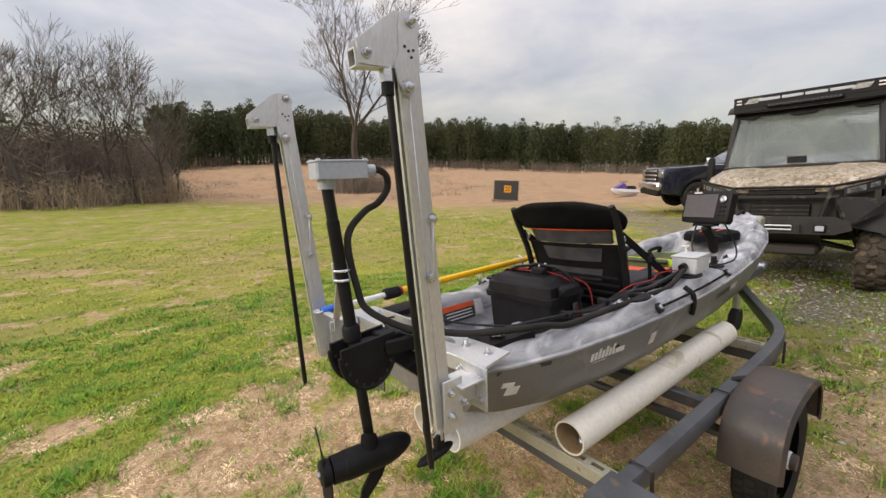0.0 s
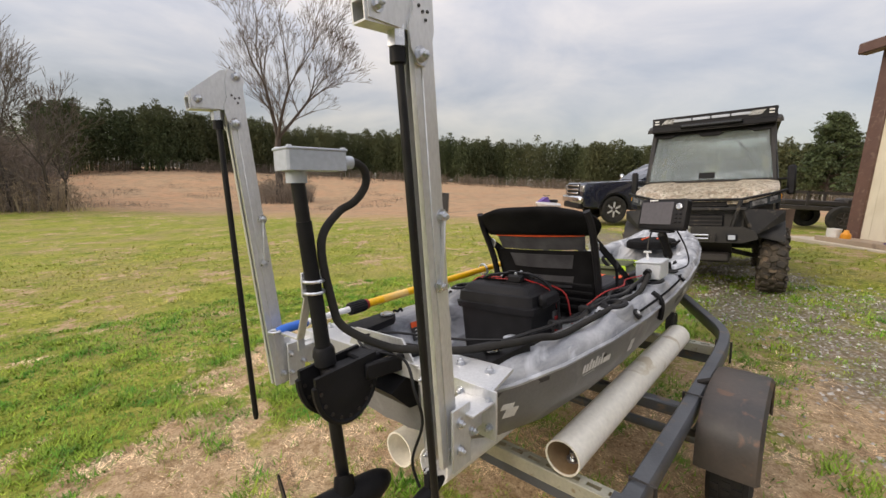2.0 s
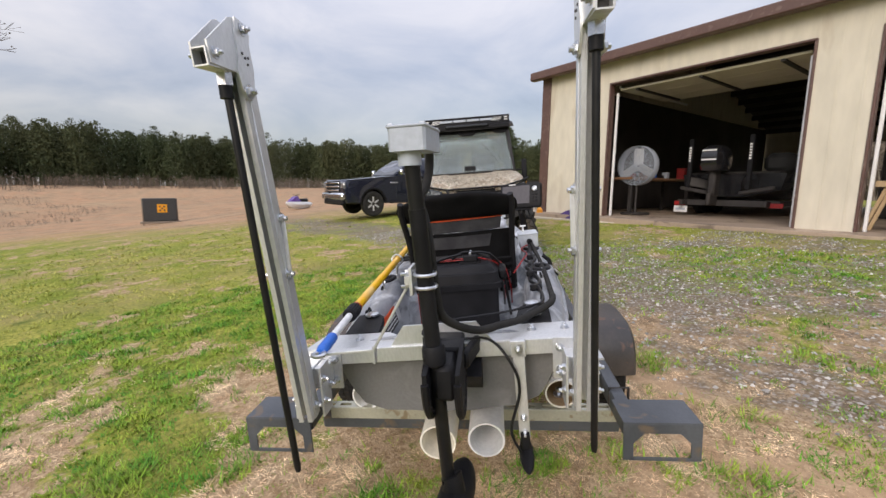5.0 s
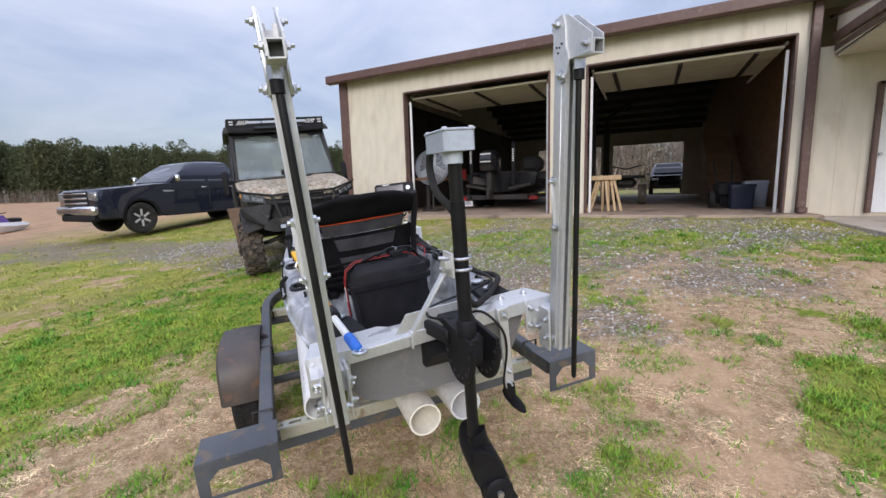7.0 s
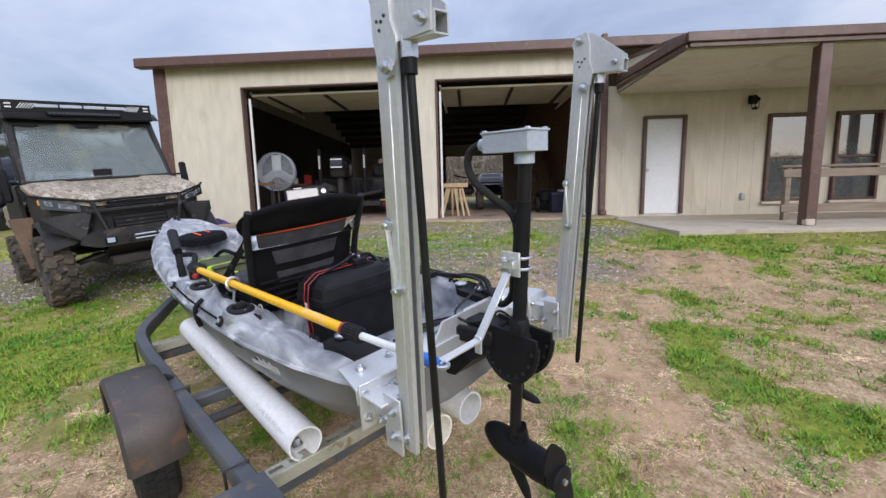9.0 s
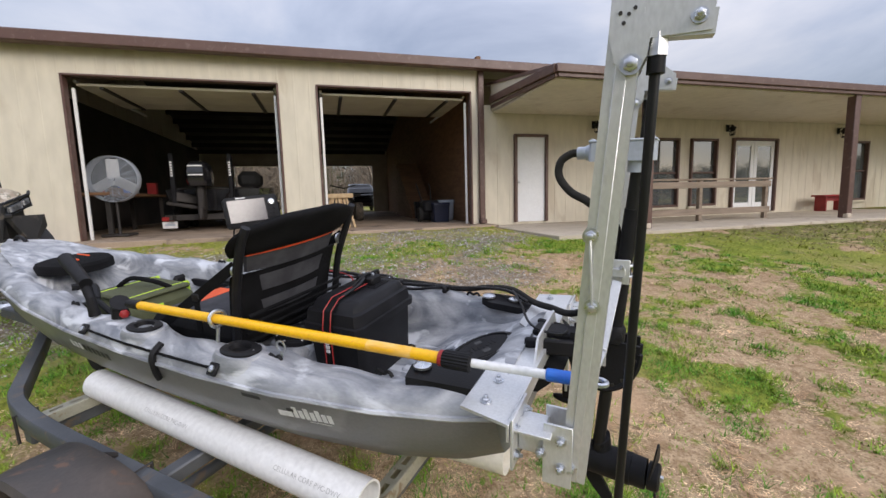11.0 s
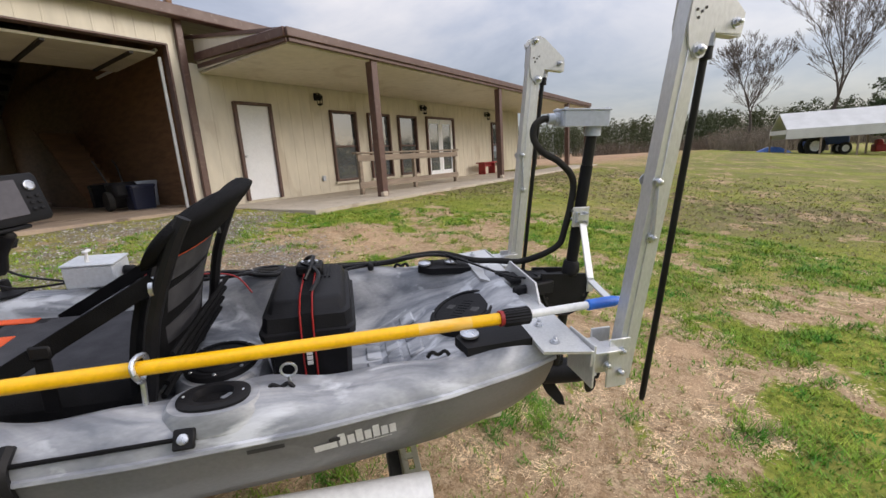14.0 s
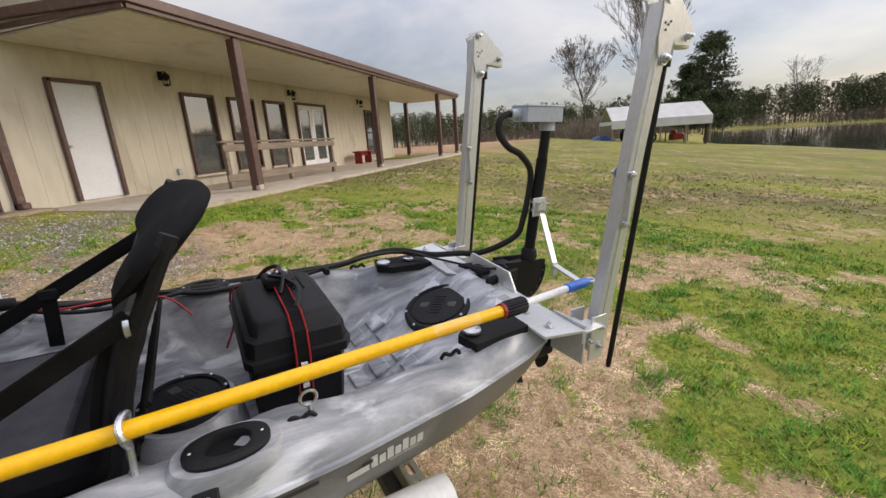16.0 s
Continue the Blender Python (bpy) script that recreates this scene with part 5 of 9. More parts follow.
# ---- shallow-water anchors ----
def anchor(s_):
    y, ox = (0.351 if s_ > 0 else -0.332), (0.024 if s_ > 0 else 0.038)
    t = thing("stake_anchor", "tall aluminium stake-out anchor with a black spike", "anchor", (0.04, y, 0.74), K @ Matrix.Translation((0, 0, -0.012 if s_ > 0 else 0.019)), group="stake anchors")
    M_ = Matrix.Translation((ox, y, 0.74)) @ Matrix.Rotation(radians(-2.6 if s_ > 0 else 0.0), 4, "X") @ Matrix.Rotation(radians(-3.9), 4, "Y")
    inv = lambda x, yy, z: M_ @ Vector((x, yy, z))
    g = Geo()
    # channel-shaped post: web with two lips, slotted behind
    prof = [(-0.0245, 0.006), (-0.0245, 0.0175), (0.0245, 0.0175), (0.0245, -0.0175), (-0.0245, -0.0175), (-0.0245, -0.006),
            (-0.0215, -0.006), (-0.0215, -0.0145), (0.0215, -0.0145), (0.0215, 0.0145), (-0.0215, 0.0145), (-0.0215, 0.006)]
    g.rings([[M_ @ Vector((px, py, pz)) for px, py in prof] for pz in (0.0, 0.905)])
    part("post", g, ALU, t)
    g = Geo()
    g.box((0.0, s_ * 0.0187, 0.40), (0.018, 0.003, 0.80), 0.001, M_)
    g.box((0.0, -s_ * 0.0187, 0.40), (0.018, 0.003, 0.80), 0.001, M_)
    part("slide_rail", g, ALU, t)
    g = Geo()
    for dy in (-0.0177, 0.0177):
        g.box((0.001, dy, 0.60), (0.0018, 0.0012, 0.36), 0, M_)
    part("groove", g, DARK_PRINT, t)
    # head: two cut plates round an arm of square tube
    for dy in (-0.0205, 0.0205):
        g = Geo()
        g.slab([(-0.034, 0.802), (-0.024, 0.778), (-0.004, 0.774), (0.012, 0.795), (0.024, 0.835), (0.025, 0.890), (0.033, 0.910), (0.020, 0.930), (-0.010, 0.937), (-0.021, 0.905), (-0.024, 0.860), (-0.036, 0.835)], 0.005, M_ @ Matrix.Translation((0, dy, 0)) @ Matrix.Rotation(radians(90), 4, "X"))
        part("head_plate", g, ALU, t)
    g = Geo()
    g.slab([(-0.012, 0.935), (-0.028, 0.932), (-0.114, 0.872), (-0.114, 0.832), (-0.02, 0.826)], 0.004, M_ @ Matrix.Translation((0, 0.0165, 0)) @ Matrix.Rotation(radians(90), 4, "X"))
    g.slab([(-0.012, 0.935), (-0.028, 0.932), (-0.114, 0.872), (-0.114, 0.832), (-0.02, 0.826)], 0.004, M_ @ Matrix.Translation((0, -0.0165, 0)) @ Matrix.Rotation(radians(90), 4, "X"))
    part("head_gusset", g, ALU, t)
    g = Geo()
    for dy in (-0.014, 0.014):
        g.box((-0.055, dy, 0.844), (0.128, 0.003, 0.034), 0, M_)
    for dz in (-0.0155, 0.0155):
        g.box((-0.055, 0, 0.844 + dz), (0.128, 0.025, 0.003), 0, M_)
    part("arm", g, ALU, t, "open square-tube arm")
    # dark sheet across the open tube, standing in for the shade inside it
    g = Geo()
    g.add([(-0.095, -0.0125, 0.830), (-0.095, 0.0125, 0.830), (-0.095, 0.0125, 0.858), (-0.095, -0.0125, 0.858)], [(0, 1, 2, 3)], M_)
    part("arm_inner_shade", g, DARK_PRINT, t)
    # spike
    top_ = inv(-0.046, 0.004 * s_, 0.822)
    tip = Vector((-0.063, 0.352, 0.650)) if s_ > 0 else Vector((-0.010, -0.350, 0.652))
    g = Geo()
    g.tube([top_, lerp(top_, tip, 0.985), tip], [0.0080, 0.0080, 0.006], 12)
    spike = part("spike", g, BLACK_ROD, t, "long black fibreglass spike")
    g = Geo()
    g.tube([top_ + Vector((0, 0, 0.012)), top_ - Vector((0, 0, 0.020))], 0.016, 6)
    part("spike_nut", g, ZINC, spike, "zinc nut")
    g = Geo()
    g.tube([top_ - Vector((0, 0, 0.012)), top_ - Vector((0, 0, 0.045))], 0.0135, 10)
    part("spike_collar", g, BLACK, spike)
    # bolts through the post, cable clips
    for sy in (1, -1):
        bolt(inv(0.017, sy * 0.0195, 0.515), "y", sy, 0.010, t)
        bolt(inv(0.001, sy * 0.0195, 0.385), "y", sy, 0.010, t)
        bolt(inv(-0.013, sy * 0.0235, 0.790), "y", sy, 0.011, t)
        bolt(inv(0.010, sy * 0.0235, 0.917), "y", sy, 0.009, t)
        bolt(inv(-0.096, sy * 0.0185, 0.852), "y", sy, 0.008, t)
        g = Geo()
        g.bar(inv(0.017, sy * 0.0225, 0.515), inv(0.001, sy * 0.0225, 0.385), 0.004, 0.014, 0.001, (0, 1, 0))
        part("link", g, ALU, t)
    g = Geo()
    for dx, dz in ((-0.010, 0.868), (-0.002, 0.860), (0.010, 0.862), (0.004, 0.848)):
        g.lathe([(0.003, -0.0245), (0.003, 0.0245)], inv(dx, 0, dz), 8, "y")
    part("rivets", g, STEEL_DARK, t)
    # mount: angle plates that carry the post on the beam
    g = Geo()
    g.box((0.062, y - s_ * 0.0335, 0.800), (0.055, 0.006, 0.135), 0.001)
    g.box((0.052, y + s_ * 0.0335, 0.800), (0.058, 0.006, 0.135), 0.001)
    part("post_plate", g, ALU, t)
    g = Geo()
    g.box((0.108, y - s_ * 0.002, 0.815), (0.055, 0.055, 0.060), 0.002)
    part("spacer_tube", g, ALU, t)
    g = Geo()
    g.box((0.139, y + s_ * 0.005, 0.815), (0.006, 0.115, 0.115), 0.001)
    part("beam_plate", g, ALU, t)
    g = Geo()
    g.box((0.100, y + s_ * 0.030, 0.846), (0.075, 0.055, 0.006), 0.001)
    part("top_plate", g, ALU, t)
    for dx, dz in ((0.045, 0.835), (0.045, 0.775), (0.085, 0.80)):
        bolt((dx, y + s_ * 0.037, dz), "y", s_, 0.008, t)
        bolt((dx, y - s_ * 0.037, dz), "y", -s_, 0.008, t)
    for dy in (-0.035, 0.045):
        for dz in (0.785, 0.845):
            bolt((0.136, y + s_ * dy, dz), "x", -1, 0.008, t)
    bolt(inv(0.005, s_ * 0.020, 0.03), "y", s_, 0.009, t)
    bolt(inv(0.005, -s_ * 0.020, 0.03), "y", -s_, 0.009, t)
    return t


anchor(1)
anchor(-1)

# ---- trolling motor ----
mot = thing("trolling_motor", "black trolling motor with a grey junction-box head", "motor", (0.0, -0.02, 0.45), K)
S0, S1 = Vector((-0.056, 0.025, 1.352)), Vector((0.003, -0.004, 0.56))
shaft_at = lambda z: lerp(S1, S0, (z - S1.z) / (S0.z - S1.z))
g = Geo()
g.tube([S0, S1], 0.0165, 16)
part("shaft", g, BLACK_ROD, mot)
g = Geo()
g.tube([shaft_at(1.255), shaft_at(0.93)], 0.0185, 16)
part("shaft_sleeve", g, BLACK, mot)
ang = radians(-8)
ax = Vector((math.cos(ang), math.sin(ang), 0))
ay = Vector((-ax.y, ax.x, 0))
MH = Matrix((ax, ay, Vector((0, 0, 1)))).transposed().to_4x4()
MB = Matrix.Translation((-0.020, 0.020, 1.396)) @ Matrix.Rotation(radians(-4), 4, "Z")
g = Geo()
g.rings([[MB @ Vector((x * 0.074, y * 0.038, z)) for x, y in ((-1, -0.86), (-0.93, -1), (0.93, -1), (1, -0.86), (1, 0.86), (0.93, 1), (-0.93, 1), (-1, 0.86))] for z in (-0.024, 0.020)])
head = part("junction_box", g, BOX_GREY, mot, "grey plastic junction box")
g = Geo()
g.box((0, 0, 0.0235), (0.152, 0.080, 0.006), 0.002, MB)
part("box_lid", g, BOX_GREY, head)
for sx_ in (-1, 1):
    for sy_ in (-1, 1):
        part("lid_screw", Geo().box((sx_ * 0.066, sy_ * 0.032, 0.028), (0.010, 0.010, 0.004), 0.001, MB), CONTROL, head)
g = Geo()
g.tube([MB @ Vector((0.072, 0, -0.002)), MB @ Vector((0.086, 0, -0.002)), MB @ Vector((0.088, 0, -0.002)), MB @ Vector((0.108, 0, -0.002))], [0.019, 0.019, 0.016, 0.016], 14)
part("conduit_fitting", g, BOX_GREY, head)
g = Geo()
g.tube([MB @ Vector((-0.036, 0.006, -0.02)), MB @ Vector((-0.036, 0.006, -0.052))], 0.024, 16)
part("box_socket", g, BOX_GREY, head)
g = Geo()
P = [MB @ Vector(q) for q in ((0.105, 0, -0.002), (0.125, 0, -0.003), (0.150, 0.004, -0.022), (0.152, 0.008, -0.060), (0.120, 0.012, -0.100), (0.070, 0.016, -0.128))]
P += [shaft_at(1.20) + Vector((0.030, -0.012, 0)), shaft_at(1.05) + Vector((0.034, -0.016, 0)), shaft_at(0.985) + Vector((0.050, -0.03, 0)), Vector((0.105, -0.085, 0.926)), Vector((0.175, -0.15, 0.914)), Vector((0.25, -0.215, 0.905)), Vector((0.35, -0.30, 0.915)), Vector((0.46, -0.325, 0.905)), Vector((0.56, -0.335, 0.885)), Vector((0.75, -0.345, 0.885)), Vector((1.00, -0.355, 0.885)), Vector((1.22, -0.36, 0.885)), Vector((1.40, -0.345, 0.925))]
g.tube(curve_pts(P, 6), 0.0105, 10)
part("power_cable", g, RUBBER, mot, "thick black sheathed cable")
# clamp with two u-bolts and the steering arm
c = shaft_at(1.098)
g = Geo()
for dz in (-0.014, 0.014):
    pts = [c + Vector((0.0235 * math.cos(a), 0.0235 * math.sin(a), dz)) for a in np.linspace(-2.3, 2.3, 13) + 3.6]
    g.tube([c + Vector((0.0, 0.055, dz)), *[p for p in pts], c + Vector((0.03, 0.05, dz))], 0.0042, 6)
part("u_bolts", g, ZINC, mot, "zinc u-bolts")
g = Geo()
g.box(c + Vector((0.012, 0.030, 0)), (0.055, 0.007, 0.062), 0.001)
g.box(c + Vector((0.012, 0.036, 0)), (0.035, 0.02, 0.02), 0.001)
part("clamp_plate", g, ALU, mot)
A_ = Vector((-0.005, 0.155, 0.925))
g = Geo()
g.bar(c + Vector((0.012, 0.045, -0.02)), A_, 0.006, 0.022, 0.001, (1, 0, 0))
g.bar(A_ + Vector((0, 0, 0.01)), A_ - Vector((0, 0, 0.035)), 0.006, 0.020, 0.001, (1, 0, 0))
g.bar(A_, Vector((0.010, 0.288, 0.908)), 0.022, 0.006, 0.001)
part("steering_arm", g, ALU, mot)
# bracket on the transom: two fan-shaped cheeks with a row of tilt holes
fan_ = [(0.088 * math.cos(a), 0.876 + 0.114 * math.sin(a)) for a in np.linspace(math.pi, 2 * math.pi, 19)]
for dy in (-0.036, 0.036):
    g = Geo()
    g.slab([(-0.088, 0.898), *fan_, (0.088, 0.912)], 0.010, Matrix.Translation((0.0, -0.012 + dy, 0)) @ Matrix.Rotation(radians(90), 4, "X"))
    cheek = part("bracket_cheek", g, BLACK, mot, "fan-shaped black bracket cheek")
    g = Geo()
    g.tube([(x, -0.012 + dy, z) for x, z in fan_], 0.009, 6)
    part("rim", g, BLACK, cheek)
    for i in range(8):
        a = radians(190 + i * 20)
        part("tilt_pin", Geo().lathe([(0.005, -0.008), (0.005, 0.008)], (0.078 * math.cos(a), -0.012 + dy, 0.876 + 0.102 * math.sin(a)), 8, "y"), STEEL_DARK, cheek)
    g = Geo()
    g.bar((0.05, -0.012 + dy * 1.15, 0.868), (0.205, -0.012 + dy * 2.3, 0.872), 0.020, 0.045, 0.005)
    part("bracket_arm", g, BLACK, mot)
g = Geo()
g.box((0.01, -0.012, 0.850), (0.10, 0.055, 0.09), 0.012)
part("tilt_block", g, BLACK, mot)
g = Geo()
g.box((0.12, -0.012, 0.893), (0.15, 0.075, 0.020), 0.006)
part("bracket_plate", g, BLACK, mot)
g = Geo()
g.slab([(0.10, 0.80), (0.205, 0.85), (0.205, 0.73), (0.165, 0.735)], 0.16, Matrix.Translation((0, -0.012, 0)) @ Matrix.Rotation(radians(90), 4, "X"))
part("transom_clamp", g, BLACK, mot)
g = Geo()
g.tube([shaft_at(0.945), shaft_at(0.935), shaft_at(0.90), shaft_at(0.895)], [0.022, 0.027, 0.027, 0.022], 16)
part("depth_collar", g, BLACK, mot)
g = Geo()
g.lathe([(0.009, 0), (0.009, 0.02), (0.016, 0.024), (0.016, 0.042), (0.006, 0.046)], shaft_at(0.918) + Vector((-0.005, -0.02, 0)), 10, "y")
part("collar_knob", g, BLACK, mot)
# lower unit
ML = MH.copy()
ML.translation = (-0.005, -0.016, 0.518)
lp = lambda x, y, z: ML @ Vector((x, y, z))
g, rr = Geo(), []
for x, r in ((-0.124, 0.020), (-0.122, 0.041), (-0.085, 0.0425), (-0.083, 0.0445), (0.03, 0.0445), (0.06, 0.043), (0.09, 0.038), (0.115, 0.029), (0.132, 0.018), (0.139, 0.006)):
    rr.append([lp(x, r * math.cos(a), r * math.sin(a) + (0.010 * smooth(0.03, 0.139, x))) for a in (2 * math.pi * i / 24 for i in range(24))])
g.rings(rr)
unit = part("motor_housing", g, BLACK, mot)
g = Geo()
g.tube([lp(0.0, 0, 0.03), lp(0.0, 0, 0.075), S1 + Vector((0, 0, 0.01))], [0.030, 0.024, 0.021], 16)
part("shaft_socket", g, BLACK, unit)
g = Geo()
g.slab([(0.055, -0.035), (0.005, -0.042), (-0.035, -0.105), (-0.045, -0.145), (-0.02, -0.14), (0.03, -0.085)], 0.010, ML @ Matrix.Rotation(radians(90), 4, "X"))
part("skeg", g, BLACK, unit)
g = Geo()
g.tube([lp(-0.125, 0, 0), lp(-0.127, 0, 0), lp(-0.152, 0, 0), lp(-0.156, 0, 0)], [0.030, 0.038, 0.038, 0.032], 24)
hub = part("propeller_hub", g, BLACK, unit)
for s_ in (1, -1):
    g, rr = Geo(), []
    for k in range(6):
        f = k / 5
        w = 0.022 + 0.018 * math.sin(math.pi * (0.25 + 0.6 * f)) - 0.022 * f * f
        tw = radians(11 - 7 * f) * s_
        r = 0.028 + 0.105 * f
        cy, cz = r * 0.35 * s_, r * 0.94 * s_
        d = Vector((math.sin(tw), math.cos(tw) * 0.94, -math.cos(tw) * 0.35 * 1))
        c0 = Vector((-0.140 - 0.008 * f, cy, cz))
        rr.append([ML @ (c0 + d * w + Vector((0.002, 0, 0))), ML @ (c0 - d * w + Vector((0.002, 0, 0))), ML @ (c0 - d * w - Vector((0.002, 0, 0))), ML @ (c0 + d * w - Vector((0.002, 0, 0)))])
    g.rings(rr)
    part("blade", g, BLACK, hub)
g = Geo()
g.tube([lp(-0.155, 0, 0), lp(-0.164, 0, 0)], 0.009, 6)
part("propeller_nut", g, ZINC, hub, "bright nut")

# ---- sonar transducer on its arm ----
tr = thing("transducer_arm", "aluminium arm with a black sonar transducer", "transducer", (0.13, -0.20, 0.55), KR)
g = Geo()
g.box((0.128, -0.205, 0.735), (0.010, 0.030, 0.27), 0.002)
part("arm", g, ALU, tr)
g = Geo()
g.box((0.134, -0.205, 0.855), (0.022, 0.04, 0.045), 0.002)
part("bracket", g, ALU, tr)
for z in (0.855, 0.66, 0.615):
    bolt((0.122, -0.205, z), "x", -1, 0.007, tr)
g, rr = Geo(), []
for x, w, h in ((0.045, 0.005, 0.005), (0.062, 0.014, 0.010), (0.09, 0.019, 0.013), (0.135, 0.019, 0.013), (0.160, 0.013, 0.010), (0.172, 0.006, 0.005)):
    rr.append([Vector((x, -0.205 + w * math.cos(a), 0.56 + 0.12 * (x - 0.1) + h * math.sin(a))) for a in (2 * math.pi * i / 14 for i in range(14))])
g.rings(rr)
part("transducer", g, BLACK, tr, "smooth black transducer")
g = Geo()
g.box((0.125, -0.205, 0.595), (0.03, 0.024, 0.05), 0.004)
part("transducer_clip", g, BLACK, tr)
g = Geo()
g.tube(curve_pts([(0.10, -0.19, 0.575), (0.10, -0.17, 0.64), (0.115, -0.20, 0.74), (0.11, -0.185, 0.82), (0.13, -0.13, 0.885), (0.10, -0.03, 0.90), (0.12, 0.04, 0.915), (0.20, 0.0, 0.915), (0.28, -0.18, 0.905), (0.34, -0.29, 0.905)], 6), 0.004, 6)
part("transducer_cable", g, BLACK_ROD, tr, "thin black cable")

# ---- yellow pole through an eye bolt, linked to the steering arm ----
pole = thing("steering_pole", "yellow telescopic pole with a white inner tube and blue tip", "pole", (0.8, 0.31, 0.91), K)
P0, PC, P1 = Vector((0.012, 0.292, 0.915)), Vector((0.302, 0.314, 0.914)), Vector((1.50, 0.370, 0.918))
g = Geo()
g.tube([lerp(P0, PC, 0.1), PC], 0.0105, 12)
part("inner_tube", g, PVC_WHITE, pole, "white inner tube")
g = Geo()
g.tube([lerp(P0, PC, -0.06), lerp(P0, PC, 0.0), lerp(P0, PC, 0.28), lerp(P0, PC, 0.29)], [0.010, 0.0145, 0.0145, 0.012], 12)
part("blue_tip", g, BLUE, pole, "bright blue taped tip")
dpole = (P1 - PC).normalized()
q = lerp(P0, PC, -0.09)
g = Geo()
g.tube([q + Vector((0.014 * math.cos(a), 0.014 * math.sin(a), 0)) for a in np.linspace(0, 2 * math.pi, 17)], 0.0055, 6)
part("tip_eye", g, ZINC, pole, "bright eye at the tip")
g = Geo()
side_ = dpole.cross(Vector((0, 0, 1))).normalized()
upw = side_.cross(dpole)
g.rings([[PC + dpole * q + (side_ * math.cos(a) + upw * math.sin(a)) * (k_ * (1 if i % 2 else 0.90)) for i, a in enumerate(2 * math.pi * i / 36 for i in range(36))] for q, k_ in ((-0.036, 0.018), (-0.032, 0.0225), (0.030, 0.0225), (0.038, 0.019))])
part("grip_collar", g, BLACK, pole, "ribbed black twist collar")
g = Geo()
g.tube([PC + dpole * 0.036, PC + dpole * 0.046], 0.0195, 14)
part("red_ring", g, RED, pole, "red ring")
g = Geo()
g.tube([PC + dpole * 0.046, P1], 0.0150, 16)
part("outer_tube", g, YELLOW, pole)
g = Geo()
g.tube([P1 - dpole * 0.01, P1 + dpole * 0.055], [0.0165, 0.015], 12)
part("end_cap", g, BLACK, pole)
g = Geo()
q = PC + dpole * 0.12
g.tube([q, q + dpole * 0.13], 0.0152, 16)
part("pole_label", g, mat("worn_label", (0.86, 0.44, 0.01), (0.87, 0.58, 0.20), 0.5, 0, 30, 200, 0.0, (0.3, 1, 1)), pole, "pale worn label")
eye = thing("eye_bolt", "bright zinc eye bolt on the gunwale", "eye bolt", (1.10, 0.335, 0.85), K)
q = lerp(PC, P1, (1.11 - PC.x) / (P1.x - PC.x))
g = Geo()
g.tube([q + Vector((0.004 * math.sin(2 * a), 0.026 * math.cos(a), 0.026 * math.sin(a))) for a in np.linspace(0, 2 * math.pi, 20)], 0.0055, 8)
part("ring", g, ZINC, eye)
g = Geo()
g.tube([q - Vector((0, 0, 0.026)), q - Vector((0, -0.01, 0.085))], 0.0055, 8)
part("shank", g, ZINC, eye)
# small eye bolts and hook at the battery's strap
g = Geo()
g.tube([Vector((0.838 + 0.016 * math.cos(a), 0.338, 0.892 + 0.016 * math.sin(a))) for a in np.linspace(0, 2 * math.pi, 14)], 0.003, 6)
g.tube([(0.838, 0.338, 0.878), (0.838, 0.338, 0.85)], 0.004, 6)
single("strap_ring", g, ZINC, "small steel tie-down ring on the gunwale", "ring", (0.838, 0.338, 0.86), KR)

# ---- fish finder on a ball mount ----
ff = thing("fish_finder", "black fish finder with a dark screen on a ball mount", "fish finder", (1.74, -0.35, 0.92), KR)
MF = Matrix.Translation((1.712, -0.346, 1.158)) @ Matrix.Rotation(radians(-24), 4, "Z") @ Matrix.Rotation(radians(14), 4, "Y")
g = Geo()
g.rings([[MF @ Vector((x, y * w, z * h)) for y, z in ((-1, -0.85), (-0.92, -1), (0.92, -1), (1, -0.85), (1, 0.85), (0.92, 1), (-0.92, 1), (-1, 0.85))] for x, w, h in ((-0.016, 0.122, 0.070), (-0.012, 0.128, 0.076), (0.020, 0.128, 0.076), (0.045, 0.10, 0.055))])
part("housing", g, BLACK, ff)
g = Geo()
g.box((-0.0175, 0.026, 0.004), (0.004, 0.178, 0.112), 0.001, MF)
part("screen", g, SCREEN, ff, "dark glossy screen")
g = Geo()
g.add(*(lambda q: (q.v, q.f))(Geo().lathe([(0.016, 0), (0.016, -0.006), (0.012, -0.008), (0.011, -0.005), (0.002, -0.005)], (-0.017, -0.094, 0.036), 20, "x")), MF)
part("rotary_dial", g, ZINC, ff, "silver-ringed dial")
g = Geo()
for k in range(2):
    for j in range(3):
        g.box((-0.018, -0.083 - k * 0.022, 0.002 - j * 0.02), (0.005, 0.013, 0.010), 0.002, MF)
part("buttons", g, BLACK, ff)
g = Geo()
g.box((-0.018, 0.05, 0.068), (0.003, 0.045, 0.006), 0, MF)
part("maker_mark", g, MARK, ff, "pale printed bar")
g = Geo()
g.bar(MF @ Vector((0.01, -0.06, -0.082)), MF @ Vector((0.01, 0.06, -0.082)), 0.04, 0.012, 0.004)
part("yoke", g, BLACK, ff)
g = Geo()
g.ball(MF @ Vector((0.015, 0, -0.10)), 0.017, 12)
g.ball((1.765, -0.358, 0.945), 0.019, 12)
part("balls", g, RUBBER, ff)
g = Geo()
g.tube([MF @ Vector((0.015, 0, -0.095)), (1.745, -0.35, 1.0), (1.764, -0.357, 0.95)], [0.022, 0.019, 0.022], 12)
part("socket_arm", g, BLACK, ff)
g = Geo()
g.tube([(1.745, -0.35, 1.015), (1.735, -0.40, 1.01), (1.735, -0.415, 1.03)], 0.007, 8)
part("clamp_knob", g, BLACK, ff)
g = Geo()
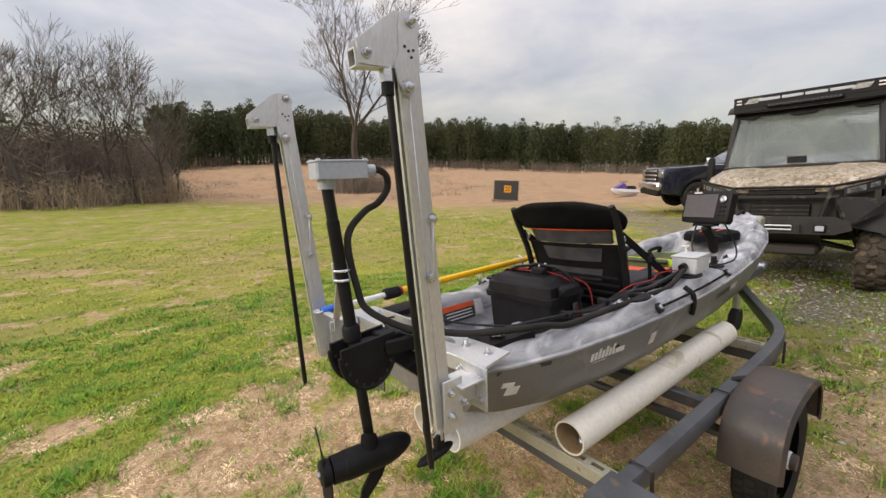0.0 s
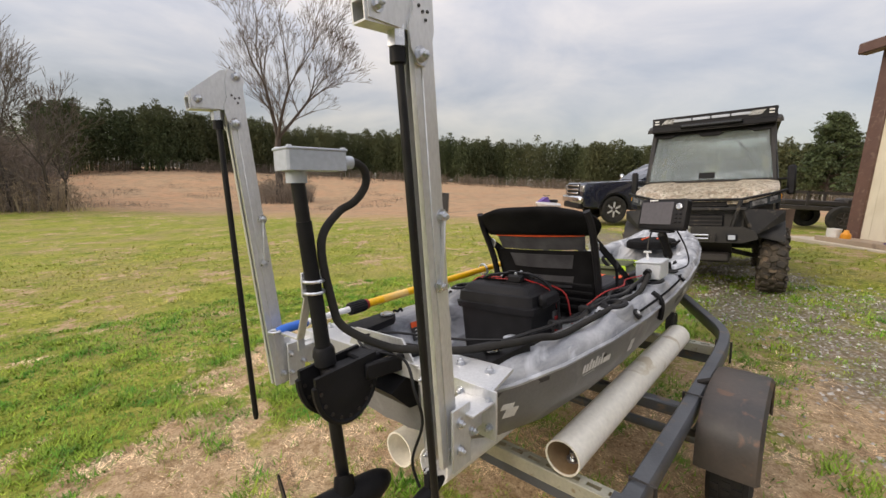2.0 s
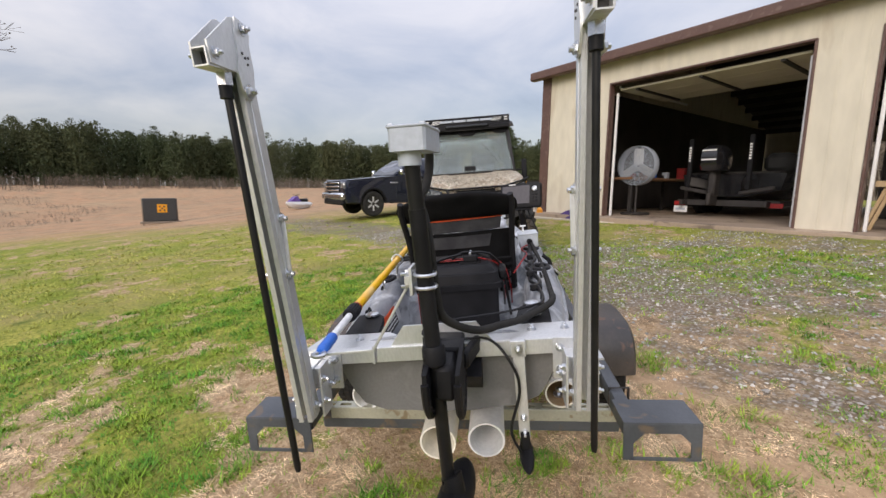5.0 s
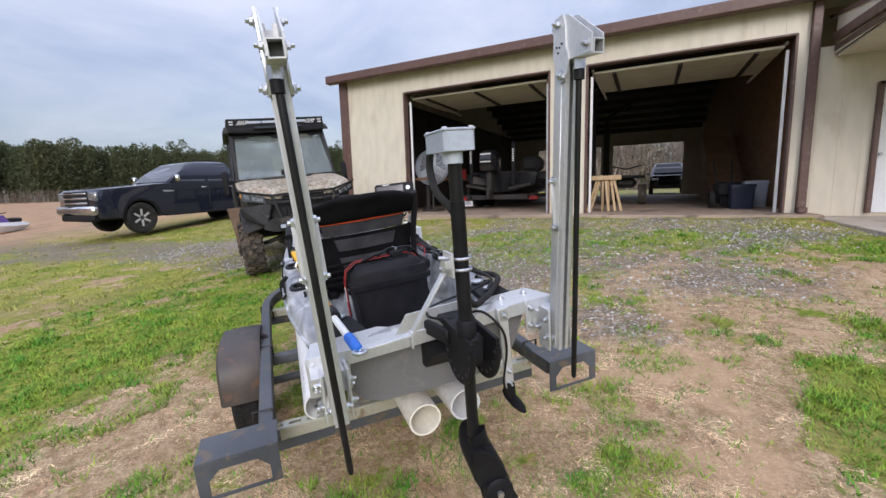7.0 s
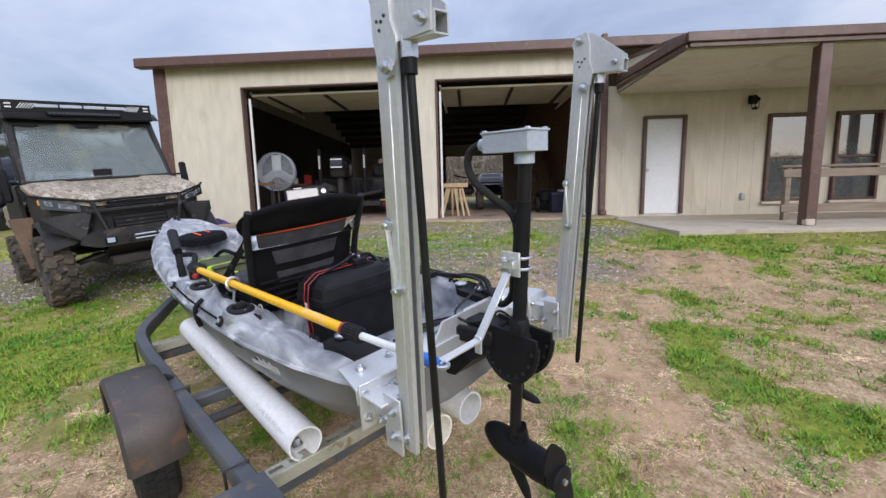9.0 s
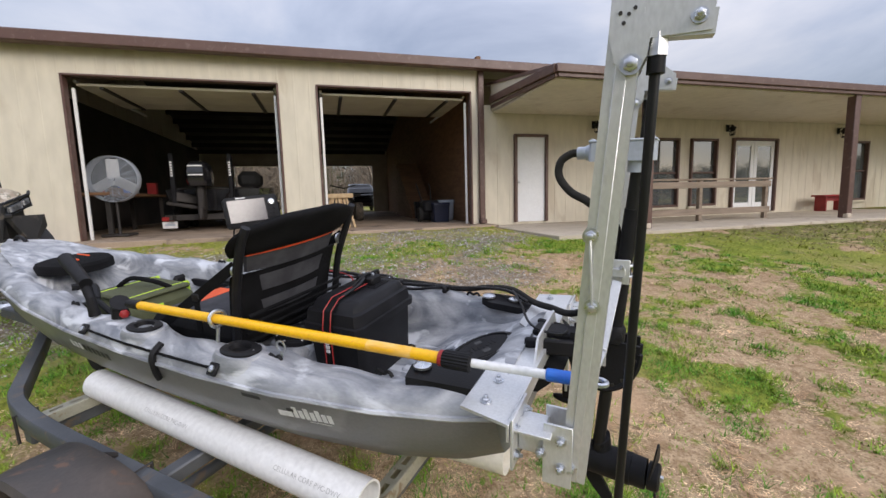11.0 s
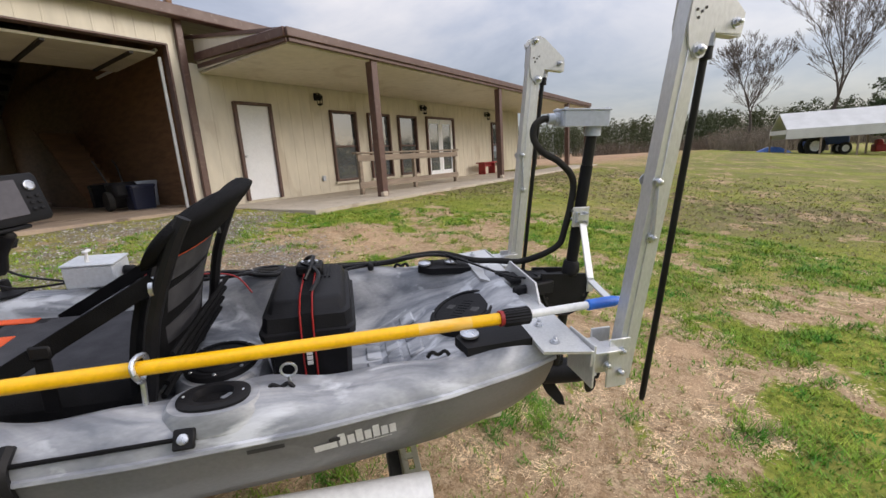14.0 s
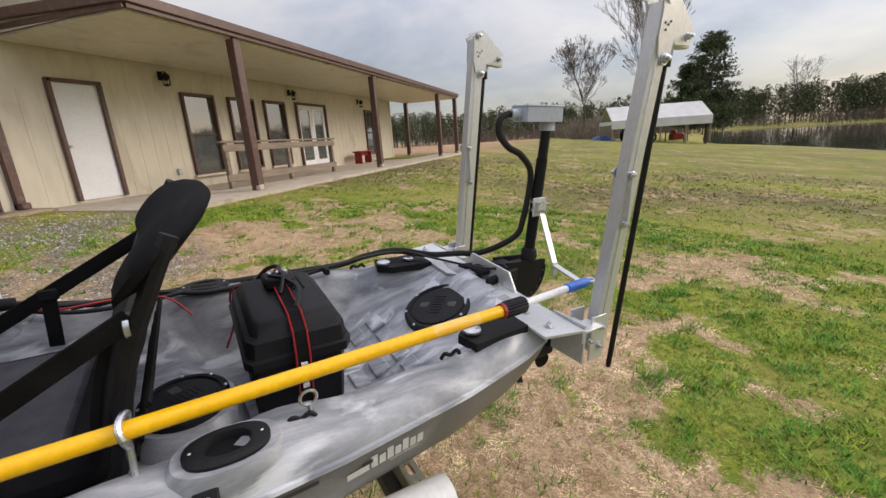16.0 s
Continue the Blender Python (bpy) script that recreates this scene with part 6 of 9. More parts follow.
g.lathe([(0.045, 0), (0.045, 0.006), (0.032, 0.010), (0.014, 0.016), (0.012, 0.05)], (1.765, -0.358, 0.862), 20)
part("base_plate", g, BLACK, ff)
g = Geo()
g.tube(curve_pts([MF @ Vector((0.045, -0.03, -0.02)), (1.80, -0.38, 1.09), (1.84, -0.42, 0.98), (1.78, -0.44, 0.90), (1.62, -0.38, 0.885)], 6), 0.004, 6)
g.tube(curve_pts([MF @ Vector((0.045, 0.03, -0.02)), (1.78, -0.28, 1.08), (1.76, -0.26, 0.97), (1.70, -0.30, 0.90), (1.55, -0.36, 0.89)], 6), 0.004, 6)
part("wires", g, BLACK_ROD, ff)
# ---- control box with a toggle ----
cb = thing("switch_box", "pale grey control box with a toggle switch", "control box", (1.49, -0.352, 0.87), KR @ Matrix.Translation((0.012, 0.0, 0.012)))
g = Geo()
g.box((1.49, -0.352, 0.905), (0.145, 0.105, 0.075), 0.006)
part("box", g, CONTROL, cb)
g = Geo()
g.box((1.49, -0.352, 0.945), (0.150, 0.110, 0.008), 0.003)
part("lid", g, CONTROL, cb)
g = Geo()
g.tube([(1.50, -0.33, 0.949), (1.50, -0.33, 0.958), (1.495, -0.33, 0.985)], [0.008, 0.006, 0.0035], 8)
g.box((1.495, -0.33, 0.984), (0.012, 0.034, 0.008), 0.002)
part("toggle", g, WHITE_PL, cb, "white toggle")
g = Geo()
g.tube([(1.415, -0.355, 0.905), (1.385, -0.357, 0.902)], 0.016, 12)
part("gland", g, BLACK, cb)
# wiring loom along the starboard gunwale
g = Geo()
g.tube(curve_pts([(1.40, -0.35, 0.90), (1.25, -0.345, 0.885), (1.10, -0.35, 0.88), (0.98, -0.30, 0.875), (0.86, -0.315, 0.872), (0.72, -0.33, 0.872), (0.60, -0.30, 0.885)], 6), 0.008, 8)
g.tube(curve_pts([(1.40, -0.36, 0.892), (1.27, -0.32, 0.875), (1.12, -0.30, 0.88), (1.0, -0.325, 0.878), (0.80, -0.295, 0.862), (0.66, -0.31, 0.875), (0.47, -0.31, 0.895), (0.36, -0.295, 0.90), (0.27, -0.23, 0.892)], 6), 0.006, 8)
loom = single("wiring_loom", g, BLACK_ROD, "bundle of black cables along the gunwale", "cable", (1.0, -0.33, 0.87), KR)
g = Geo()
g.tube(curve_pts([(1.385, -0.34, 0.905), (1.30, -0.30, 0.90), (1.20, -0.32, 0.893), (1.08, -0.29, 0.887), (1.02, -0.24, 0.84)], 6), 0.003, 6)
part("red_wire", g, RED, loom, "red wire")
for x, y in ((0.62, -0.305), (0.84, -0.31), (1.18, -0.34)):
    g = Geo()
    g.box((x, y, 0.876), (0.02, 0.045, 0.026), 0.005)
    part("cable_clip", g, BLACK, loom)
# ---- gear in the front well ----
bag = thing("tackle_bag", "olive canvas tackle bag with lime trim", "bag", (2.05, 0.06, 0.70), KR)
g = Geo()
g.box((2.05, 0.06, 0.765), (0.36, 0.30, 0.14), 0.04)
part("body", g, OLIVE, bag)
g = Geo()
g.box((2.05, 0.06, 0.838), (0.33, 0.27, 0.02), 0.009)
part("flap", g, OLIVE, bag)
for x in (1.93, 2.17):
    part("strap", Geo().box((x, 0.06, 0.775), (0.014, 0.308, 0.150), 0.006), LIME, bag, "lime webbing strap")
g = Geo()
g.tube(curve_pts([(1.92, 0.0, 0.842), (1.96, 0.05, 0.885), (2.12, 0.06, 0.885), (2.18, 0.1, 0.842)], 5), 0.011, 8)
part("carry_loop", g, BLACK_SOFT, bag)
g = Geo()
g.box((1.868, 0.10, 0.785), (0.006, 0.05, 0.03), 0.002)
part("lime_badge", g, LIME, bag)
g = Geo()
g.tube([(1.70, 0.25, 0.70), (2.02, 0.255, 0.86)], 0.012, 8)
g.tube(curve_pts([(2.02, 0.255, 0.86), (2.10, 0.22, 0.90), (2.14, 0.28, 0.91)], 4), 0.016, 8)
single("folded_paddle", g, BLACK, "short black paddle shaft tucked by the seat", "paddle", (1.85, 0.25, 0.70), KR)
g = Geo()
g.bar((1.55, -0.16, 0.835), (1.86, -0.18, 0.835), 0.035, 0.02, 0.004)
fly = single("orange_tool", g, BLACK, "black tool with an orange band lying in the well", "tool", (1.7, -0.17, 0.82), KR)
g = Geo()
g.bar((1.58, -0.162, 0.846), (1.70, -0.17, 0.846), 0.030, 0.006, 0.002)
part("band", g, ORANGE, fly, "orange band")
ro = thing("rod_mount", "black rod-holder mount on the port gunwale", "rod mount", (1.80, 0.36, 0.86), KR)
g = Geo()
g.tube([(1.80, 0.36, 0.86), (1.80, 0.36, 0.93), (1.86, 0.345, 0.99)], [0.02, 0.016, 0.018], 10)
part("stem", g, BLACK, ro)
g = Geo()
g.tube([(1.82, 0.355, 0.985), (2.02, 0.32, 1.06)], [0.022, 0.026], 12)
part("tube", g, BLACK, ro)
g = Geo()
g.tube([(1.68, 0.33, 0.86), (1.68, 0.33, 0.90), (1.66, 0.33, 0.92)], [0.03, 0.026, 0.034], 12)
part("reel_knob", g, BLACK, ro)
g = Geo()
g.ball((1.62, 0.345, 0.885), 0.016, 10)
part("red_ball", g, RED, ro, "small red knob")

# ---- the boat trailer ----
trailer = thing("boat_trailer", "dark painted boat trailer with round-cornered rails and pvc bunks", "trailer", (1.3, 0, 0), K)
for s_ in (1, -1):
    g = Geo()
    pts = [(0.40, s_ * 0.565, 0.470), (1.10, s_ * 0.575, 0.468), (1.75, s_ * 0.580, 0.475), (1.98, s_ * 0.575, 0.492), (2.12, s_ * 0.545, 0.497), (2.26, s_ * 0.480, 0.500), (2.75, s_ * 0.235, 0.500), (3.10, s_ * 0.070, 0.500)]
    P = curve_pts(pts, 6)
    rr = []
    for k, p in enumerate(P):
        d = (P[min(k + 1, len(P) - 1)] - P[max(k - 1, 0)]).normalized()
        n_ = Vector((-d.y, d.x, 0)).normalized()
        rr.append([p + n_ * a * 0.026 + Vector((0, 0, b * 0.034)) for a, b in ((-1, -0.8), (-0.8, -1), (0.8, -1), (1, -0.8), (1, 0.8), (0.8, 1), (-0.8, 1), (-1, 0.8))])
    g.rings(rr)
    part("side_rail", g, FRAME, trailer)
    # rear step: a bent plate with a cut-out drop face
    g = Geo()
    g.slab([(0.36, s_ * 0.530), (0.50, s_ * 0.530), (0.50, s_ * 0.768), (0.36, s_ * 0.768)][::s_], 0.006, Matrix.Translation((0, 0, 0.506)))
    m_ = Matrix.Translation((0.362, 0, 0.44)) @ Matrix.Rotation(radians(90), 4, "Y") @ Matrix.Rotation(radians(90), 4, "Z")
    for a, b in (((-0.12, -0.088), (0.065, -0.065)), ((0.088, 0.12), (0.065, -0.065))):
        g.box((0.362, s_ * 0.650 + sum(a) / 2, 0.440), (0.006, a[1] - a[0], 0.13), 0.001)
    g.box((0.362, s_ * 0.650, 0.488), (0.006, 0.18, 0.034), 0.001)
    g.box((0.362, s_ * 0.650, 0.380), (0.006, 0.20, 0.012), 0.001)
    g.box((0.43, s_ * 0.765, 0.475), (0.14, 0.006, 0.06), 0.001)
    for a in (-1, 1):
        g.slab([(0, 0), (0.035, 0), (0, 0.035)], 0.006, Matrix.Translation((0.362, s_ * 0.650 + a * 0.089, 0.472)) @ Matrix.Rotation(radians(90), 4, "Z") @ Matrix.Rotation(radians(90), 4, "X") @ Matrix.Diagonal((-a, -1, 1, 1)))
    part("rear_step", g, FRAME, trailer, "dark bent-plate rear step with a cut-out")
    # clamps that hold the cross members
    for x in (0.58, 1.22, 1.95):
        g = Geo()
        g.tube([(x, s_ * 0.546, 0.40), (x, s_ * 0.546, 0.51), (x, s_ * 0.612, 0.51), (x, s_ * 0.612, 0.40)], 0.006, 6)
        part("u_clamp", g, STEEL_DARK, trailer)
for x, z, y0, y1 in ((0.565, 0.418, -0.56, 0.53), (1.95, 0.452, -0.54, 0.54)):
    g = Geo()
    g.box((x - 0.024, (y0 + y1) / 2, z), (0.004, y1 - y0, 0.045), 0.001)
    g.box((x + 0.024, (y0 + y1) / 2, z), (0.004, y1 - y0, 0.045), 0.001)
    yy = y0
    while yy < y1 - 0.01:
        near = abs(yy + 0.05 - 0.0) < 0.28
        w = 0.022
        g.box((x, yy + w / 2, z + 0.022), (0.046, w, 0.004), 0)
        for dx in (-0.016, 0.016):
            g.box((x + dx, yy + w + 0.022, z + 0.022), (0.014, 0.046, 0.004), 0)
        yy += 0.066
    part("slotted_channel", g, GALV, trailer, "pale slotted strut channel")
    g = Geo()
    g.box((x + 0.03, 0, z - 0.055), (0.06, 1.16, 0.055), 0.006)
    part("cross_beam", g, FRAME, trailer)
g = Geo()
g.box((1.22, 0, 0.43), (0.05, 1.14, 0.05), 0.006)
part("cross_beam", g, FRAME, trailer)
g = Geo()
g.tube([(1.37, -0.70, 0.245), (1.37, 0.66, 0.245)], 0.022, 12)
part("axle", g, FRAME, trailer)
for s_ in (1, -1):
    g = Geo()
    g.tube(curve_pts([(1.07, s_ * 0.585, 0.44), (1.23, s_ * 0.585, 0.345), (1.37, s_ * 0.585, 0.315), (1.51, s_ * 0.585, 0.345), (1.67, s_ * 0.585, 0.44)], 4), 0.016, 6)
    part("leaf_spring", g, STEEL_DARK, trailer)
    # fender: a rolled strip over the wheel
    yo = 0.045 if s_ > 0 else 0.03
    g, rr = Geo(), []
    prof = curve_pts([(1.655, 0, 0.32), (1.64, 0, 0.42), (1.59, 0, 0.500), (1.49, 0, 0.532), (1.36, 0, 0.538), (1.24, 0, 0.53), (1.145, 0, 0.497), (1.095, 0, 0.42), (1.082, 0, 0.305)], 3)
    for k, p in enumerate(prof):
        d = (prof[min(k + 1, len(prof) - 1)] - prof[max(k - 1, 0)]).normalized()
        n_ = Vector((-d.z, 0, d.x)) * -1
        ring = [Vector((p.x, s_ * (y - yo), p.z)) + n_ * dr for y, dr in ((0.645, 0.0), (0.66, 0.006), (0.745, 0.009), (0.830, 0.004), (0.842, -0.012), (0.836, -0.014), (0.826, 0.0), (0.745, 0.005), (0.66, 0.002), (0.645, -0.004))]
        rr.append(ring)
    g.rings(rr)
    fen = part("fender", g, FENDER, trailer, "dented black fender with rust")
    for y in (0.70, 0.79):
        g = Geo()
        g.ball((1.086, s_ * (y - yo), 0.36), 0.010, 8, (0.6, 1, 1))
        part("fender_bolt", g, ZINC, fen)
    g = Geo()
    g.tube([(1.37, s_ * 0.57, 0.50), (1.37, s_ * (0.66 - yo), 0.530)], 0.014, 6)
    part("fender_bracket", g, STEEL_DARK, trailer)
    # wheel
    g = Geo()
    c_ = (1.37, s_ * (0.745 - yo), 0.245)
    g.lathe([(0.155, -0.055), (0.195, -0.066), (0.225, -0.066), (0.239, -0.052), (0.243, 0), (0.239, 0.052), (0.225, 0.066), (0.195, 0.066), (0.155, 0.055)], c_, 36, "y", cap=False)
    wheel = part("wheel", g, RUBBER, trailer, "black trailer tyre on a white rim")
    g = Geo()
    for i in range(44):
        a = 2 * math.pi * i / 44
        for yy in (-0.035, 0, 0.035):
            m_ = Matrix.Translation(c_) @ Matrix.Rotation(a + (0.07 if yy else 0), 4, "Y")
            g.box((0, yy, 0.243), (0.022, 0.026, 0.008), 0, m_)
    part("tread", g, RUBBER, wheel)
    g = Geo()
    g.lathe([(0.158, -0.050), (0.162, -0.046), (0.14, -0.03), (0.135, 0.012), (0.05, 0.022), (0.035, 0.03), (0.035, 0.062), (0.01, 0.068)], (c_[0], c_[1], c_[2]), 28, "y") if s_ > 0 else g.lathe([(0.158, 0.050), (0.162, 0.046), (0.14, 0.03), (0.135, -0.012), (0.05, -0.022), (0.035, -0.03), (0.035, -0.062), (0.01, -0.068)], (c_[0], c_[1], c_[2]), 28, "y")
    part("rim", g, WHITE_PL, wheel, "white steel rim")
    g = Geo()
    g.tube([(1.37, s_ * (0.80 - yo), 0.245), (1.37, s_ * (0.828 - yo), 0.245)], [0.034, 0.030], 12)
    part("hub_cap", g, FENDER, wheel, "rusty hub cap")
# tongue, coupler, winch stand and jack
g = Geo()
g.box((3.15, 0, 0.455), (1.55, 0.075, 0.075), 0.01)
part("tongue", g, FRAME, trailer)
g = Geo()
g.box((3.95, 0, 0.475), (0.16, 0.085, 0.07), 0.02)
part("coupler", g, ZINC, trailer)
g = Geo()
g.box((3.65, 0, 0.67), (0.07, 0.07, 0.40), 0.008)
g.bar((3.65, 0, 0.82), (3.59, 0, 0.90), 0.06, 0.05, 0.006)
part("winch_post", g, FRAME, trailer)
g = Geo()
g.box((3.68, 0, 0.90), (0.13, 0.11, 0.10), 0.02)
part("winch", g, GALV, trailer)
g = Geo()
g.tube([(3.68, 0.06, 0.90), (3.68, 0.12, 0.90), (3.70, 0.125, 0.80), (3.70, 0.17, 0.80)], 0.009, 8)
part("winch_handle", g, STEEL_DARK, trailer)
g = Geo()
g.bar((3.63, 0.02, 0.895), (3.50, 0.012, 0.86), 0.05, 0.005, 0.001)
part("winch_strap", g, RED, trailer, "faded red winch strap")
g = Geo()
g.tube([(3.575, -0.045, 0.875), (3.575, 0.045, 0.875)], 0.035, 12)
part("bow_roller", g, RUBBER, trailer)
g = Geo()
g.tube([(3.02, -0.10, 0.62), (3.02, -0.10, 0.30)], 0.026, 12)
g.tube([(3.02, -0.10, 0.62), (3.02, -0.10, 0.78)], 0.030, 12)
part("jack_tube", g, GALV, trailer)
g = Geo()
g.lathe([(0.02, -0.02), (0.082, -0.026), (0.092, -0.015), (0.092, 0.015), (0.082, 0.026), (0.02, 0.02)], (3.02, -0.10, 0.235), 20, "y")
part("jack_wheel", g, RUBBER, trailer)
g = Geo()
g.tube([(3.02, -0.10, 0.78), (3.02, -0.10, 0.80), (3.08, -0.14, 0.80), (3.08, -0.14, 0.84)], 0.009, 8)
part("jack_crank", g, STEEL_DARK, trailer)
# pvc bunks
for a, b, m_, nm in (((0.536, -0.362, 0.508), (1.845, -0.386, 0.528), PVC, "yellowed pvc bunk pipe"), ((0.543, 0.380, 0.490), (1.92, 0.356, 0.520), PVC_WHITE, "white pvc bunk pipe with faded print"), ((0.252, 0.060, 0.499), (1.75, 0.06, 0.492), PVC, "yellowed pvc keel pipe"), ((0.252, -0.092, 0.511), (1.75, -0.10, 0.492), PVC_WHITE, "white pvc keel pipe")):
    g = Geo()
    g.pipe(a, b, 0.0570, 0.0515)
    bk = part("bunk_pipe", g, m_, trailer, nm)
    d = (Vector(b) - Vector(a)).normalized()
    g = Geo()
    g.pipe(Vector(a) + d * 0.004, Vector(a) + d * 0.5, 0.0516, 0.0512)
    part("inner_wall", g, PVC_DIRT if m_ is PVC and a[0] > 0.5 else m_, bk, "dirt-stained inside")
    g = Geo()
    q = Vector(a) + d * 0.075 + Vector((0, 0, -0.048))
    if a[0] > 0.4:
        g.tube([q, q + Vector((0, 0, 0.03))], 0.011, 6)
        g.tube([q, q + Vector((0, 0, 0.008))], 0.020, 12)
        part("mount_bolt", g, ZINC, bk)
# faded print along the white pipe
A, B = Vector((0.543, 0.380, 0.490)), Vector((1.92, 0.356, 0.520))
d = (B - A).normalized()
out = Vector((0, math.cos(0.50), math.sin(0.50)))
up_ = out.cross(-d).normalized()
PRINT = mat("faded_print", (0.36, 0.36, 0.35), (0.62, 0.62, 0.60), 0.5, 0, 40, 200, 0.0)
for start in (0.30, 0.95):
    cu = bpy.data.curves.new("print", "FONT")
    cu.body, cu.size, cu.space_character = "CELLULAR CORE PVC-DWV", 0.019, 1.05
    tob = bpy.data.objects.new("print", cu)
    g = Geo()
    me_t = tob.to_mesh()
    org = A + d * start + out * 0.0577
    g.add([org - d * v.co.x + up_ * v.co.y - out * (max(0.0, 0.0573 - math.sqrt(max(0.0, 0.0573 ** 2 - v.co.y ** 2)))) for v in me_t.vertices], [tuple(p.vertices) for p in me_t.polygons])
    tob.to_mesh_clear()
    bpy.data.objects.remove(tob)
    part("pipe_print", g, PRINT, trailer, "faded grey printed letters")

# ---- off-road utility vehicle ----
CAMO = bpy.data.materials.new("camouflage_plastic")
CAMO.use_nodes = True
nt = CAMO.node_tree
bs = nt.nodes["Principled BSDF"]
co, mp = nt.nodes.new("ShaderNodeTexCoord"), nt.nodes.new("ShaderNodeMapping")
mp.inputs["Scale"].default_value = (1.0, 2.2, 2.2)
nt.links.new(co.outputs["Object"], mp.inputs[0])
last = None
for i, (sc, th, colr) in enumerate(((5, 0.0, (0.40, 0.33, 0.24)), (6, 0.50, (0.27, 0.20, 0.13)), (9, 0.55, (0.52, 0.46, 0.36)), (13, 0.58, (0.12, 0.095, 0.06)), (22, 0.60, (0.20, 0.19, 0.11)))):
    if last is None:
        rgb = nt.nodes.new("ShaderNodeRGB")
        rgb.outputs[0].default_value = (*colr, 1)
        last = rgb.outputs[0]
        continue
    no = nt.nodes.new("ShaderNodeTexNoise")
    no.inputs["Scale"].default_value, no.inputs["Detail"].default_value, no.inputs["Distortion"].default_value = sc, 3, 0.8
    nt.links.new(mp.outputs[0], no.inputs["Vector"])
    mr, mx = nt.nodes.new("ShaderNodeMapRange"), nt.nodes.new("ShaderNodeMix")
    mr.inputs["From Min"].default_value, mr.inputs["From Max"].default_value = th, th + 0.03
    mx.data_type = "RGBA"
    nt.links.new(no.outputs["Fac"], mr.inputs["Value"])
    nt.links.new(mr.outputs[0], mx.inputs["Factor"])
    nt.links.new(last, mx.inputs["A"])
    mx.inputs["B"].default_value = (*colr, 1)
    last = mx.outputs["Result"]
nt.links.new(last, bs.inputs["Base Color"])
bs.inputs["Roughness"].default_value = 0.42
UTV_DARK = mat("dusty_black_plastic", (0.014, 0.014, 0.014), (0.030, 0.028, 0.026), 0.55, 0, 5, 90, 0.15, c3=(0.075, 0.063, 0.05), spot=0.05, spec=0.3)
MUD = mat("muddy_rubber", (0.030, 0.027, 0.024), (0.10, 0.08, 0.058), 0.9, 0, 7, 60, 0.3, c3=(0.16, 0.12, 0.085), spot=0.1)
MUDFLAP = mat("mud_brown_flap", (0.16, 0.10, 0.065), (0.11, 0.07, 0.045), 0.8, 0, 5, 60, 0.2)
LAMP_CLEAR = mat("headlamp_lens", (0.34, 0.35, 0.36), (0.10, 0.10, 0.105), 0.10, 0.4, 20, 90, 0.0)
AMBER = mat("amber_lens", (0.75, 0.35, 0.02), (0.7, 0.28, 0.02), 0.2, 0, 20, 90, 0.0)
CHROME = mat("chrome", (0.75, 0.76, 0.78), (0.65, 0.66, 0.68), 0.12, 1.0, 9, 90, 0.0, rvar=0.05)
ALLOY = mat("grey_alloy", (0.52, 0.52, 0.53), (0.44, 0.44, 0.45), 0.35, 0.25, 9, 90, 0.0)
CAR_GLASS = mat("dark_car_glass", (0.025, 0.03, 0.033), (0.035, 0.04, 0.045), 0.05, 0, 1, 20, 0.0, rvar=0.02, spec=1.0)
# pale blotches put cloudy sky reflections into the colour of the glass
WIND_GLASS = mat("windshield_painted_reflections", (0.40, 0.475, 0.46), (0.56, 0.64, 0.615), 0.06, 0, 1.3, 30, 0.0, rvar=0.05, spec=0.25, distort=0.8)
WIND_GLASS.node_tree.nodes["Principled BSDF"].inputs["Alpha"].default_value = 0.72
NAVY = mat("dark_blue_car_paint", (0.010, 0.014, 0.030), (0.014, 0.018, 0.036), 0.22, 0.3, 2, 60, 0.0, rvar=0.05, coat=0.8)
_wb = WIND_GLASS.node_tree.nodes["Principled BSDF"]
_wb.inputs["Transmission Weight"].default_value = 0.78
INTERIOR = mat("dark_interior", (0.02, 0.02, 0.02), (0.03, 0.03, 0.03), 0.8)


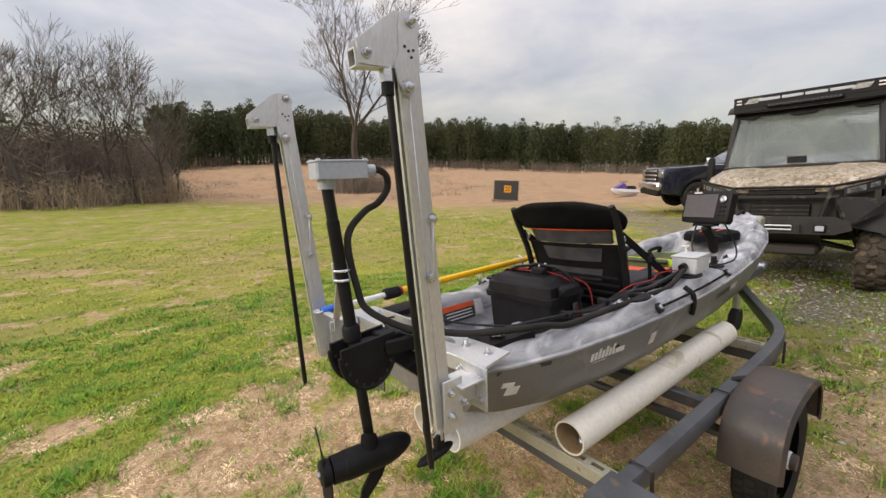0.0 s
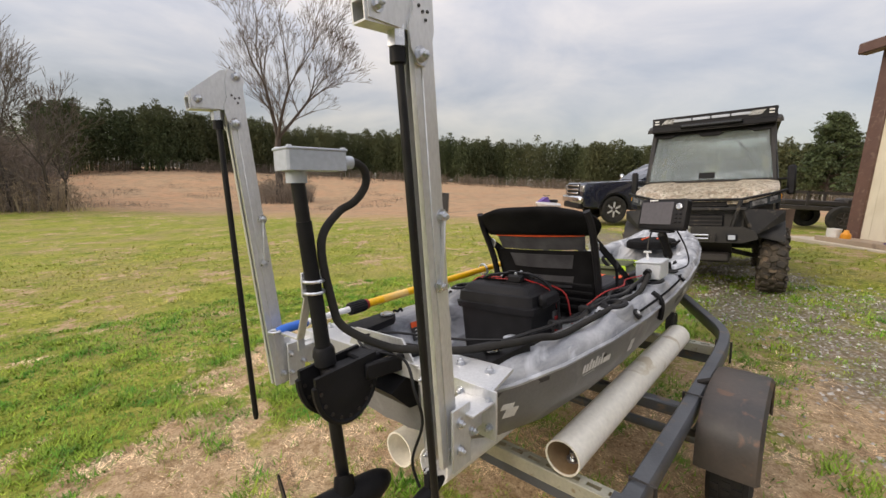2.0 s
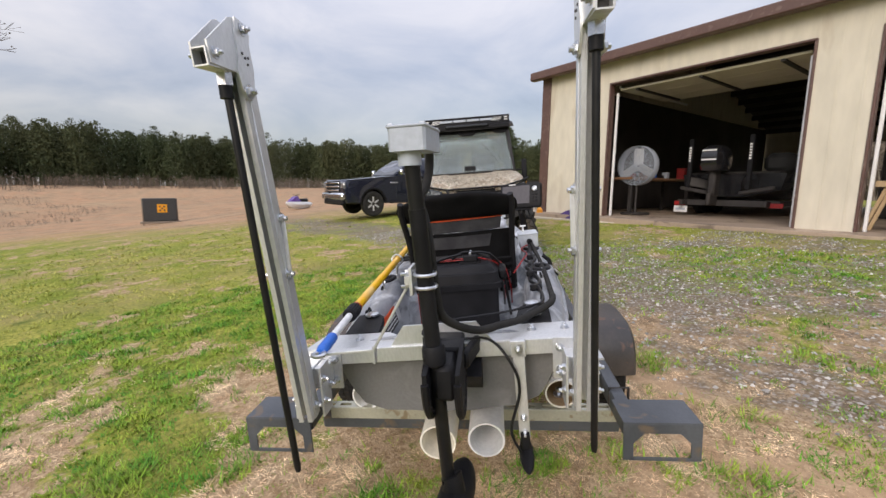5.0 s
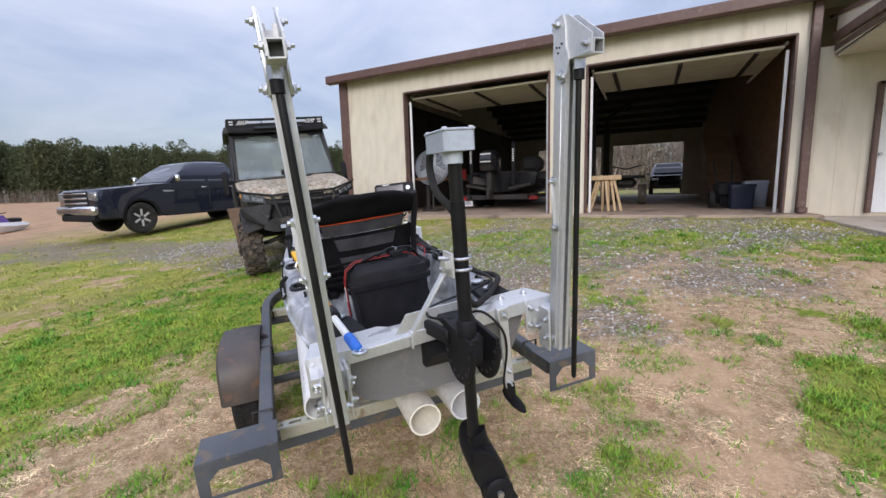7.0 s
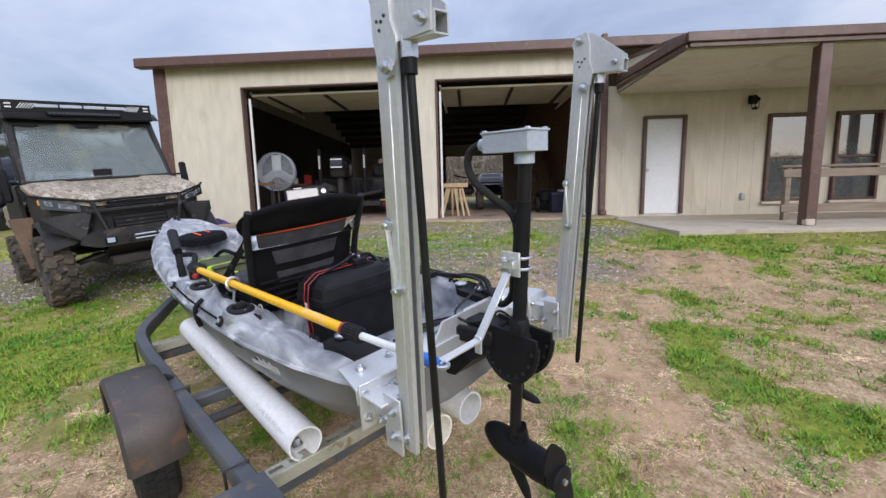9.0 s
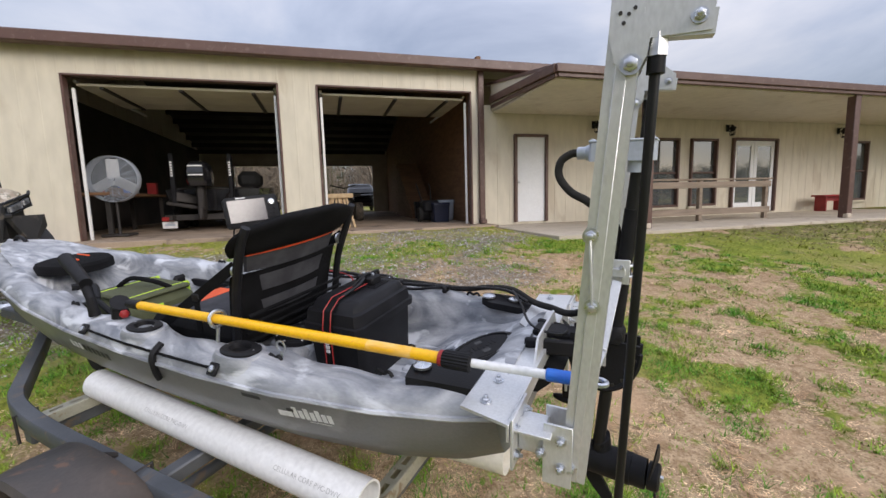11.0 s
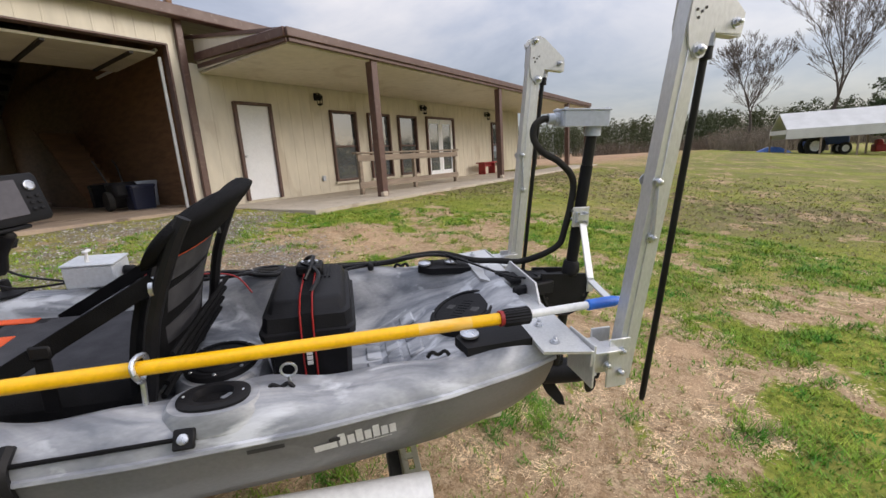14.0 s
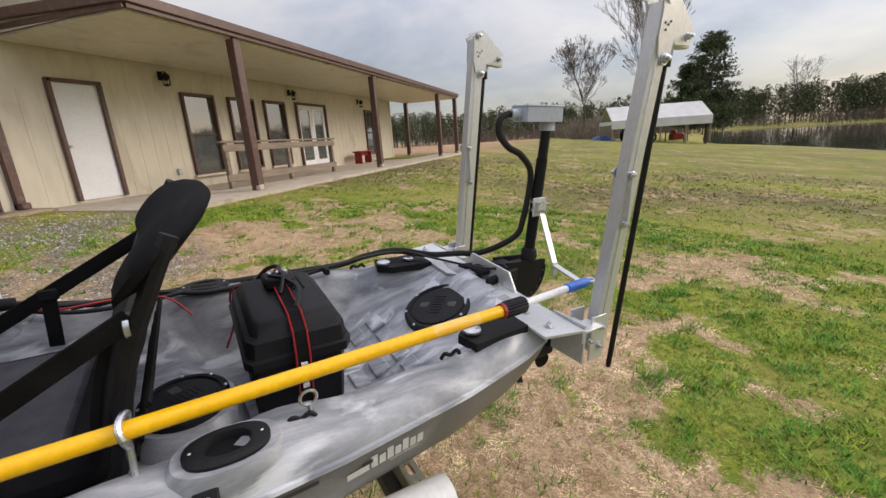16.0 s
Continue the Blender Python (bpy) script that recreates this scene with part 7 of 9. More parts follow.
def wheel_at(parent, c, r, w, rim_r, tyre, rim, lugs=0, side=1, spokes=6, name="wheel", spoke_mat=None):
    """A tyre round the y axis with a rim that faces side, parented to parent."""
    h = w / 2
    g = Geo()
    g.lathe([(rim_r, -h * 0.8), (lerp(rim_r, r, 0.5), -h), (r * 0.95, -h * 0.92), (r, -h * 0.6), (r, h * 0.6), (r * 0.95, h * 0.92), (lerp(rim_r, r, 0.5), h), (rim_r, h * 0.8)], c, 40, "y", cap=False)
    wh = part(name, g, tyre, parent)
    if lugs:
        g = Geo()
        for i in range(lugs):
            a = 2 * math.pi * i / lugs
            for j, yy in enumerate((-0.62, -0.1, 0.42)):
                m_ = Matrix.Translation(c) @ Matrix.Rotation(a + j * 0.09, 4, "Y") @ Matrix.Rotation(0.35 * (1 if j % 2 else -1), 4, "Z")
                g.box((0, (yy + 0.1) * h, r + 0.006), (2 * math.pi * r / lugs * 0.52, h * 0.62, 0.028), 0.006, m_)
            for sd in (-1, 1):
                m_ = Matrix.Translation(c) @ Matrix.Rotation(a + 0.05, 4, "Y")
                g.box((0, sd * h * 0.93, r * 0.93), (0.03, 0.03, 0.07), 0.006, m_)
        part("tread", g, tyre, wh)
    g = Geo()
    prof = [(rim_r + 0.008, 0.80 * h), (rim_r - 0.008, 0.82 * h), (rim_r - 0.02, 0.45 * h), (rim_r * 0.30, 0.35 * h), (rim_r * 0.28, 0.62 * h), (0.002, 0.66 * h)]
    g.lathe([(a, b * side) for a, b in prof], c, 32, "y", cap=False)
    rm = part("rim", g, rim, wh)
    for i in range(spokes):
        a = 2 * math.pi * i / spokes
        g = Geo()
        m_ = Matrix.Translation(c) @ Matrix.Rotation(a, 4, "Y")
        g.bar((0, side * h * 0.62, rim_r * 0.22), (0, side * h * 0.66, rim_r * 0.93), rim_r * 0.22, h * 0.22, 0.006, (0, 1, 0))
        g.v = [tuple(m_ @ Vector(p)) for p in g.v]
        part("spoke", g, spoke_mat or rim, rm)
    return wh


def quad_panel(g, a, b, c, d, th=0.012):
    """A flat pane between four corners."""
    a, b, c, d = (Vector(p) for p in (a, b, c, d))
    n = (b - a).cross(d - a).normalized() * th
    g.add([a, b, c, d, a + n, b + n, c + n, d + n], [(3, 2, 1, 0), (4, 5, 6, 7), (0, 1, 5, 4), (1, 2, 6, 5), (2, 3, 7, 6), (3, 0, 4, 7)])
    return g


UM = pose(4.955, -2.719, 0.325, 5.0, -2.3, 142.6) @ Matrix.Scale(1.039, 4) @ Matrix.Translation((-0.7, 0, 0)) @ Matrix.Rotation(radians(1.2), 4, "Z") @ Matrix.Translation((0.7, 0, 0))
utv = thing("utility_vehicle", "muddy camouflage side-by-side utility vehicle with a glass windshield", "utility vehicle", (0, 0, 0), UM)
# x forward from the front axle
g = Geo()
rr = []
for x, w, z1 in ((0.475, 0.36, 0.960), (0.43, 0.42, 0.978), (0.32, 0.57, 1.025), (0.21, 0.655, 1.065), (0.0, 0.69, 1.105), (-0.30, 0.70, 1.165), (-0.55, 0.70, 1.215)):
    z0 = z1 - 0.055
    rr.append([Vector((x, -w, z0)), Vector((x, -w, z1 - 0.018)), Vector((x, -w * 0.88, z1 + 0.004)), Vector((x, -w * 0.52, z1 + 0.012)), Vector((x, -w * 0.45, z1 - 0.004)), Vector((x, w * 0.45, z1 - 0.004)), Vector((x, w * 0.52, z1 + 0.012)), Vector((x, w * 0.88, z1 + 0.004)), Vector((x, w, z1 - 0.018)), Vector((x, w, z0))])
g.rings(rr)
part("hood", g, CAMO, utv, "camouflage-patterned hood")
g = Geo()
rr = []
for x, w, z0, z1 in ((0.45, 0.40, 0.60, 0.90), (0.41, 0.45, 0.56, 0.92), (0.24, 0.63, 0.64, 0.99), (-0.1, 0.66, 0.76, 1.04), (-0.45, 0.68, 0.60, 1.13), (-0.56, 0.68, 0.42, 1.16)):
    rr.append([Vector((x, -w, z0)), Vector((x, -w, z1)), Vector((x, w, z1)), Vector((x, w, z0))])
g.rings(rr)
front = part("front_body", g, UTV_DARK, utv)
for z, w, h in ((0.910, 0.52, 0.066), (0.738, 0.46, 0.13)):
    g = Geo()
    g.box((0.462, 0, z), (0.03, w, h), 0.01)
    gl = part("grille", g, BLACK, front)
    for k in range(3):
        part("grille_bar", Geo().box((0.480, 0, z + (k - 1) * h * 0.3), (0.010, w * 0.95, h * 0.10)), UTV_DARK, gl)
for s_ in (1, -1):
    g = Geo()
    quad_panel(g, (0.430, s_ * 0.43, 0.860), (0.255, s_ * 0.675, 0.925), (0.245, s_ * 0.675, 1.020), (0.420, s_ * 0.43, 0.935), 0.02 * s_)
    lamp = part("headlight", g, CAR_GLASS, utv, "dark angular headlight")
    g = Geo()
    quad_panel(g, (0.425, s_ * 0.452, 0.885), (0.345, s_ * 0.562, 0.915), (0.340, s_ * 0.562, 0.965), (0.420, s_ * 0.452, 0.928), 0.024 * s_)
    part("lens", g, LAMP_CLEAR, lamp, "clear lens")
    g = Geo()
    quad_panel(g, (0.320, s_ * 0.595, 0.935), (0.285, s_ * 0.645, 0.950), (0.280, s_ * 0.645, 0.995), (0.315, s_ * 0.595, 0.975), 0.024 * s_)
    part("lens", g, LAMP_CLEAR, lamp, "clear lens")
    g = Geo()
    g.box((0.225, s_ * 0.685, 0.985), (0.05, 0.022, 0.055), 0.008)
    part("marker_lamp", g, AMBER, utv, "amber marker lamp")
    # fenders
    g = Geo()
    rr = []
    for k in range(13):
        a = radians(lerp(20, 165, k / 12))
        x, z = 0.41 * math.cos(a), 0.43 + 0.36 * math.sin(a)
        rr.append([Vector((x, s_ * 0.50, z + 0.06)), Vector((x, s_ * 0.735, z + 0.02)), Vector((x * 1.02, s_ * 0.735, z - 0.02)), Vector((x, s_ * 0.50, z + 0.03))])
    g.rings(rr)
    part("wheel_arch", g, UTV_DARK, utv)
# bumper: a boxed middle with swept-back wings, a bar and a tube along the hood's edge
g = Geo()
g.slab([(-0.50, 0.06), (-0.40, 0.105), (0.40, 0.105), (0.50, 0.06), (0.52, -0.01), (0.40, -0.055), (-0.40, -0.055), (-0.52, -0.01)], 0.09, Matrix.Translation((0.545, 0, 0.575)) @ Matrix.Rotation(radians(90), 4, "Z") @ Matrix.Rotation(radians(90), 4, "X"))
bumper = part("bumper", g, UTV_DARK, utv, "dusty black steel bumper")
for s_ in (1, -1):
    g = Geo()
    quad_panel(g, (0.545, s_ * 0.47, 0.585), (0.30, s_ * 0.71, 0.735), (0.30, s_ * 0.71, 0.835), (0.52, s_ * 0.37, 0.850), 0.03 * s_)
    part("wing", g, UTV_DARK, bumper)
    g = Geo()
    g.bar((0.535, s_ * 0.30, 0.66), (0.525, s_ * 0.37, 0.945), 0.035, 0.035, 0.008)
    part("upright", g, UTV_DARK, bumper)
    g = Geo()
    g.box((0.597, s_ * 0.31, 0.575), (0.03, 0.085, 0.065), 0.006)
    fl = part("fog_lamp", g, BLACK, bumper)
    g = Geo()
    g.box((0.614, s_ * 0.31, 0.575), (0.006, 0.060, 0.045), 0.002)
    part("lens", g, BOX_GREY, fl, "pale square lens")
    g = Geo()
    g.tube([(0.60, s_ * 0.17, 0.60), (0.635, s_ * 0.17, 0.60), (0.635, s_ * 0.17, 0.55), (0.60, s_ * 0.17, 0.55)], 0.008, 6)
    part("tow_hook", g, UTV_DARK, bumper)
g = Geo()
g.bar((0.525, -0.42, 0.857), (0.525, 0.42, 0.857), 0.04, 0.035, 0.008)
part("cross_bar", g, UTV_DARK, bumper)
g = Geo()
g.tube([(0.16, -0.735, 1.055), (0.30, -0.66, 1.025), (0.52, -0.37, 0.950), (0.52, 0.37, 0.950), (0.30, 0.66, 1.025), (0.16, 0.735, 1.055)], 0.013, 8)
part("brush_guard", g, BLACK, bumper)
g = Geo()
g.tube([(0.600, 0.115, 0.593), (0.600, 0.115, 0.557), (0.600, -0.115, 0.557), (0.600, -0.115, 0.593), (0.600, 0.115, 0.593)], 0.009, 6)
part("winch_fairlead", g, ZINC, bumper, "bright winch fairlead")
g = Geo()
g.slab([(0.54, 0.52), (0.50, 0.53), (0.12, 0.36), (0.16, 0.34)], 0.62, Matrix.Rotation(radians(90), 4, "X"))
part("skid_plate", g, STEEL_DARK, utv)
g = Geo()
g.box((-0.05, 0, 0.36), (1.0, 0.60, 0.10), 0.02)
part("front_frame", g, STEEL_DARK, utv)
for s_ in (1, -1):
    for x in (-0.12, 0.14):
        part("suspension_arm", Geo().tube([(x, s_ * 0.28, 0.42), (0.0, s_ * 0.62, 0.34)], 0.022, 8), STEEL_DARK, utv)
    part("shock_absorber", Geo().tube([(0.05, s_ * 0.40, 0.80), (0.02, s_ * 0.58, 0.36)], 0.03, 8), STEEL_DARK, utv)
for s_ in (1, -1):
    wheel_at(utv, (0, s_ * 0.66, 0.335), 0.325, 0.24, 0.17, MUD, STEEL_DARK, 18, s_, 6, "front_wheel")
    wheel_at(utv, (-2.25, s_ * 0.66, 0.335), 0.325, 0.26, 0.17, MUD, STEEL_DARK, 18, s_, 6, "rear_wheel")
# cab
g = Geo()
g.box((-1.30, 0, 0.62), (1.55, 1.30, 0.42), 0.04)
part("tub", g, UTV_DARK, utv)
cab0, cab1 = (-0.56, 1.17), (-0.84, 1.93)
for s_ in (1, -1):
    g = Geo()
    g.bar((cab0[0], s_ * 0.665, 1.14), (cab1[0], s_ * 0.625, cab1[1]), 0.065, 0.085, 0.015, (1, 0, 0))
    part("front_pillar", g, UTV_DARK, utv)
    g = Geo()
    g.bar((-1.95, s_ * 0.70, 0.80), (-1.92, s_ * 0.64, 1.93), 0.07, 0.07, 0.015, (1, 0, 0))
    part("rear_pillar", g, UTV_DARK, utv)
    g = Geo()
    quad_panel(g, (-0.66, s_ * 0.70, 0.62), (-1.90, s_ * 0.705, 0.62), (-1.90, s_ * 0.70, 1.20), (-0.62, s_ * 0.70, 1.20), 0.03 * s_)
    dr = part("door", g, UTV_DARK, utv)
    g = Geo()
    quad_panel(g, (-0.66, s_ * 0.70, 1.22), (-1.90, s_ * 0.70, 1.22), (-1.90, s_ * 0.645, 1.88), (-0.90, s_ * 0.655, 1.88), 0.008 * s_)
    part("door_pane", g, CAR_GLASS, dr)
    g = Geo()
    g.box((-0.50, s_ * 0.81, 1.20), (0.05, 0.08, 0.33), 0.02)
    g.tube([(-0.58, s_ * 0.70, 1.22), (-0.52, s_ * 0.78, 1.22)], 0.012, 8)
    part("side_mirror", g, BLACK, utv)
    g = Geo()
    quad_panel(g, (-0.40, s_ * 0.58, 0.36), (-0.42, s_ * 0.80, 0.36), (-0.50, s_ * 0.86, 0.87), (-0.46, s_ * 0.60, 0.87), 0.012)
    part("mud_flap", g, MUDFLAP, utv, "mud-brown flap behind the wheel")
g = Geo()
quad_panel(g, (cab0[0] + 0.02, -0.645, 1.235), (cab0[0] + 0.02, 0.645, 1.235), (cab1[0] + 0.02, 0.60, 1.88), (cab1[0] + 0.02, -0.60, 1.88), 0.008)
wind = part("windshield", g, WIND_GLASS, utv, "glass windshield with pale cloudy reflections painted in")
g = Geo()
g.box((-0.55, 0.0, 1.285), (0.02, 0.17, 0.085), 0.005)
part("sticker", g, BLACK, wind)
g = Geo()
g.bar((cab0[0], -0.67, 1.220), (cab0[0], 0.67, 1.220), 0.06, 0.040, 0.012)
part("windshield_sill", g, UTV_DARK, utv)
# black header with a dip in the middle for the wiper and the mirror
g = Geo()
g.slab([(-0.63, 0.07), (-0.63, -0.045), (-0.44, -0.055), (-0.40, -0.02), (-0.14, -0.02), (-0.09, -0.065), (0.09, -0.065), (0.14, -0.02), (0.40, -0.02), (0.44, -0.055), (0.63, -0.045), (0.63, 0.07)], 0.012, Matrix.Translation((-0.780, 0, 1.875)) @ Matrix.Rotation(radians(90), 4, "Z") @ Matrix.Rotation(radians(70), 4, "X"))
part("windshield_header", g, BLACK, utv)
g = Geo()
rr = []
for x, z in ((-0.70, 1.935), (-0.76, 1.985), (-1.2, 2.02), (-1.8, 2.015), (-2.02, 1.975)):
    rr.append([Vector((x, -0.72, z - 0.04)), Vector((x, -0.70, z)), Vector((x, -0.3, z + 0.02)), Vector((x, 0.3, z + 0.02)), Vector((x, 0.70, z)), Vector((x, 0.72, z - 0.04)), Vector((x, 0.3, z - 0.05)), Vector((x, -0.3, z - 0.05))])
g.rings(rr)
part("roof", g, UTV_DARK, utv)
g = Geo()
g.bar((-0.715, -0.66, 1.925), (-0.715, 0.66, 1.925), 0.05, 0.07, 0.012)
part("roof_lip", g, BLACK, utv)
g = Geo()
g.box((-0.675, 0, 1.945), (0.05, 0.66, 0.045), 0.010)
bar_ = part("light_bar_housing", g, BLACK, utv)
for k in range(18):
    part("lens", Geo().box((-0.648, -0.30 + k * 0.0353, 1.945), (0.006, 0.024, 0.022), 0.003), CAR_GLASS, bar_)
# rack: rails round the roof, closed in front by a plate with a strip light and cut ends
rack = Geo()
for z in (1.985, 2.068):
    for s_ in (1, -1):
        rack.bar((-0.72, s_ * 0.655, z), (-1.95, s_ * 0.655, z), 0.022, 0.022, 0.004)
    rack.bar((-1.95, -0.655, z), (-1.95, 0.655, z), 0.022, 0.022, 0.004)
for s_ in (1, -1):
    for x in (-0.95, -1.2, -1.45, -1.7, -1.95):
        rack.bar((x, s_ * 0.655, 1.95), (x, s_ * 0.655, 2.076), 0.022, 0.022, 0.004)
for x in (-1.1, -1.5):
    rack.bar((x, -0.655, 1.985), (x, 0.655, 1.985), 0.022, 0.022, 0.004)
rk = part("roof_rack", rack, UTV_DARK, utv, "low black roof rack")
g = Geo()
g.box((-0.715, 0, 2.022), (0.012, 1.32, 0.125), 0.004)
plate = part("front_plate", g, BLACK, rk)
for yy in (-0.3075, -0.1025, 0.1025, 0.3075):
    g = Geo()
    g.box((-0.705, yy, 2.030), (0.014, 0.190, 0.034), 0.004)
    part("strip_light", g, BOX_GREY, plate, "pale strip light")
for s_ in (1, -1):
    for k in range(6):
        y0 = s_ * 0.465 + (k - 2.5) * 0.022
        part("cut_slot", Geo().bar((-0.706, y0 - 0.022, 2.000), (-0.706, y0 + 0.022, 2.055), 0.008, 0.007), WHITE_PL, plate)
    part("cut_slot", Geo().box((-0.706, s_ * 0.605, 2.045), (0.006, 0.05, 0.014)), WHITE_PL, plate)
    part("cut_slot", Geo().box((-0.706, s_ * 0.605, 2.010), (0.006, 0.05, 0.014)), WHITE_PL, plate)
# roll bar and diagonal braces behind the glass
for s_ in (1, -1):
    part("cab_brace", Geo().tube([(-0.62, s_ * 0.60, 1.20), (-1.90, s_ * 0.30, 1.86)], 0.022, 8), UTV_DARK, utv)
for yy in (-0.32, 0.32):
    g = Geo()
    g.box((-1.55, yy, 0.95), (0.5, 0.5, 0.2), 0.06)
    g.box((-1.80, yy, 1.32), (0.16, 0.48, 0.62), 0.06)
    part("seat", g, INTERIOR, utv)
g = Geo()
g.box((-0.78, 0, 1.03), (0.36, 1.30, 0.20), 0.04)
part("dashboard", g, INTERIOR, utv)
g = Geo()
g.tube([Vector((-0.98 - 0.05 * math.sin(a), 0.32 + 0.17 * math.cos(a), 1.20 + 0.16 * math.sin(a))) for a in np.linspace(0, 2 * math.pi, 20)], 0.014, 6)
part("steering_wheel", g, INTERIOR, utv)
g = Geo()
g.box((-2.45, 0, 0.92), (0.95, 1.40, 0.32), 0.03)
part("cargo_box", g, CAMO, utv, "camouflage cargo box")


# ---- pickup truck ----
def pickup(m, paint, label):
    t = thing("pickup_truck", label, "pickup truck", (0, 0, 0), m)
    W = 1.0
    arch = lambda cx: [(cx + 0.52 * math.cos(a), 0.42 + 0.52 * math.sin(a)) for a in np.linspace(math.radians(4), math.radians(176), 14)]
    prof = [(2.86, 0.48)] + [(2.92, 0.75), (2.90, 1.10), (2.80, 1.20), (1.35, 1.31), (0.9, 1.33), (-1.35, 1.34), (-1.38, 1.38), (-2.95, 1.40), (-2.97, 0.62), (-2.70, 0.58)]
    bottom = [(x, z) for x, z in arch(-1.84)][::-1] + [(-1.25, 0.46), (1.25, 0.46)] + [(x, z) for x, z in arch(1.84)][::-1]
    poly = prof + bottom
    cx_, cz_ = 0, 0.95
    g = Geo()
    rr = []
    for y, s0 in ((-W, 0.965), (-W + 0.03, 0.99), (-W + 0.09, 1.0), (W - 0.09, 1.0), (W - 0.03, 0.99), (W, 0.965)):
        rr.append([Vector((cx_ + (x - cx_) * (s0 if abs(x) > 2.5 else 1), y, cz_ + (z - cz_) * (s0 if z > 1.0 else 1))) for x, z in poly])
    g.rings(rr)
    part("body", g, paint, t)
    # cab
    lv = [(1.30, 1.02, -1.34, 0.95), (1.62, 0.60, -1.28, 0.88), (1.90, 0.12, -1.16, 0.76), (1.955, -0.20, -1.02, 0.68)]
    g = Geo()
    rr = [[Vector((a, -w, z)), Vector((a + 0.03, 0, z)), Vector((a, w, z)), Vector((b, w, z)), Vector((b, -w, z))] for z, a, b, w in lv]
    g.rings(rr)
    cab = part("cab", g, paint, t)
    at = lambda z: [interp(z, [l[0] for l in lv], [l[i] for l in lv]) for i in (1, 2, 3)]
    for s_ in (1, -1):
        for f0, f1 in ((0.06, 0.50), (0.55, 0.93)):
            g = Geo()
            z0, z1 = 1.37, 1.84
            (a0, b0, w0), (a1, b1, w1) = at(z0), at(z1)
            q = [(lerp(a0, b0, f0), w0), (lerp(a0, b0, f1), w0), (lerp(a1, b1, f1), w1), (lerp(a1, b1, f0 + 0.02), w1)]
            quad_panel(g, *[(x, s_ * (w + 0.004), z) for (x, w), z in zip(q, (z0, z0, z1, z1))], 0.006 * s_ * -1)
            part("side_pane", g, CAR_GLASS, cab)
        g = Geo()
        g.box((0.80, s_ * 1.12, 1.45), (0.14, 0.18, 0.19), 0.04)
        part("side_mirror", g, CHROME, t, "chrome door mirror")
        for x in (-0.10, -1.05):
            g = Geo()
            g.box((x, s_ * 1.005, 1.18), (0.19, 0.03, 0.035), 0.01)
            part("door_handle", g, CHROME, t, "chrome door handle")
        for x in (0.95, -0.25, -1.28):
            part("door_gap", Geo().box((x, s_ * 0.9985, 0.95), (0.012, 0.006, 0.72)), DARK_PRINT, t)
        g = Geo()
        g.box((1.02, s_ * 1.003, 1.10), (0.30, 0.012, 0.045), 0.005)
        part("side_badge", g, CHROME, t)
        g = Geo()
        g.box((0, s_ * 0.97, 0.44), (2.4, 0.16, 0.06), 0.02)
        part("running_board", g, BLACK, t)
        g = Geo()
        g.box((2.80, s_ * 0.80, 1.02), (0.24, 0.36, 0.22), 0.03)
        part("headlight", g, LAMP_CLEAR, t, "clear headlight")
        for ax_ in (1.84, -1.84):
            g = Geo()
            g.lathe([(0.45, -0.02), (0.47, 0.012), (0.52, 0.014), (0.53, -0.02)], (ax_, s_ * 0.995, 0.42), 40, "y", cap=False)
            g.f = [f for f in g.f if all(g.v[i][2] > 0.40 for i in f)]
            part("arch_lip", g, BLACK, t)
    g = Geo()
    (a0, b0, w0), (a1, b1, w1) = at(1.36), at(1.87)
    quad_panel(g, (a0 + 0.035, -w0 + 0.07, 1.36), (a0 + 0.035, w0 - 0.07, 1.36), (a1 + 0.035, w1 - 0.07, 1.87), (a1 + 0.035, -w1 + 0.07, 1.87), 0.006)
    part("windshield", g, CAR_GLASS, cab)
    g = Geo()
    g.box((2.915, 0, 0.98), (0.05, 1.26, 0.36), 0.02)
    gr = part("grille", g, BLACK, t)
    g = Geo()
    for z in (0.86, 0.98, 1.10):
        g.box((2.945, 0, z), (0.03, 1.22, 0.045), 0.01)
    part("grille_bar", g, CHROME, gr, "chrome grille bars")
    g = Geo()
    g.box((2.93, 0, 0.67), (0.18, 1.96, 0.22), 0.05)
    part("bumper", g, CHROME, t, "chrome front bumper")
    g = Geo()
    g.box((2.88, 0, 0.48), (0.2, 1.7, 0.18), 0.04)
    part("air_dam", g, BLACK, t)
    g = Geo()
    g.box((-0.2, 0, 0.55), (5.2, 1.1, 0.3), 0.05)
    part("chassis", g, STEEL_DARK, t)
    for s_ in (1, -1):
        for x in (1.84, -1.84):
            wheel_at(t, (x, s_ * 0.86, 0.415), 0.415, 0.28, 0.25, RUBBER, STEEL_DARK, 0, s_, 6, "wheel", ALLOY)
    return t


TX, TY = 14.7, -7.15
pickup(pose(TX, TY, gz(TX, TY) - 0.01, 0, 1.2, 89.5) @ Matrix.Diagonal((1.0, 1.03, 1.07, 1)), NAVY, "dark blue crew-cab pickup truck with chrome trim")

# ---- trees, woods, pond and far buildings ----
BARK = mat("grey_brown_bark", (0.060, 0.047, 0.038), (0.095, 0.078, 0.065), 0.9, 0, 3, 30, 0.3, (1, 1, 0.3))
TWIG = island(mat("bare_twigs", (0.10, 0.082, 0.07), (0.15, 0.125, 0.105), 0.9, 0, 1.0, 20, 0.0), 0.3)
SCRUB = island(mat("winter_scrub", (0.17, 0.14, 0.11), (0.25, 0.205, 0.16), 0.95, 0, 0.6, 10, 0.0), 0.4)
NEEDLE = island(mat("pine_needles", (0.040, 0.062, 0.022), (0.060, 0.082, 0.030), 0.85, 0, 0.25, 8, 0.0), 0.45)
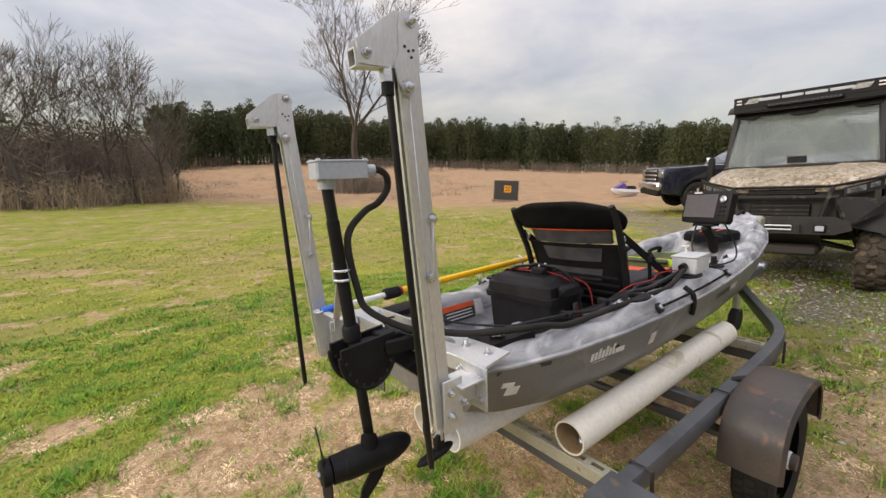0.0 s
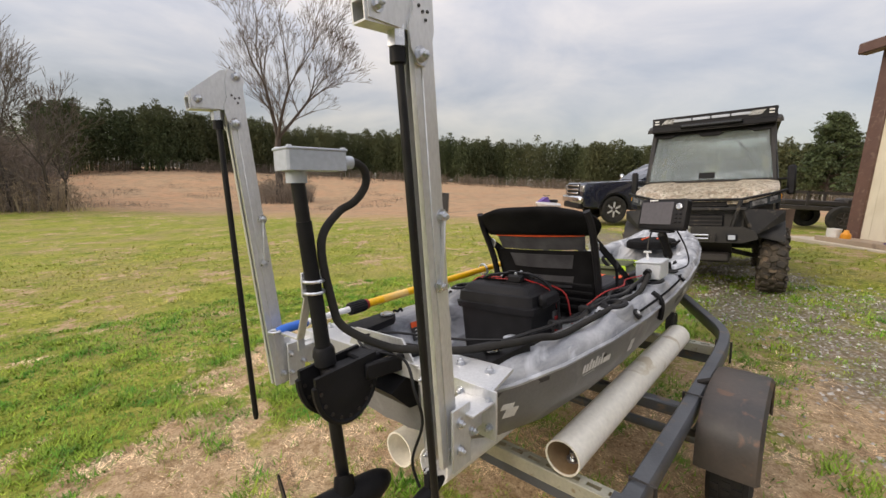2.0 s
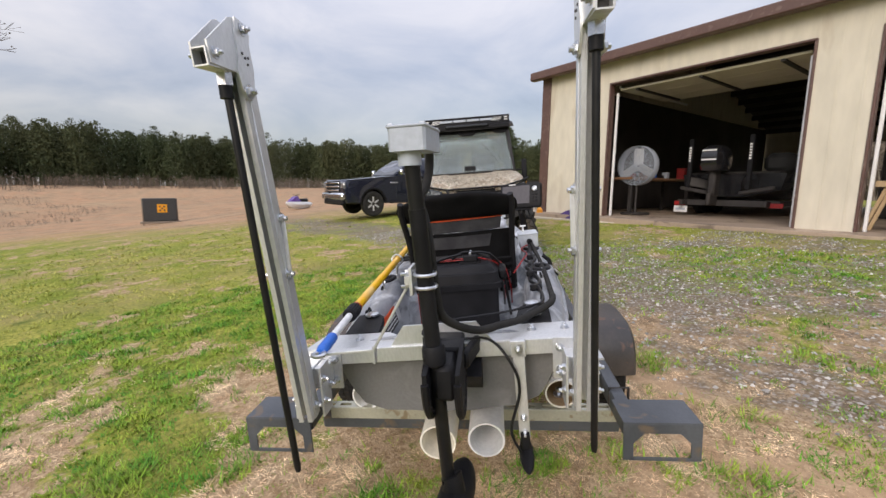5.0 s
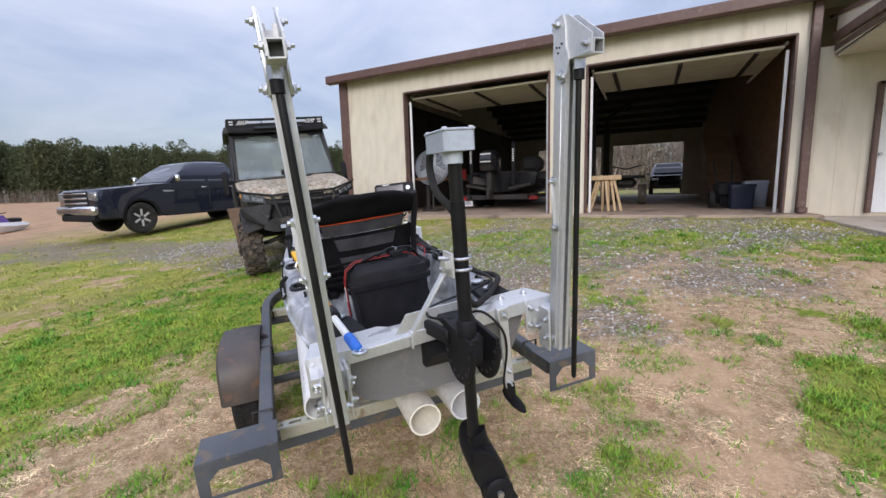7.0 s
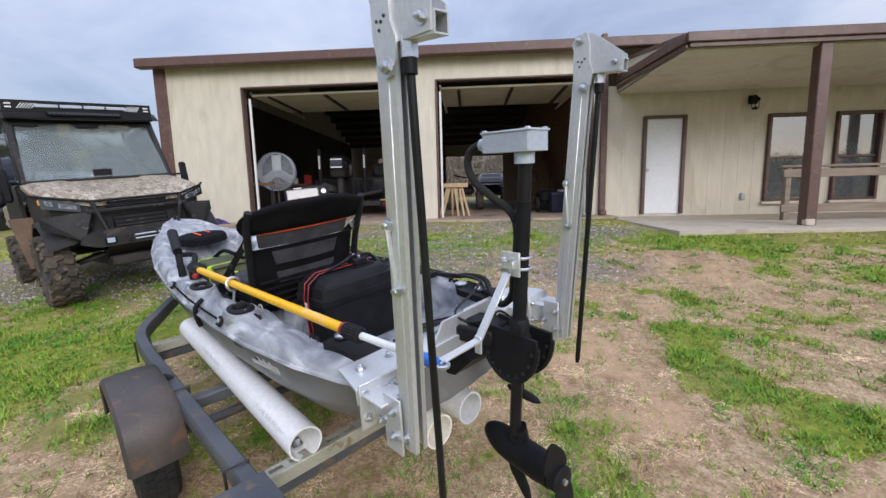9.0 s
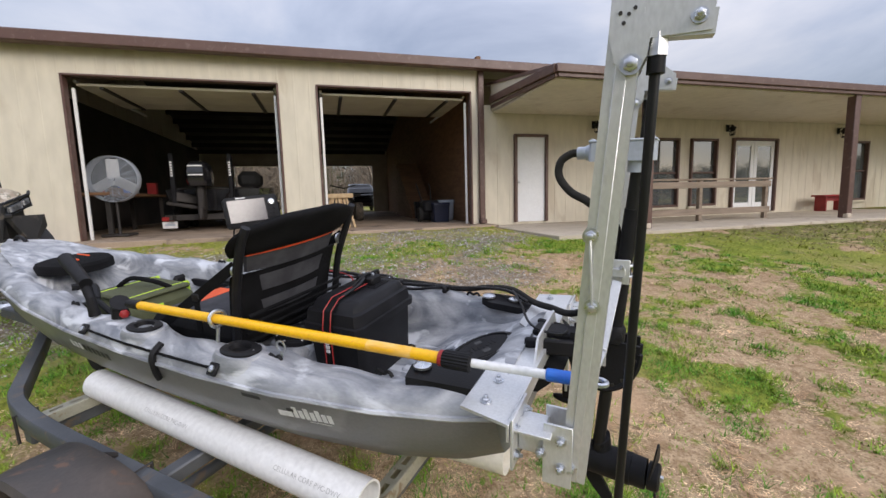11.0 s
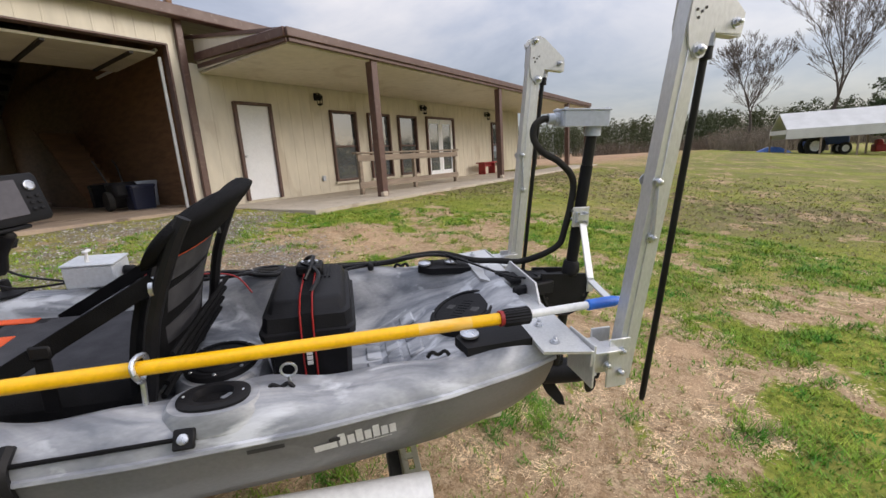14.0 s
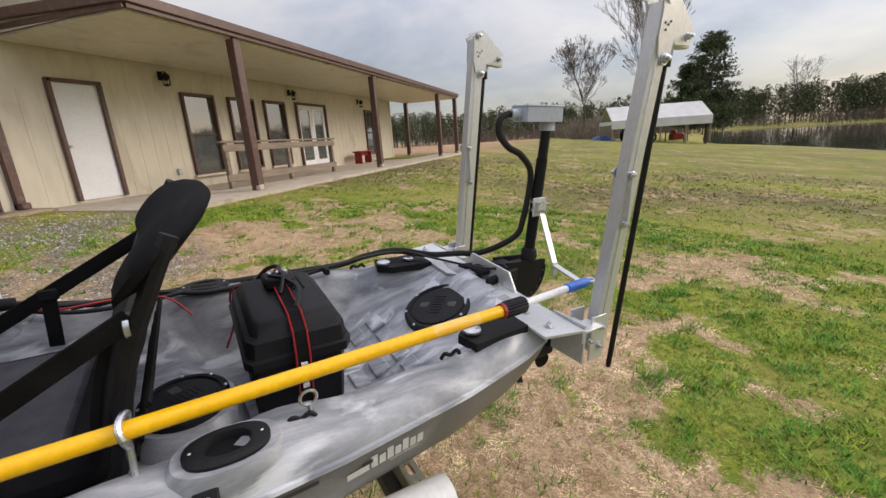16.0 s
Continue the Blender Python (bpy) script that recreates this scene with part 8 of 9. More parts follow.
NEEDLE_FAR = island(mat("far_pine_needles", (0.046, 0.064, 0.021), (0.078, 0.084, 0.033), 0.9, 0, 0.06, 3, 0.0), 0.3)
BRUSH = island(mat("dark_winter_brush", (0.095, 0.075, 0.055), (0.15, 0.12, 0.088), 0.95, 0, 0.6, 10, 0.0), 0.4)
THICKET = island(mat("grey_brown_saplings", (0.17, 0.137, 0.113), (0.235, 0.19, 0.158), 0.95, 0, 0.5, 10, 0.0), 0.35)
SCRUB_TAN = island(mat("tan_brush", (0.27, 0.205, 0.145), (0.37, 0.285, 0.20), 0.95, 0, 0.6, 10, 0.0), 0.4)
BUDS = island(mat("seed_clusters", (0.085, 0.065, 0.05), (0.12, 0.095, 0.07), 0.9, 0, 1, 10, 0.0), 0.3)


def bare_tree(x, y, height, seed, label, spread=0.55, twigs=True, levels=5, trunk_r=None, fork=0.33, buds=0, lean=0.0, rmin=0.018):
    """A leafless tree: tapered trunk, forking limbs, a crown of fine twigs."""
    rnd = random.Random(seed)
    z0 = gz(x, y) - 0.15
    t = thing("bare_tree", label, "tree", (x, y, z0))
    r0 = trunk_r or height * 0.022
    limbs, fine, tips = Geo(), Geo(), []

    def grow(p, d, length, r, level):
        n = 4 if level < 2 else 3
        pts, rs, q = [p], [r], p.copy()
        for k in range(n):
            d = (d + Vector((rnd.uniform(-1, 1), rnd.uniform(-1, 1), rnd.uniform(-0.3, 0.5))) * 0.16).normalized()
            q = q + d * length / n
            pts.append(q.copy())
            rs.append(max(rmin, r * lerp(1, 0.62, (k + 1) / n)))
        (limbs if level < 3 else fine).tube(pts, rs, 8 if level == 0 else (5 if level < 3 else 3), cap=False)
        if level >= levels:
            tips.append(q)
            return
        kids = 2 + (rnd.random() < 0.85) + (level > 1 and rnd.random() < 0.5)
        base = rnd.uniform(0, 6.28)
        for i in range(kids):
            a = base + 6.283 * i / kids + rnd.uniform(-0.5, 0.5)
            side = d.cross(Vector((0.2, 0.3, 1))).normalized()
            up = d.cross(side)
            nd = (d + (side * math.cos(a) + up * math.sin(a)) * rnd.uniform(spread * 0.55, spread * 1.15) + Vector((0, 0, 0.16))).normalized()
            grow(q.copy(), nd, length * rnd.uniform(0.58, 0.82), rs[-1] * rnd.uniform(0.6, 0.8), level + 1)
        for i in range(4 if 0 < level < 4 else 0):
            k = rnd.randint(1, len(pts) - 2)
            a = rnd.uniform(0, 6.28)
            nd = (d + Vector((math.cos(a), math.sin(a), 0.25)) * 0.9).normalized()
            grow(pts[k].copy(), nd, length * rnd.uniform(0.4, 0.6), rs[k] * 0.45, min(levels, level + 2))

    grow(Vector((x, y, z0)), Vector((lean, 0.02, 1)).normalized(), height * fork, r0, 0)
    part("trunk", limbs, BARK, t)
    cr = part("crown", fine, TWIG, t, "crown of fine bare twigs")
    if buds:
        g = Geo()
        for p in rnd.sample(tips, min(buds, len(tips))):
            c = p + Vector((rnd.uniform(-0.3, 0.3), rnd.uniform(-0.3, 0.3), rnd.uniform(-0.3, 0.2)))
            s = rnd.uniform(0.06, 0.12)
            g.add([c + Vector((s, 0, 0)), c + Vector((-s, s, 0)), c + Vector((-s, -s, 0)), c + Vector((0, 0, s)), c - Vector((0, 0, s))], [(0, 1, 3), (1, 2, 3), (2, 0, 3), (1, 0, 4), (2, 1, 4), (0, 2, 4)])
        tagged(part("seed_clusters", g, BUDS, cr), "small dark seed clusters", kind="stuff")
    return t


def at_az(az, d):
    return d * math.cos(radians(az)), d * math.sin(radians(az))


x, y = at_az(21.4, 58)
bare_tree(x, y, 22.5, 11, "tall bare sweetgum with dark seed clusters in the meadow", 0.52, levels=6, trunk_r=0.55, fork=0.36, buds=200, rmin=0.017)
# scrub round its foot
def scrub(name, spots, n, h, seed, mat_, label, leaf=0.0):
    """Thin upright stems and side twigs scattered round spots (x, y, radius)."""
    rnd = random.Random(seed)
    v, f = [], []
    for _ in range(n):
        cx, cy, r = rnd.choice(spots)
        a, q = rnd.uniform(0, 6.283), r * math.sqrt(rnd.random())
        px, py = cx + q * math.cos(a), cy + q * math.sin(a)
        pz = gz(px, py) - 0.1
        hh = h * rnd.uniform(0.35, 1.0) * (1 - 0.35 * q / r)
        lx, ly = rnd.uniform(-0.35, 0.35) * hh, rnd.uniform(-0.35, 0.35) * hh
        w = 0.012 + 0.010 * hh
        ax_, ay_ = rnd.uniform(-1, 1), rnd.uniform(-1, 1)
        k = len(v)
        v += [(px - w * ax_, py - w * ay_, pz), (px + w * ax_, py + w * ay_, pz), (px + lx, py + ly, pz + hh)]
        f.append((k, k + 1, k + 2))
        for j in range(4):
            u = rnd.uniform(0.25, 0.95)
            bx_, by_, bz_ = px + lx * u, py + ly * u, pz + hh * u
            s = hh * rnd.uniform(0.12, 0.3)
            dx, dy, dz = rnd.uniform(-1, 1) * s, rnd.uniform(-1, 1) * s, rnd.uniform(0.1, 0.9) * s
            k = len(v)
            ww = max(0.012, w * 0.55) + leaf * rnd.random()
            v += [(bx_, by_, bz_ - ww), (bx_, by_, bz_ + ww), (bx_ + dx, by_ + dy, bz_ + dz)]
            f.append((k, k + 1, k + 2))
    me = bpy.data.meshes.new(name)
    me.from_pydata(v, [], f)
    me.materials.append(mat_)
    return tagged(new(name, me), label, "bushes", kind="stuff")


scrub("thicket", [(x, y, 4.2)], 1100, 4.6, 5, SCRUB, "bare brown twigs round the foot of the sweetgum", 0.012)
# the wood's edge to the north
rnd = random.Random(4)
for i, (az, d, h) in enumerate(((42.2, 49, 8.0), (43.4, 48, 11.8), (46.3, 49, 14.2), (48.0, 48, 13.4), (51.0, 47, 12.5), (53.3, 48, 12.5), (55.0, 46, 14.5), (56.8, 50, 15.0), (58.8, 47, 14.5))):
    bx_, by_ = at_az(az, d)
    bare_tree(bx_, by_, h * 0.86, 30 + i, "slim bare hardwood at the edge of the wood", 0.48, levels=5, trunk_r=0.17, fork=0.38, rmin=0.013, lean=rnd.uniform(-0.1, 0.1))
spots = [(*at_az(q_, rnd.uniform(46, 58)), 2.2 + 1.6 * smooth(42, 50, q_)) for q_ in [rnd.uniform(42.0, 62) for _ in range(44)]]
scrub("undergrowth", spots, 3400, 4.0, 8, SCRUB_TAN, "dense bare undergrowth at the wood's edge", 0.02)
spots = [(*at_az(rnd.uniform(44.5, 63), rnd.uniform(49, 62)), 2.4) for _ in range(60)]
scrub("thicket", spots, 5200, 8.6, 28, THICKET, "dense grey-brown bare saplings of the wood's edge", 0.016)
spots = [(*at_az(rnd.uniform(5, 44), rnd.uniform(40, 112)), 2.5) for _ in range(40)]
scrub("meadow_weeds", spots, 3600, 0.9, 9, SCRUB, "dry weeds and briars in the meadow", 0.01)


def conifers(name, spots, mat_, label, seed, clumps=46, kind="stuff"):
    """Pines as one sheet of stuff: bare stems and uneven crowns of many small sprays; spots: (x, y, height, width)."""
    rnd = random.Random(seed)
    v, f = [], []

    def tri(a, b, c):
        k = len(v)
        v.extend((a, b, c))
        f.append((k, k + 1, k + 2))

    for px, py, h, w in spots:
        pz = gz(px, py) - 0.3
        r = h * 0.012
        for a in (0, 2.1, 4.2):
            tri((px + r * math.cos(a), py + r * math.sin(a), pz), (px + r * math.cos(a + 2.1), py + r * math.sin(a + 2.1), pz), (px, py, pz + h * 0.92))
        low = rnd.uniform(0.05, 0.30)
        for _ in range(clumps):
            u = low + (1 - low) * rnd.random() ** 0.85
            rad = w * 0.5 * (math.sin(math.pi * min(1, (1 - u) / (1 - low) * 0.55 + 0.03)) ** 0.6) * rnd.uniform(0.25, 1.05)
            a = rnd.uniform(0, 6.283)
            c = Vector((px + rad * math.cos(a), py + rad * math.sin(a), pz + h * u))
            s = w * rnd.uniform(0.024, 0.062)
            for _ in range(2):
                p = [c + Vector((rnd.uniform(-1, 1), rnd.uniform(-1, 1), rnd.uniform(-0.9, 1.5))) * s for _ in range(3)]
                tri(*[tuple(q) for q in p])
    me = bpy.data.meshes.new(name)
    me.from_pydata(v, [], f)
    me.materials.append(mat_)
    return tagged(new(name, me), label, "woods", kind=kind)


rnd = random.Random(21)
spots, inner = [], []
for i in range(1500):
    az = rnd.uniform(-50, 44)
    deep = rnd.uniform(0, 26)
    d = interp(az, [-50, -30, -10, 20, 44], [118, 122, 122, 118, 100]) + deep + (3 * math.sin(az * 0.7))
    h = rnd.uniform(11.0, 13.4) * (1.10 if rnd.random() < 0.12 else 1)
    (spots if deep < 11 else inner).append((*at_az(az, d), h, rnd.uniform(4.2, 6.2)))
conifers("pine_wood", spots, NEEDLE_FAR, "long dark wood of loblolly pines past the meadow", 3, 430)
conifers("pine_wood", inner, NEEDLE_FAR, "inner rows of the wood of loblolly pines", 4, 130)
spots = [(*at_az(rnd.uniform(-50, 44), rnd.uniform(100, 117)), 3.0) for _ in range(120)]
scrub("undergrowth", spots, 9000, 3.4, 18, BRUSH, "bare brown brush along the pine wood", 0.05)
spots = [(*at_az(rnd.uniform(43, 70), rnd.uniform(66, 92)), rnd.uniform(5.5, 9.5), rnd.uniform(3, 5)) for _ in range(150)]
spots += [(*at_az(az, 55), 7.5, 4.0) for az in (53.5, 52.6, 55.5)]
conifers("pine_wood", spots, NEEDLE_FAR, "pines behind the bare trees", 6, 150)
spots = [(*at_az(rnd.uniform(163.5, 216), rnd.uniform(128, 160)), rnd.uniform(8, 11), rnd.uniform(4, 6)) for _ in range(520)]
conifers("pine_wood", spots, NEEDLE_FAR, "low pine wood past the mown field", 7, 150)
spots = [(*at_az(rnd.uniform(120, 166), rnd.uniform(196, 235)), rnd.uniform(11, 15), rnd.uniform(6, 9)) for _ in range(420)]
conifers("mixed_wood", spots, NEEDLE_FAR, "mixed wood on the far shore of the pond", 8, 200)
spots = [(*at_az(rnd.uniform(70, 122), rnd.uniform(85, 125)), rnd.uniform(7, 9.5), rnd.uniform(4, 6)) for _ in range(320)]
conifers("pine_wood", spots, NEEDLE_FAR, "pines that close the yard to the north", 10, 30)
spots = [(rnd.uniform(-22, 22), rnd.uniform(-70, -48), rnd.uniform(11, 14), rnd.uniform(3.5, 5)) for _ in range(90)]
conifers("pine_wood", spots, NEEDLE_FAR, "pines behind the shop", 12, 70)
spots = [(rnd.uniform(-14, 14), rnd.uniform(-62, -46), 3.0) for _ in range(40)]
scrub("undergrowth", spots, 5200, 11, 13, SCRUB, "grey bare trunks behind the shop", 0.02)
spots = [(*at_az(rnd.uniform(120, 168), rnd.uniform(186, 200)), 6) for _ in range(60)]
scrub("undergrowth", spots, 5000, 6, 14, BRUSH, "bare brush on the far shore", 0.08)
spots = [(*at_az(rnd.uniform(168, 196), rnd.uniform(112, 130)), 4) for _ in range(50)]
scrub("undergrowth", spots, 5000, 4.5, 15, BRUSH, "bare brush before the pine wood", 0.05)


def pine_tree(az, d, h, w, seed, label):
    """One near pine: trunk, boughs and a ragged crown of needle sprays."""
    rnd = random.Random(seed)
    px, py = at_az(az, d)
    pz = gz(px, py) - 0.2
    t = thing("pine_tree", label, "tree", (px, py, pz))
    g = Geo()
    g.tube([(px, py, pz), (px + 0.1, py, pz + h * 0.5), (px, py + 0.1, pz + h * 0.96)], [h * 0.017, h * 0.012, 0.03], 8)
    part("trunk", g, BARK, t)
    g, leaf = Geo(), Geo()
    for i in range(120):
        u = rnd.uniform(0.16, 0.97)
        a = rnd.uniform(0, 6.283)
        L = w * 0.5 * (1.02 - u) ** 0.55 * rnd.uniform(0.6, 1.15)
        p0 = Vector((px, py, pz + h * u))
        p1 = p0 + Vector((math.cos(a) * L, math.sin(a) * L, L * rnd.uniform(-0.05, 0.35)))
        g.tube([p0, lerp(p0, p1, 0.5) - Vector((0, 0, 0.1)), p1], [0.06, 0.04, 0.015], 4, cap=False)
        for j in range(150):
            q = lerp(p0, p1, rnd.uniform(0.35, 1.05)) + Vector((rnd.uniform(-1, 1), rnd.uniform(-1, 1), rnd.uniform(-0.5, 0.8))) * 0.55
            s = rnd.uniform(0.12, 0.25)
            leaf.add([q + Vector((rnd.uniform(-s, s), rnd.uniform(-s, s), rnd.uniform(-s, s))) for _ in range(3)], [(0, 1, 2)])
    tagged(part("boughs", g, BARK, t), "bare brown boughs", kind="stuff")
    me = bpy.data.meshes.new("crown")
    me.from_pydata([(a - px, b - py, c - pz) for a, b, c in leaf.v], [], leaf.f)
    me.materials.append(NEEDLE)
    ob = new("crown", me)
    ob.parent = t


pine_tree(164.6, 72, 15.5, 10.0, 2, "broad dark loblolly pine by the barn")
pine_tree(166.8, 75, 11.5, 9.0, 5, "dark loblolly pine beside the barn")
pine_tree(-42.3, 62, 10.2, 7.5, 7, "dark pine behind the vehicles")
x, y = at_az(178.6, 78)
bare_tree(x, y, 21.5, 71, "bare tree at the end of the yard", 0.30, levels=6, trunk_r=0.28, rmin=0.016, fork=0.26)
x, y = at_az(171.9, 80)
bare_tree(x, y, 28, 72, "tall bare tree behind the barn", 0.29, levels=6, trunk_r=0.36, rmin=0.018, fork=0.27)
scrub("thicket", [(*at_az(178.6, 78), 5.0), (*at_az(175.5, 84), 6)], 1800, 5.0, 16, SCRUB, "bare brush by the barn", 0.03)
x, y = at_az(157.6, 205)
bare_tree(x, y, 22, 73, "bare crown over the far wood", 0.5, levels=5, trunk_r=0.3)

# pond
WATER = mat("dark_pond_water", (0.020, 0.022, 0.018), (0.03, 0.03, 0.022), 0.06, 0, 0.2, 3, 0.03, rvar=0.03)
g = Geo()
ring = [(*at_az(a, 44), -2.05) for a in np.linspace(118, 167.0, 12)] + [(*at_az(a, 188), -2.05) for a in np.linspace(167.0, 118, 12)]
g.add(ring, [tuple(range(24))])
single("pond", g, WATER, "still dark pond reflecting the woods", "water", kind="structure")

# barn: an open pole shed
bxm, bym = at_az(170.2, 62)
bzm = gz(bxm, bym)
BM = pose(bxm, bym, bzm, 0, 0, 100) @ Matrix.Diagonal((1, 1, 1.14, 1))
barn = thing("pole_barn", "open pole barn with a pale metal roof", "barn", (0, 0, 0), BM)
METAL_W = mat("pale_metal_sheet", (0.62, 0.62, 0.60), (0.55, 0.55, 0.53), 0.45, 0.1, 1, 20, 0.05)
g = Geo()
g.add([(-6, -3.3, 2.55), (6, -3.3, 2.55), (6, 0, 4.15), (-6, 0, 4.15), (6, 3.3, 2.55), (-6, 3.3, 2.55), (-6, -3.3, 2.62), (6, -3.3, 2.62), (6, 0, 4.22), (-6, 0, 4.22), (6, 3.3, 2.62), (-6, 3.3, 2.62)],
      [(0, 1, 2, 3), (3, 2, 4, 5), (6, 7, 8, 9), (9, 8, 10, 11), (0, 1, 7, 6), (5, 4, 10, 11), (1, 2, 8, 7), (2, 4, 10, 8), (0, 3, 9, 6), (3, 5, 11, 9)])
part("roof", g, METAL_W, barn)
g = Geo()
for yy in (-3.3, 3.3):
    g.box((0, yy, 2.15), (12, 0.05, 0.86))
g.box((-6, 0, 2.38), (0.05, 6.6, 0.42))
g.box((6, 0, 2.38), (0.05, 6.6, 0.42))
part("skirt", g, METAL_W, barn)
for xx in (-5.9, -3, 0, 3, 5.9):
    for yy in (-3.2, 3.2):
        g = Geo()
        g.box((xx, yy, 0.95), (0.15, 0.15, 2.4))
        part("post", g, WOOD, barn)
TRACTOR = mat("tractor_blue", (0.02, 0.06, 0.25), (0.018, 0.05, 0.2), 0.4)
trm = BM @ Matrix.Translation((-2.0, 0, 0)) @ Matrix.Scale(1.4, 4)
tr_ = thing("tractor", "small blue farm tractor under the barn", "tractor", (0, 0, 0), trm)
g = Geo()
g.box((0.9, 0, 1.0), (1.5, 0.6, 0.6), 0.1)
g.box((-0.5, 0, 0.85), (1.2, 0.7, 0.3), 0.05)
part("body", g, TRACTOR, tr_)
for s_ in (1, -1):
    wheel_at(tr_, (-0.6, s_ * 0.75, 0.65), 0.65, 0.4, 0.35, RUBBER, WHITE_PL, 0, s_, 0)
    wheel_at(tr_, (1.3, s_ * 0.6, 0.4), 0.4, 0.25, 0.22, RUBBER, WHITE_PL, 0, s_, 0)
g = Geo()
g.box((-0.6, 0, 1.25), (0.4, 0.5, 0.4), 0.08)
part("seat", g, BLACK, tr_)
g = Geo()
g.box((2.9, -0.8, 0.45), (1.6, 1.2, 0.7), 0.1)
g.box((2.5, -0.8, 0.95), (0.5, 0.9, 0.5), 0.1)
single("red_implement", g, RED_WOOD, "red farm implement under the barn", "farm implement", (2.9, -0.8, 0.1), BM)
tb = Geo()
rr = []
for k in range(7):
    a = k / 6
    rr.append([Vector((-3.2 - a * 4.5, 4.2 + w, 0.12 + 0.9 * math.sin(math.pi * a) * (0.5 if i in (0, 4) else 1) * (0.0 if i in (0, 4) else 1))) for i, w in enumerate((-0.9, -0.5, 0, 0.5, 0.9))])
tb.rings(rr, cap=False, closed=False)
single("blue_tarp", tb, mat("blue_tarpaulin", (0.05, 0.14, 0.42), (0.04, 0.10, 0.33), 0.4), "crumpled blue tarpaulin on the grass", "tarp", (-5, 4.2, 0), BM)

# archery target and water scooter in the grass
bx_, by_ = 28.3, 0.7
t = thing("archery_target", "black foam archery target with yellow rings", "target", (bx_, by_, gz(bx_, by_)))
zt = gz(bx_, by_)
g = Geo()
g.box((bx_, by_, zt + 0.78), (0.38, 1.55, 1.25), 0.03)
part("block", g, DARK_PRINT, t)
g = Geo()
g.box((bx_ - 0.195, by_ - 0.1, zt + 0.85), (0.012, 0.46, 0.46), 0.004)
pn = part("face", g, mat("target_yellow", (0.85, 0.38, 0.01), (0.7, 0.28, 0.01), 0.6, 0, 9), t, "yellow target face")
g = Geo()
for dy, dz in ((-0.1, 0.1), (0.1, 0.1), (-0.1, -0.1), (0.1, -0.1), (0, 0)):
    g.lathe([(0.05, 0.0), (0.05, -0.008)], (bx_ - 0.2015, by_ - 0.1 + dy, zt + 0.85 + dz), 10, "x")
part("spot", g, DARK_PRINT, pn)
for yy in (-0.8, 0.8):
    g = Geo()
    g.box((bx_, by_ + yy, zt + 0.65), (0.1, 0.06, 1.5), 0.01)
    part("stand_post", g, WOOD, t)
g = Geo()
g.box((bx_, by_, zt + 0.08), (0.5, 1.9, 0.1), 0.01)
part("stand_base", g, WOOD, t)

jx, jy = 26.5, -6.35
JM = pose(jx, jy, gz(jx, jy) + 0.05, 0, 0, 130) @ Matrix.Scale(0.80, 4)
ws = thing("water_scooter", "white and purple water scooter parked on the grass", "water scooter", (0, 0, 0), JM)
PURPLE = mat("purple_gelcoat", (0.14, 0.06, 0.30), (0.10, 0.04, 0.22), 0.25)
g, rr = Geo(), []
for xx, w, z0, z1 in ((-1.35, 0.40, 0.15, 0.42), (-0.9, 0.50, 0.05, 0.50), (0.0, 0.52, 0.0, 0.52), (0.8, 0.44, 0.05, 0.56), (1.3, 0.18, 0.25, 0.55), (1.5, 0.03, 0.42, 0.50)):
    rr.append([Vector((xx, -w, lerp(z0, z1, 0.6))), Vector((xx, -w * 0.6, z0)), Vector((xx, w * 0.6, z0)), Vector((xx, w, lerp(z0, z1, 0.6))), Vector((xx, w * 0.8, z1)), Vector((xx, -w * 0.8, z1))])
g.rings(rr)
part("hull", g, WHITE_PL, ws)
g, rr = Geo(), []
for xx, w, z1 in ((-0.1, 0.24, 0.62), (0.25, 0.26, 0.95), (0.5, 0.26, 0.90), (1.0, 0.2, 0.66), (1.25, 0.1, 0.56)):
    rr.append([Vector((xx, -w, 0.45)), Vector((xx, -w * 0.7, z1)), Vector((xx, w * 0.7, z1)), Vector((xx, w, 0.45))])
g.rings(rr)
part("cowl", g, PURPLE, ws, "purple cowl")
g = Geo()
g.box((-0.65, 0, 0.62), (1.05, 0.38, 0.26), 0.08)
part("seat", g, BLACK, ws)
g = Geo()
g.tube([(0.22, -0.32, 1.08), (0.30, 0, 1.0), (0.22, 0.32, 1.08)], 0.025, 8)
part("handlebar", g, BLACK, ws)

# flat trailer past the vehicle, by the corner of the shop
fx, fy = 11.2, -9.6
FM = pose(fx, fy, gz(fx, fy), 0, 0, 70)
ft = thing("utility_trailer", "dark flat utility trailer with folded gear", "trailer", (0, 0, 0), FM)
g = Geo()
for yy in (-0.8, 0, 0.8):
    g.box((0, yy, 0.55), (3.2, 0.07, 0.1), 0.01)
for xx in (-1.5, -0.5, 0.5, 1.5):
    g.box((xx, 0, 0.52), (0.07, 1.6, 0.07), 0.01)
g.bar((1.5, -0.5, 0.52), (2.7, 0, 0.48), 0.07, 0.08)
g.bar((1.5, 0.5, 0.52), (2.7, 0, 0.48), 0.07, 0.08)
part("frame", g, STEEL_DARK, ft)
for yy in (-0.8, 0.8):
    g = Geo()
    g.bar((-1.6, yy, 0.95), (1.6, yy, 0.95), 0.05, 0.05)
    for xx in (-1.55, -0.5, 0.5, 1.55):
        g.bar((xx, yy, 0.55), (xx, yy, 0.97), 0.05, 0.05)
    part("side_rail", g, STEEL_DARK, ft)
for s_ in (1, -1):
    wheel_at(ft, (-0.2, s_ * 0.95, 0.32), 0.32, 0.2, 0.17, RUBBER, STEEL_DARK, 0, s_, 5)
g = Geo()
g.box((0.2, 0, 0.68), (1.4, 1.0, 0.14), 0.03)
g.box((-0.7, 0.2, 0.72), (0.6, 0.6, 0.25), 0.05)
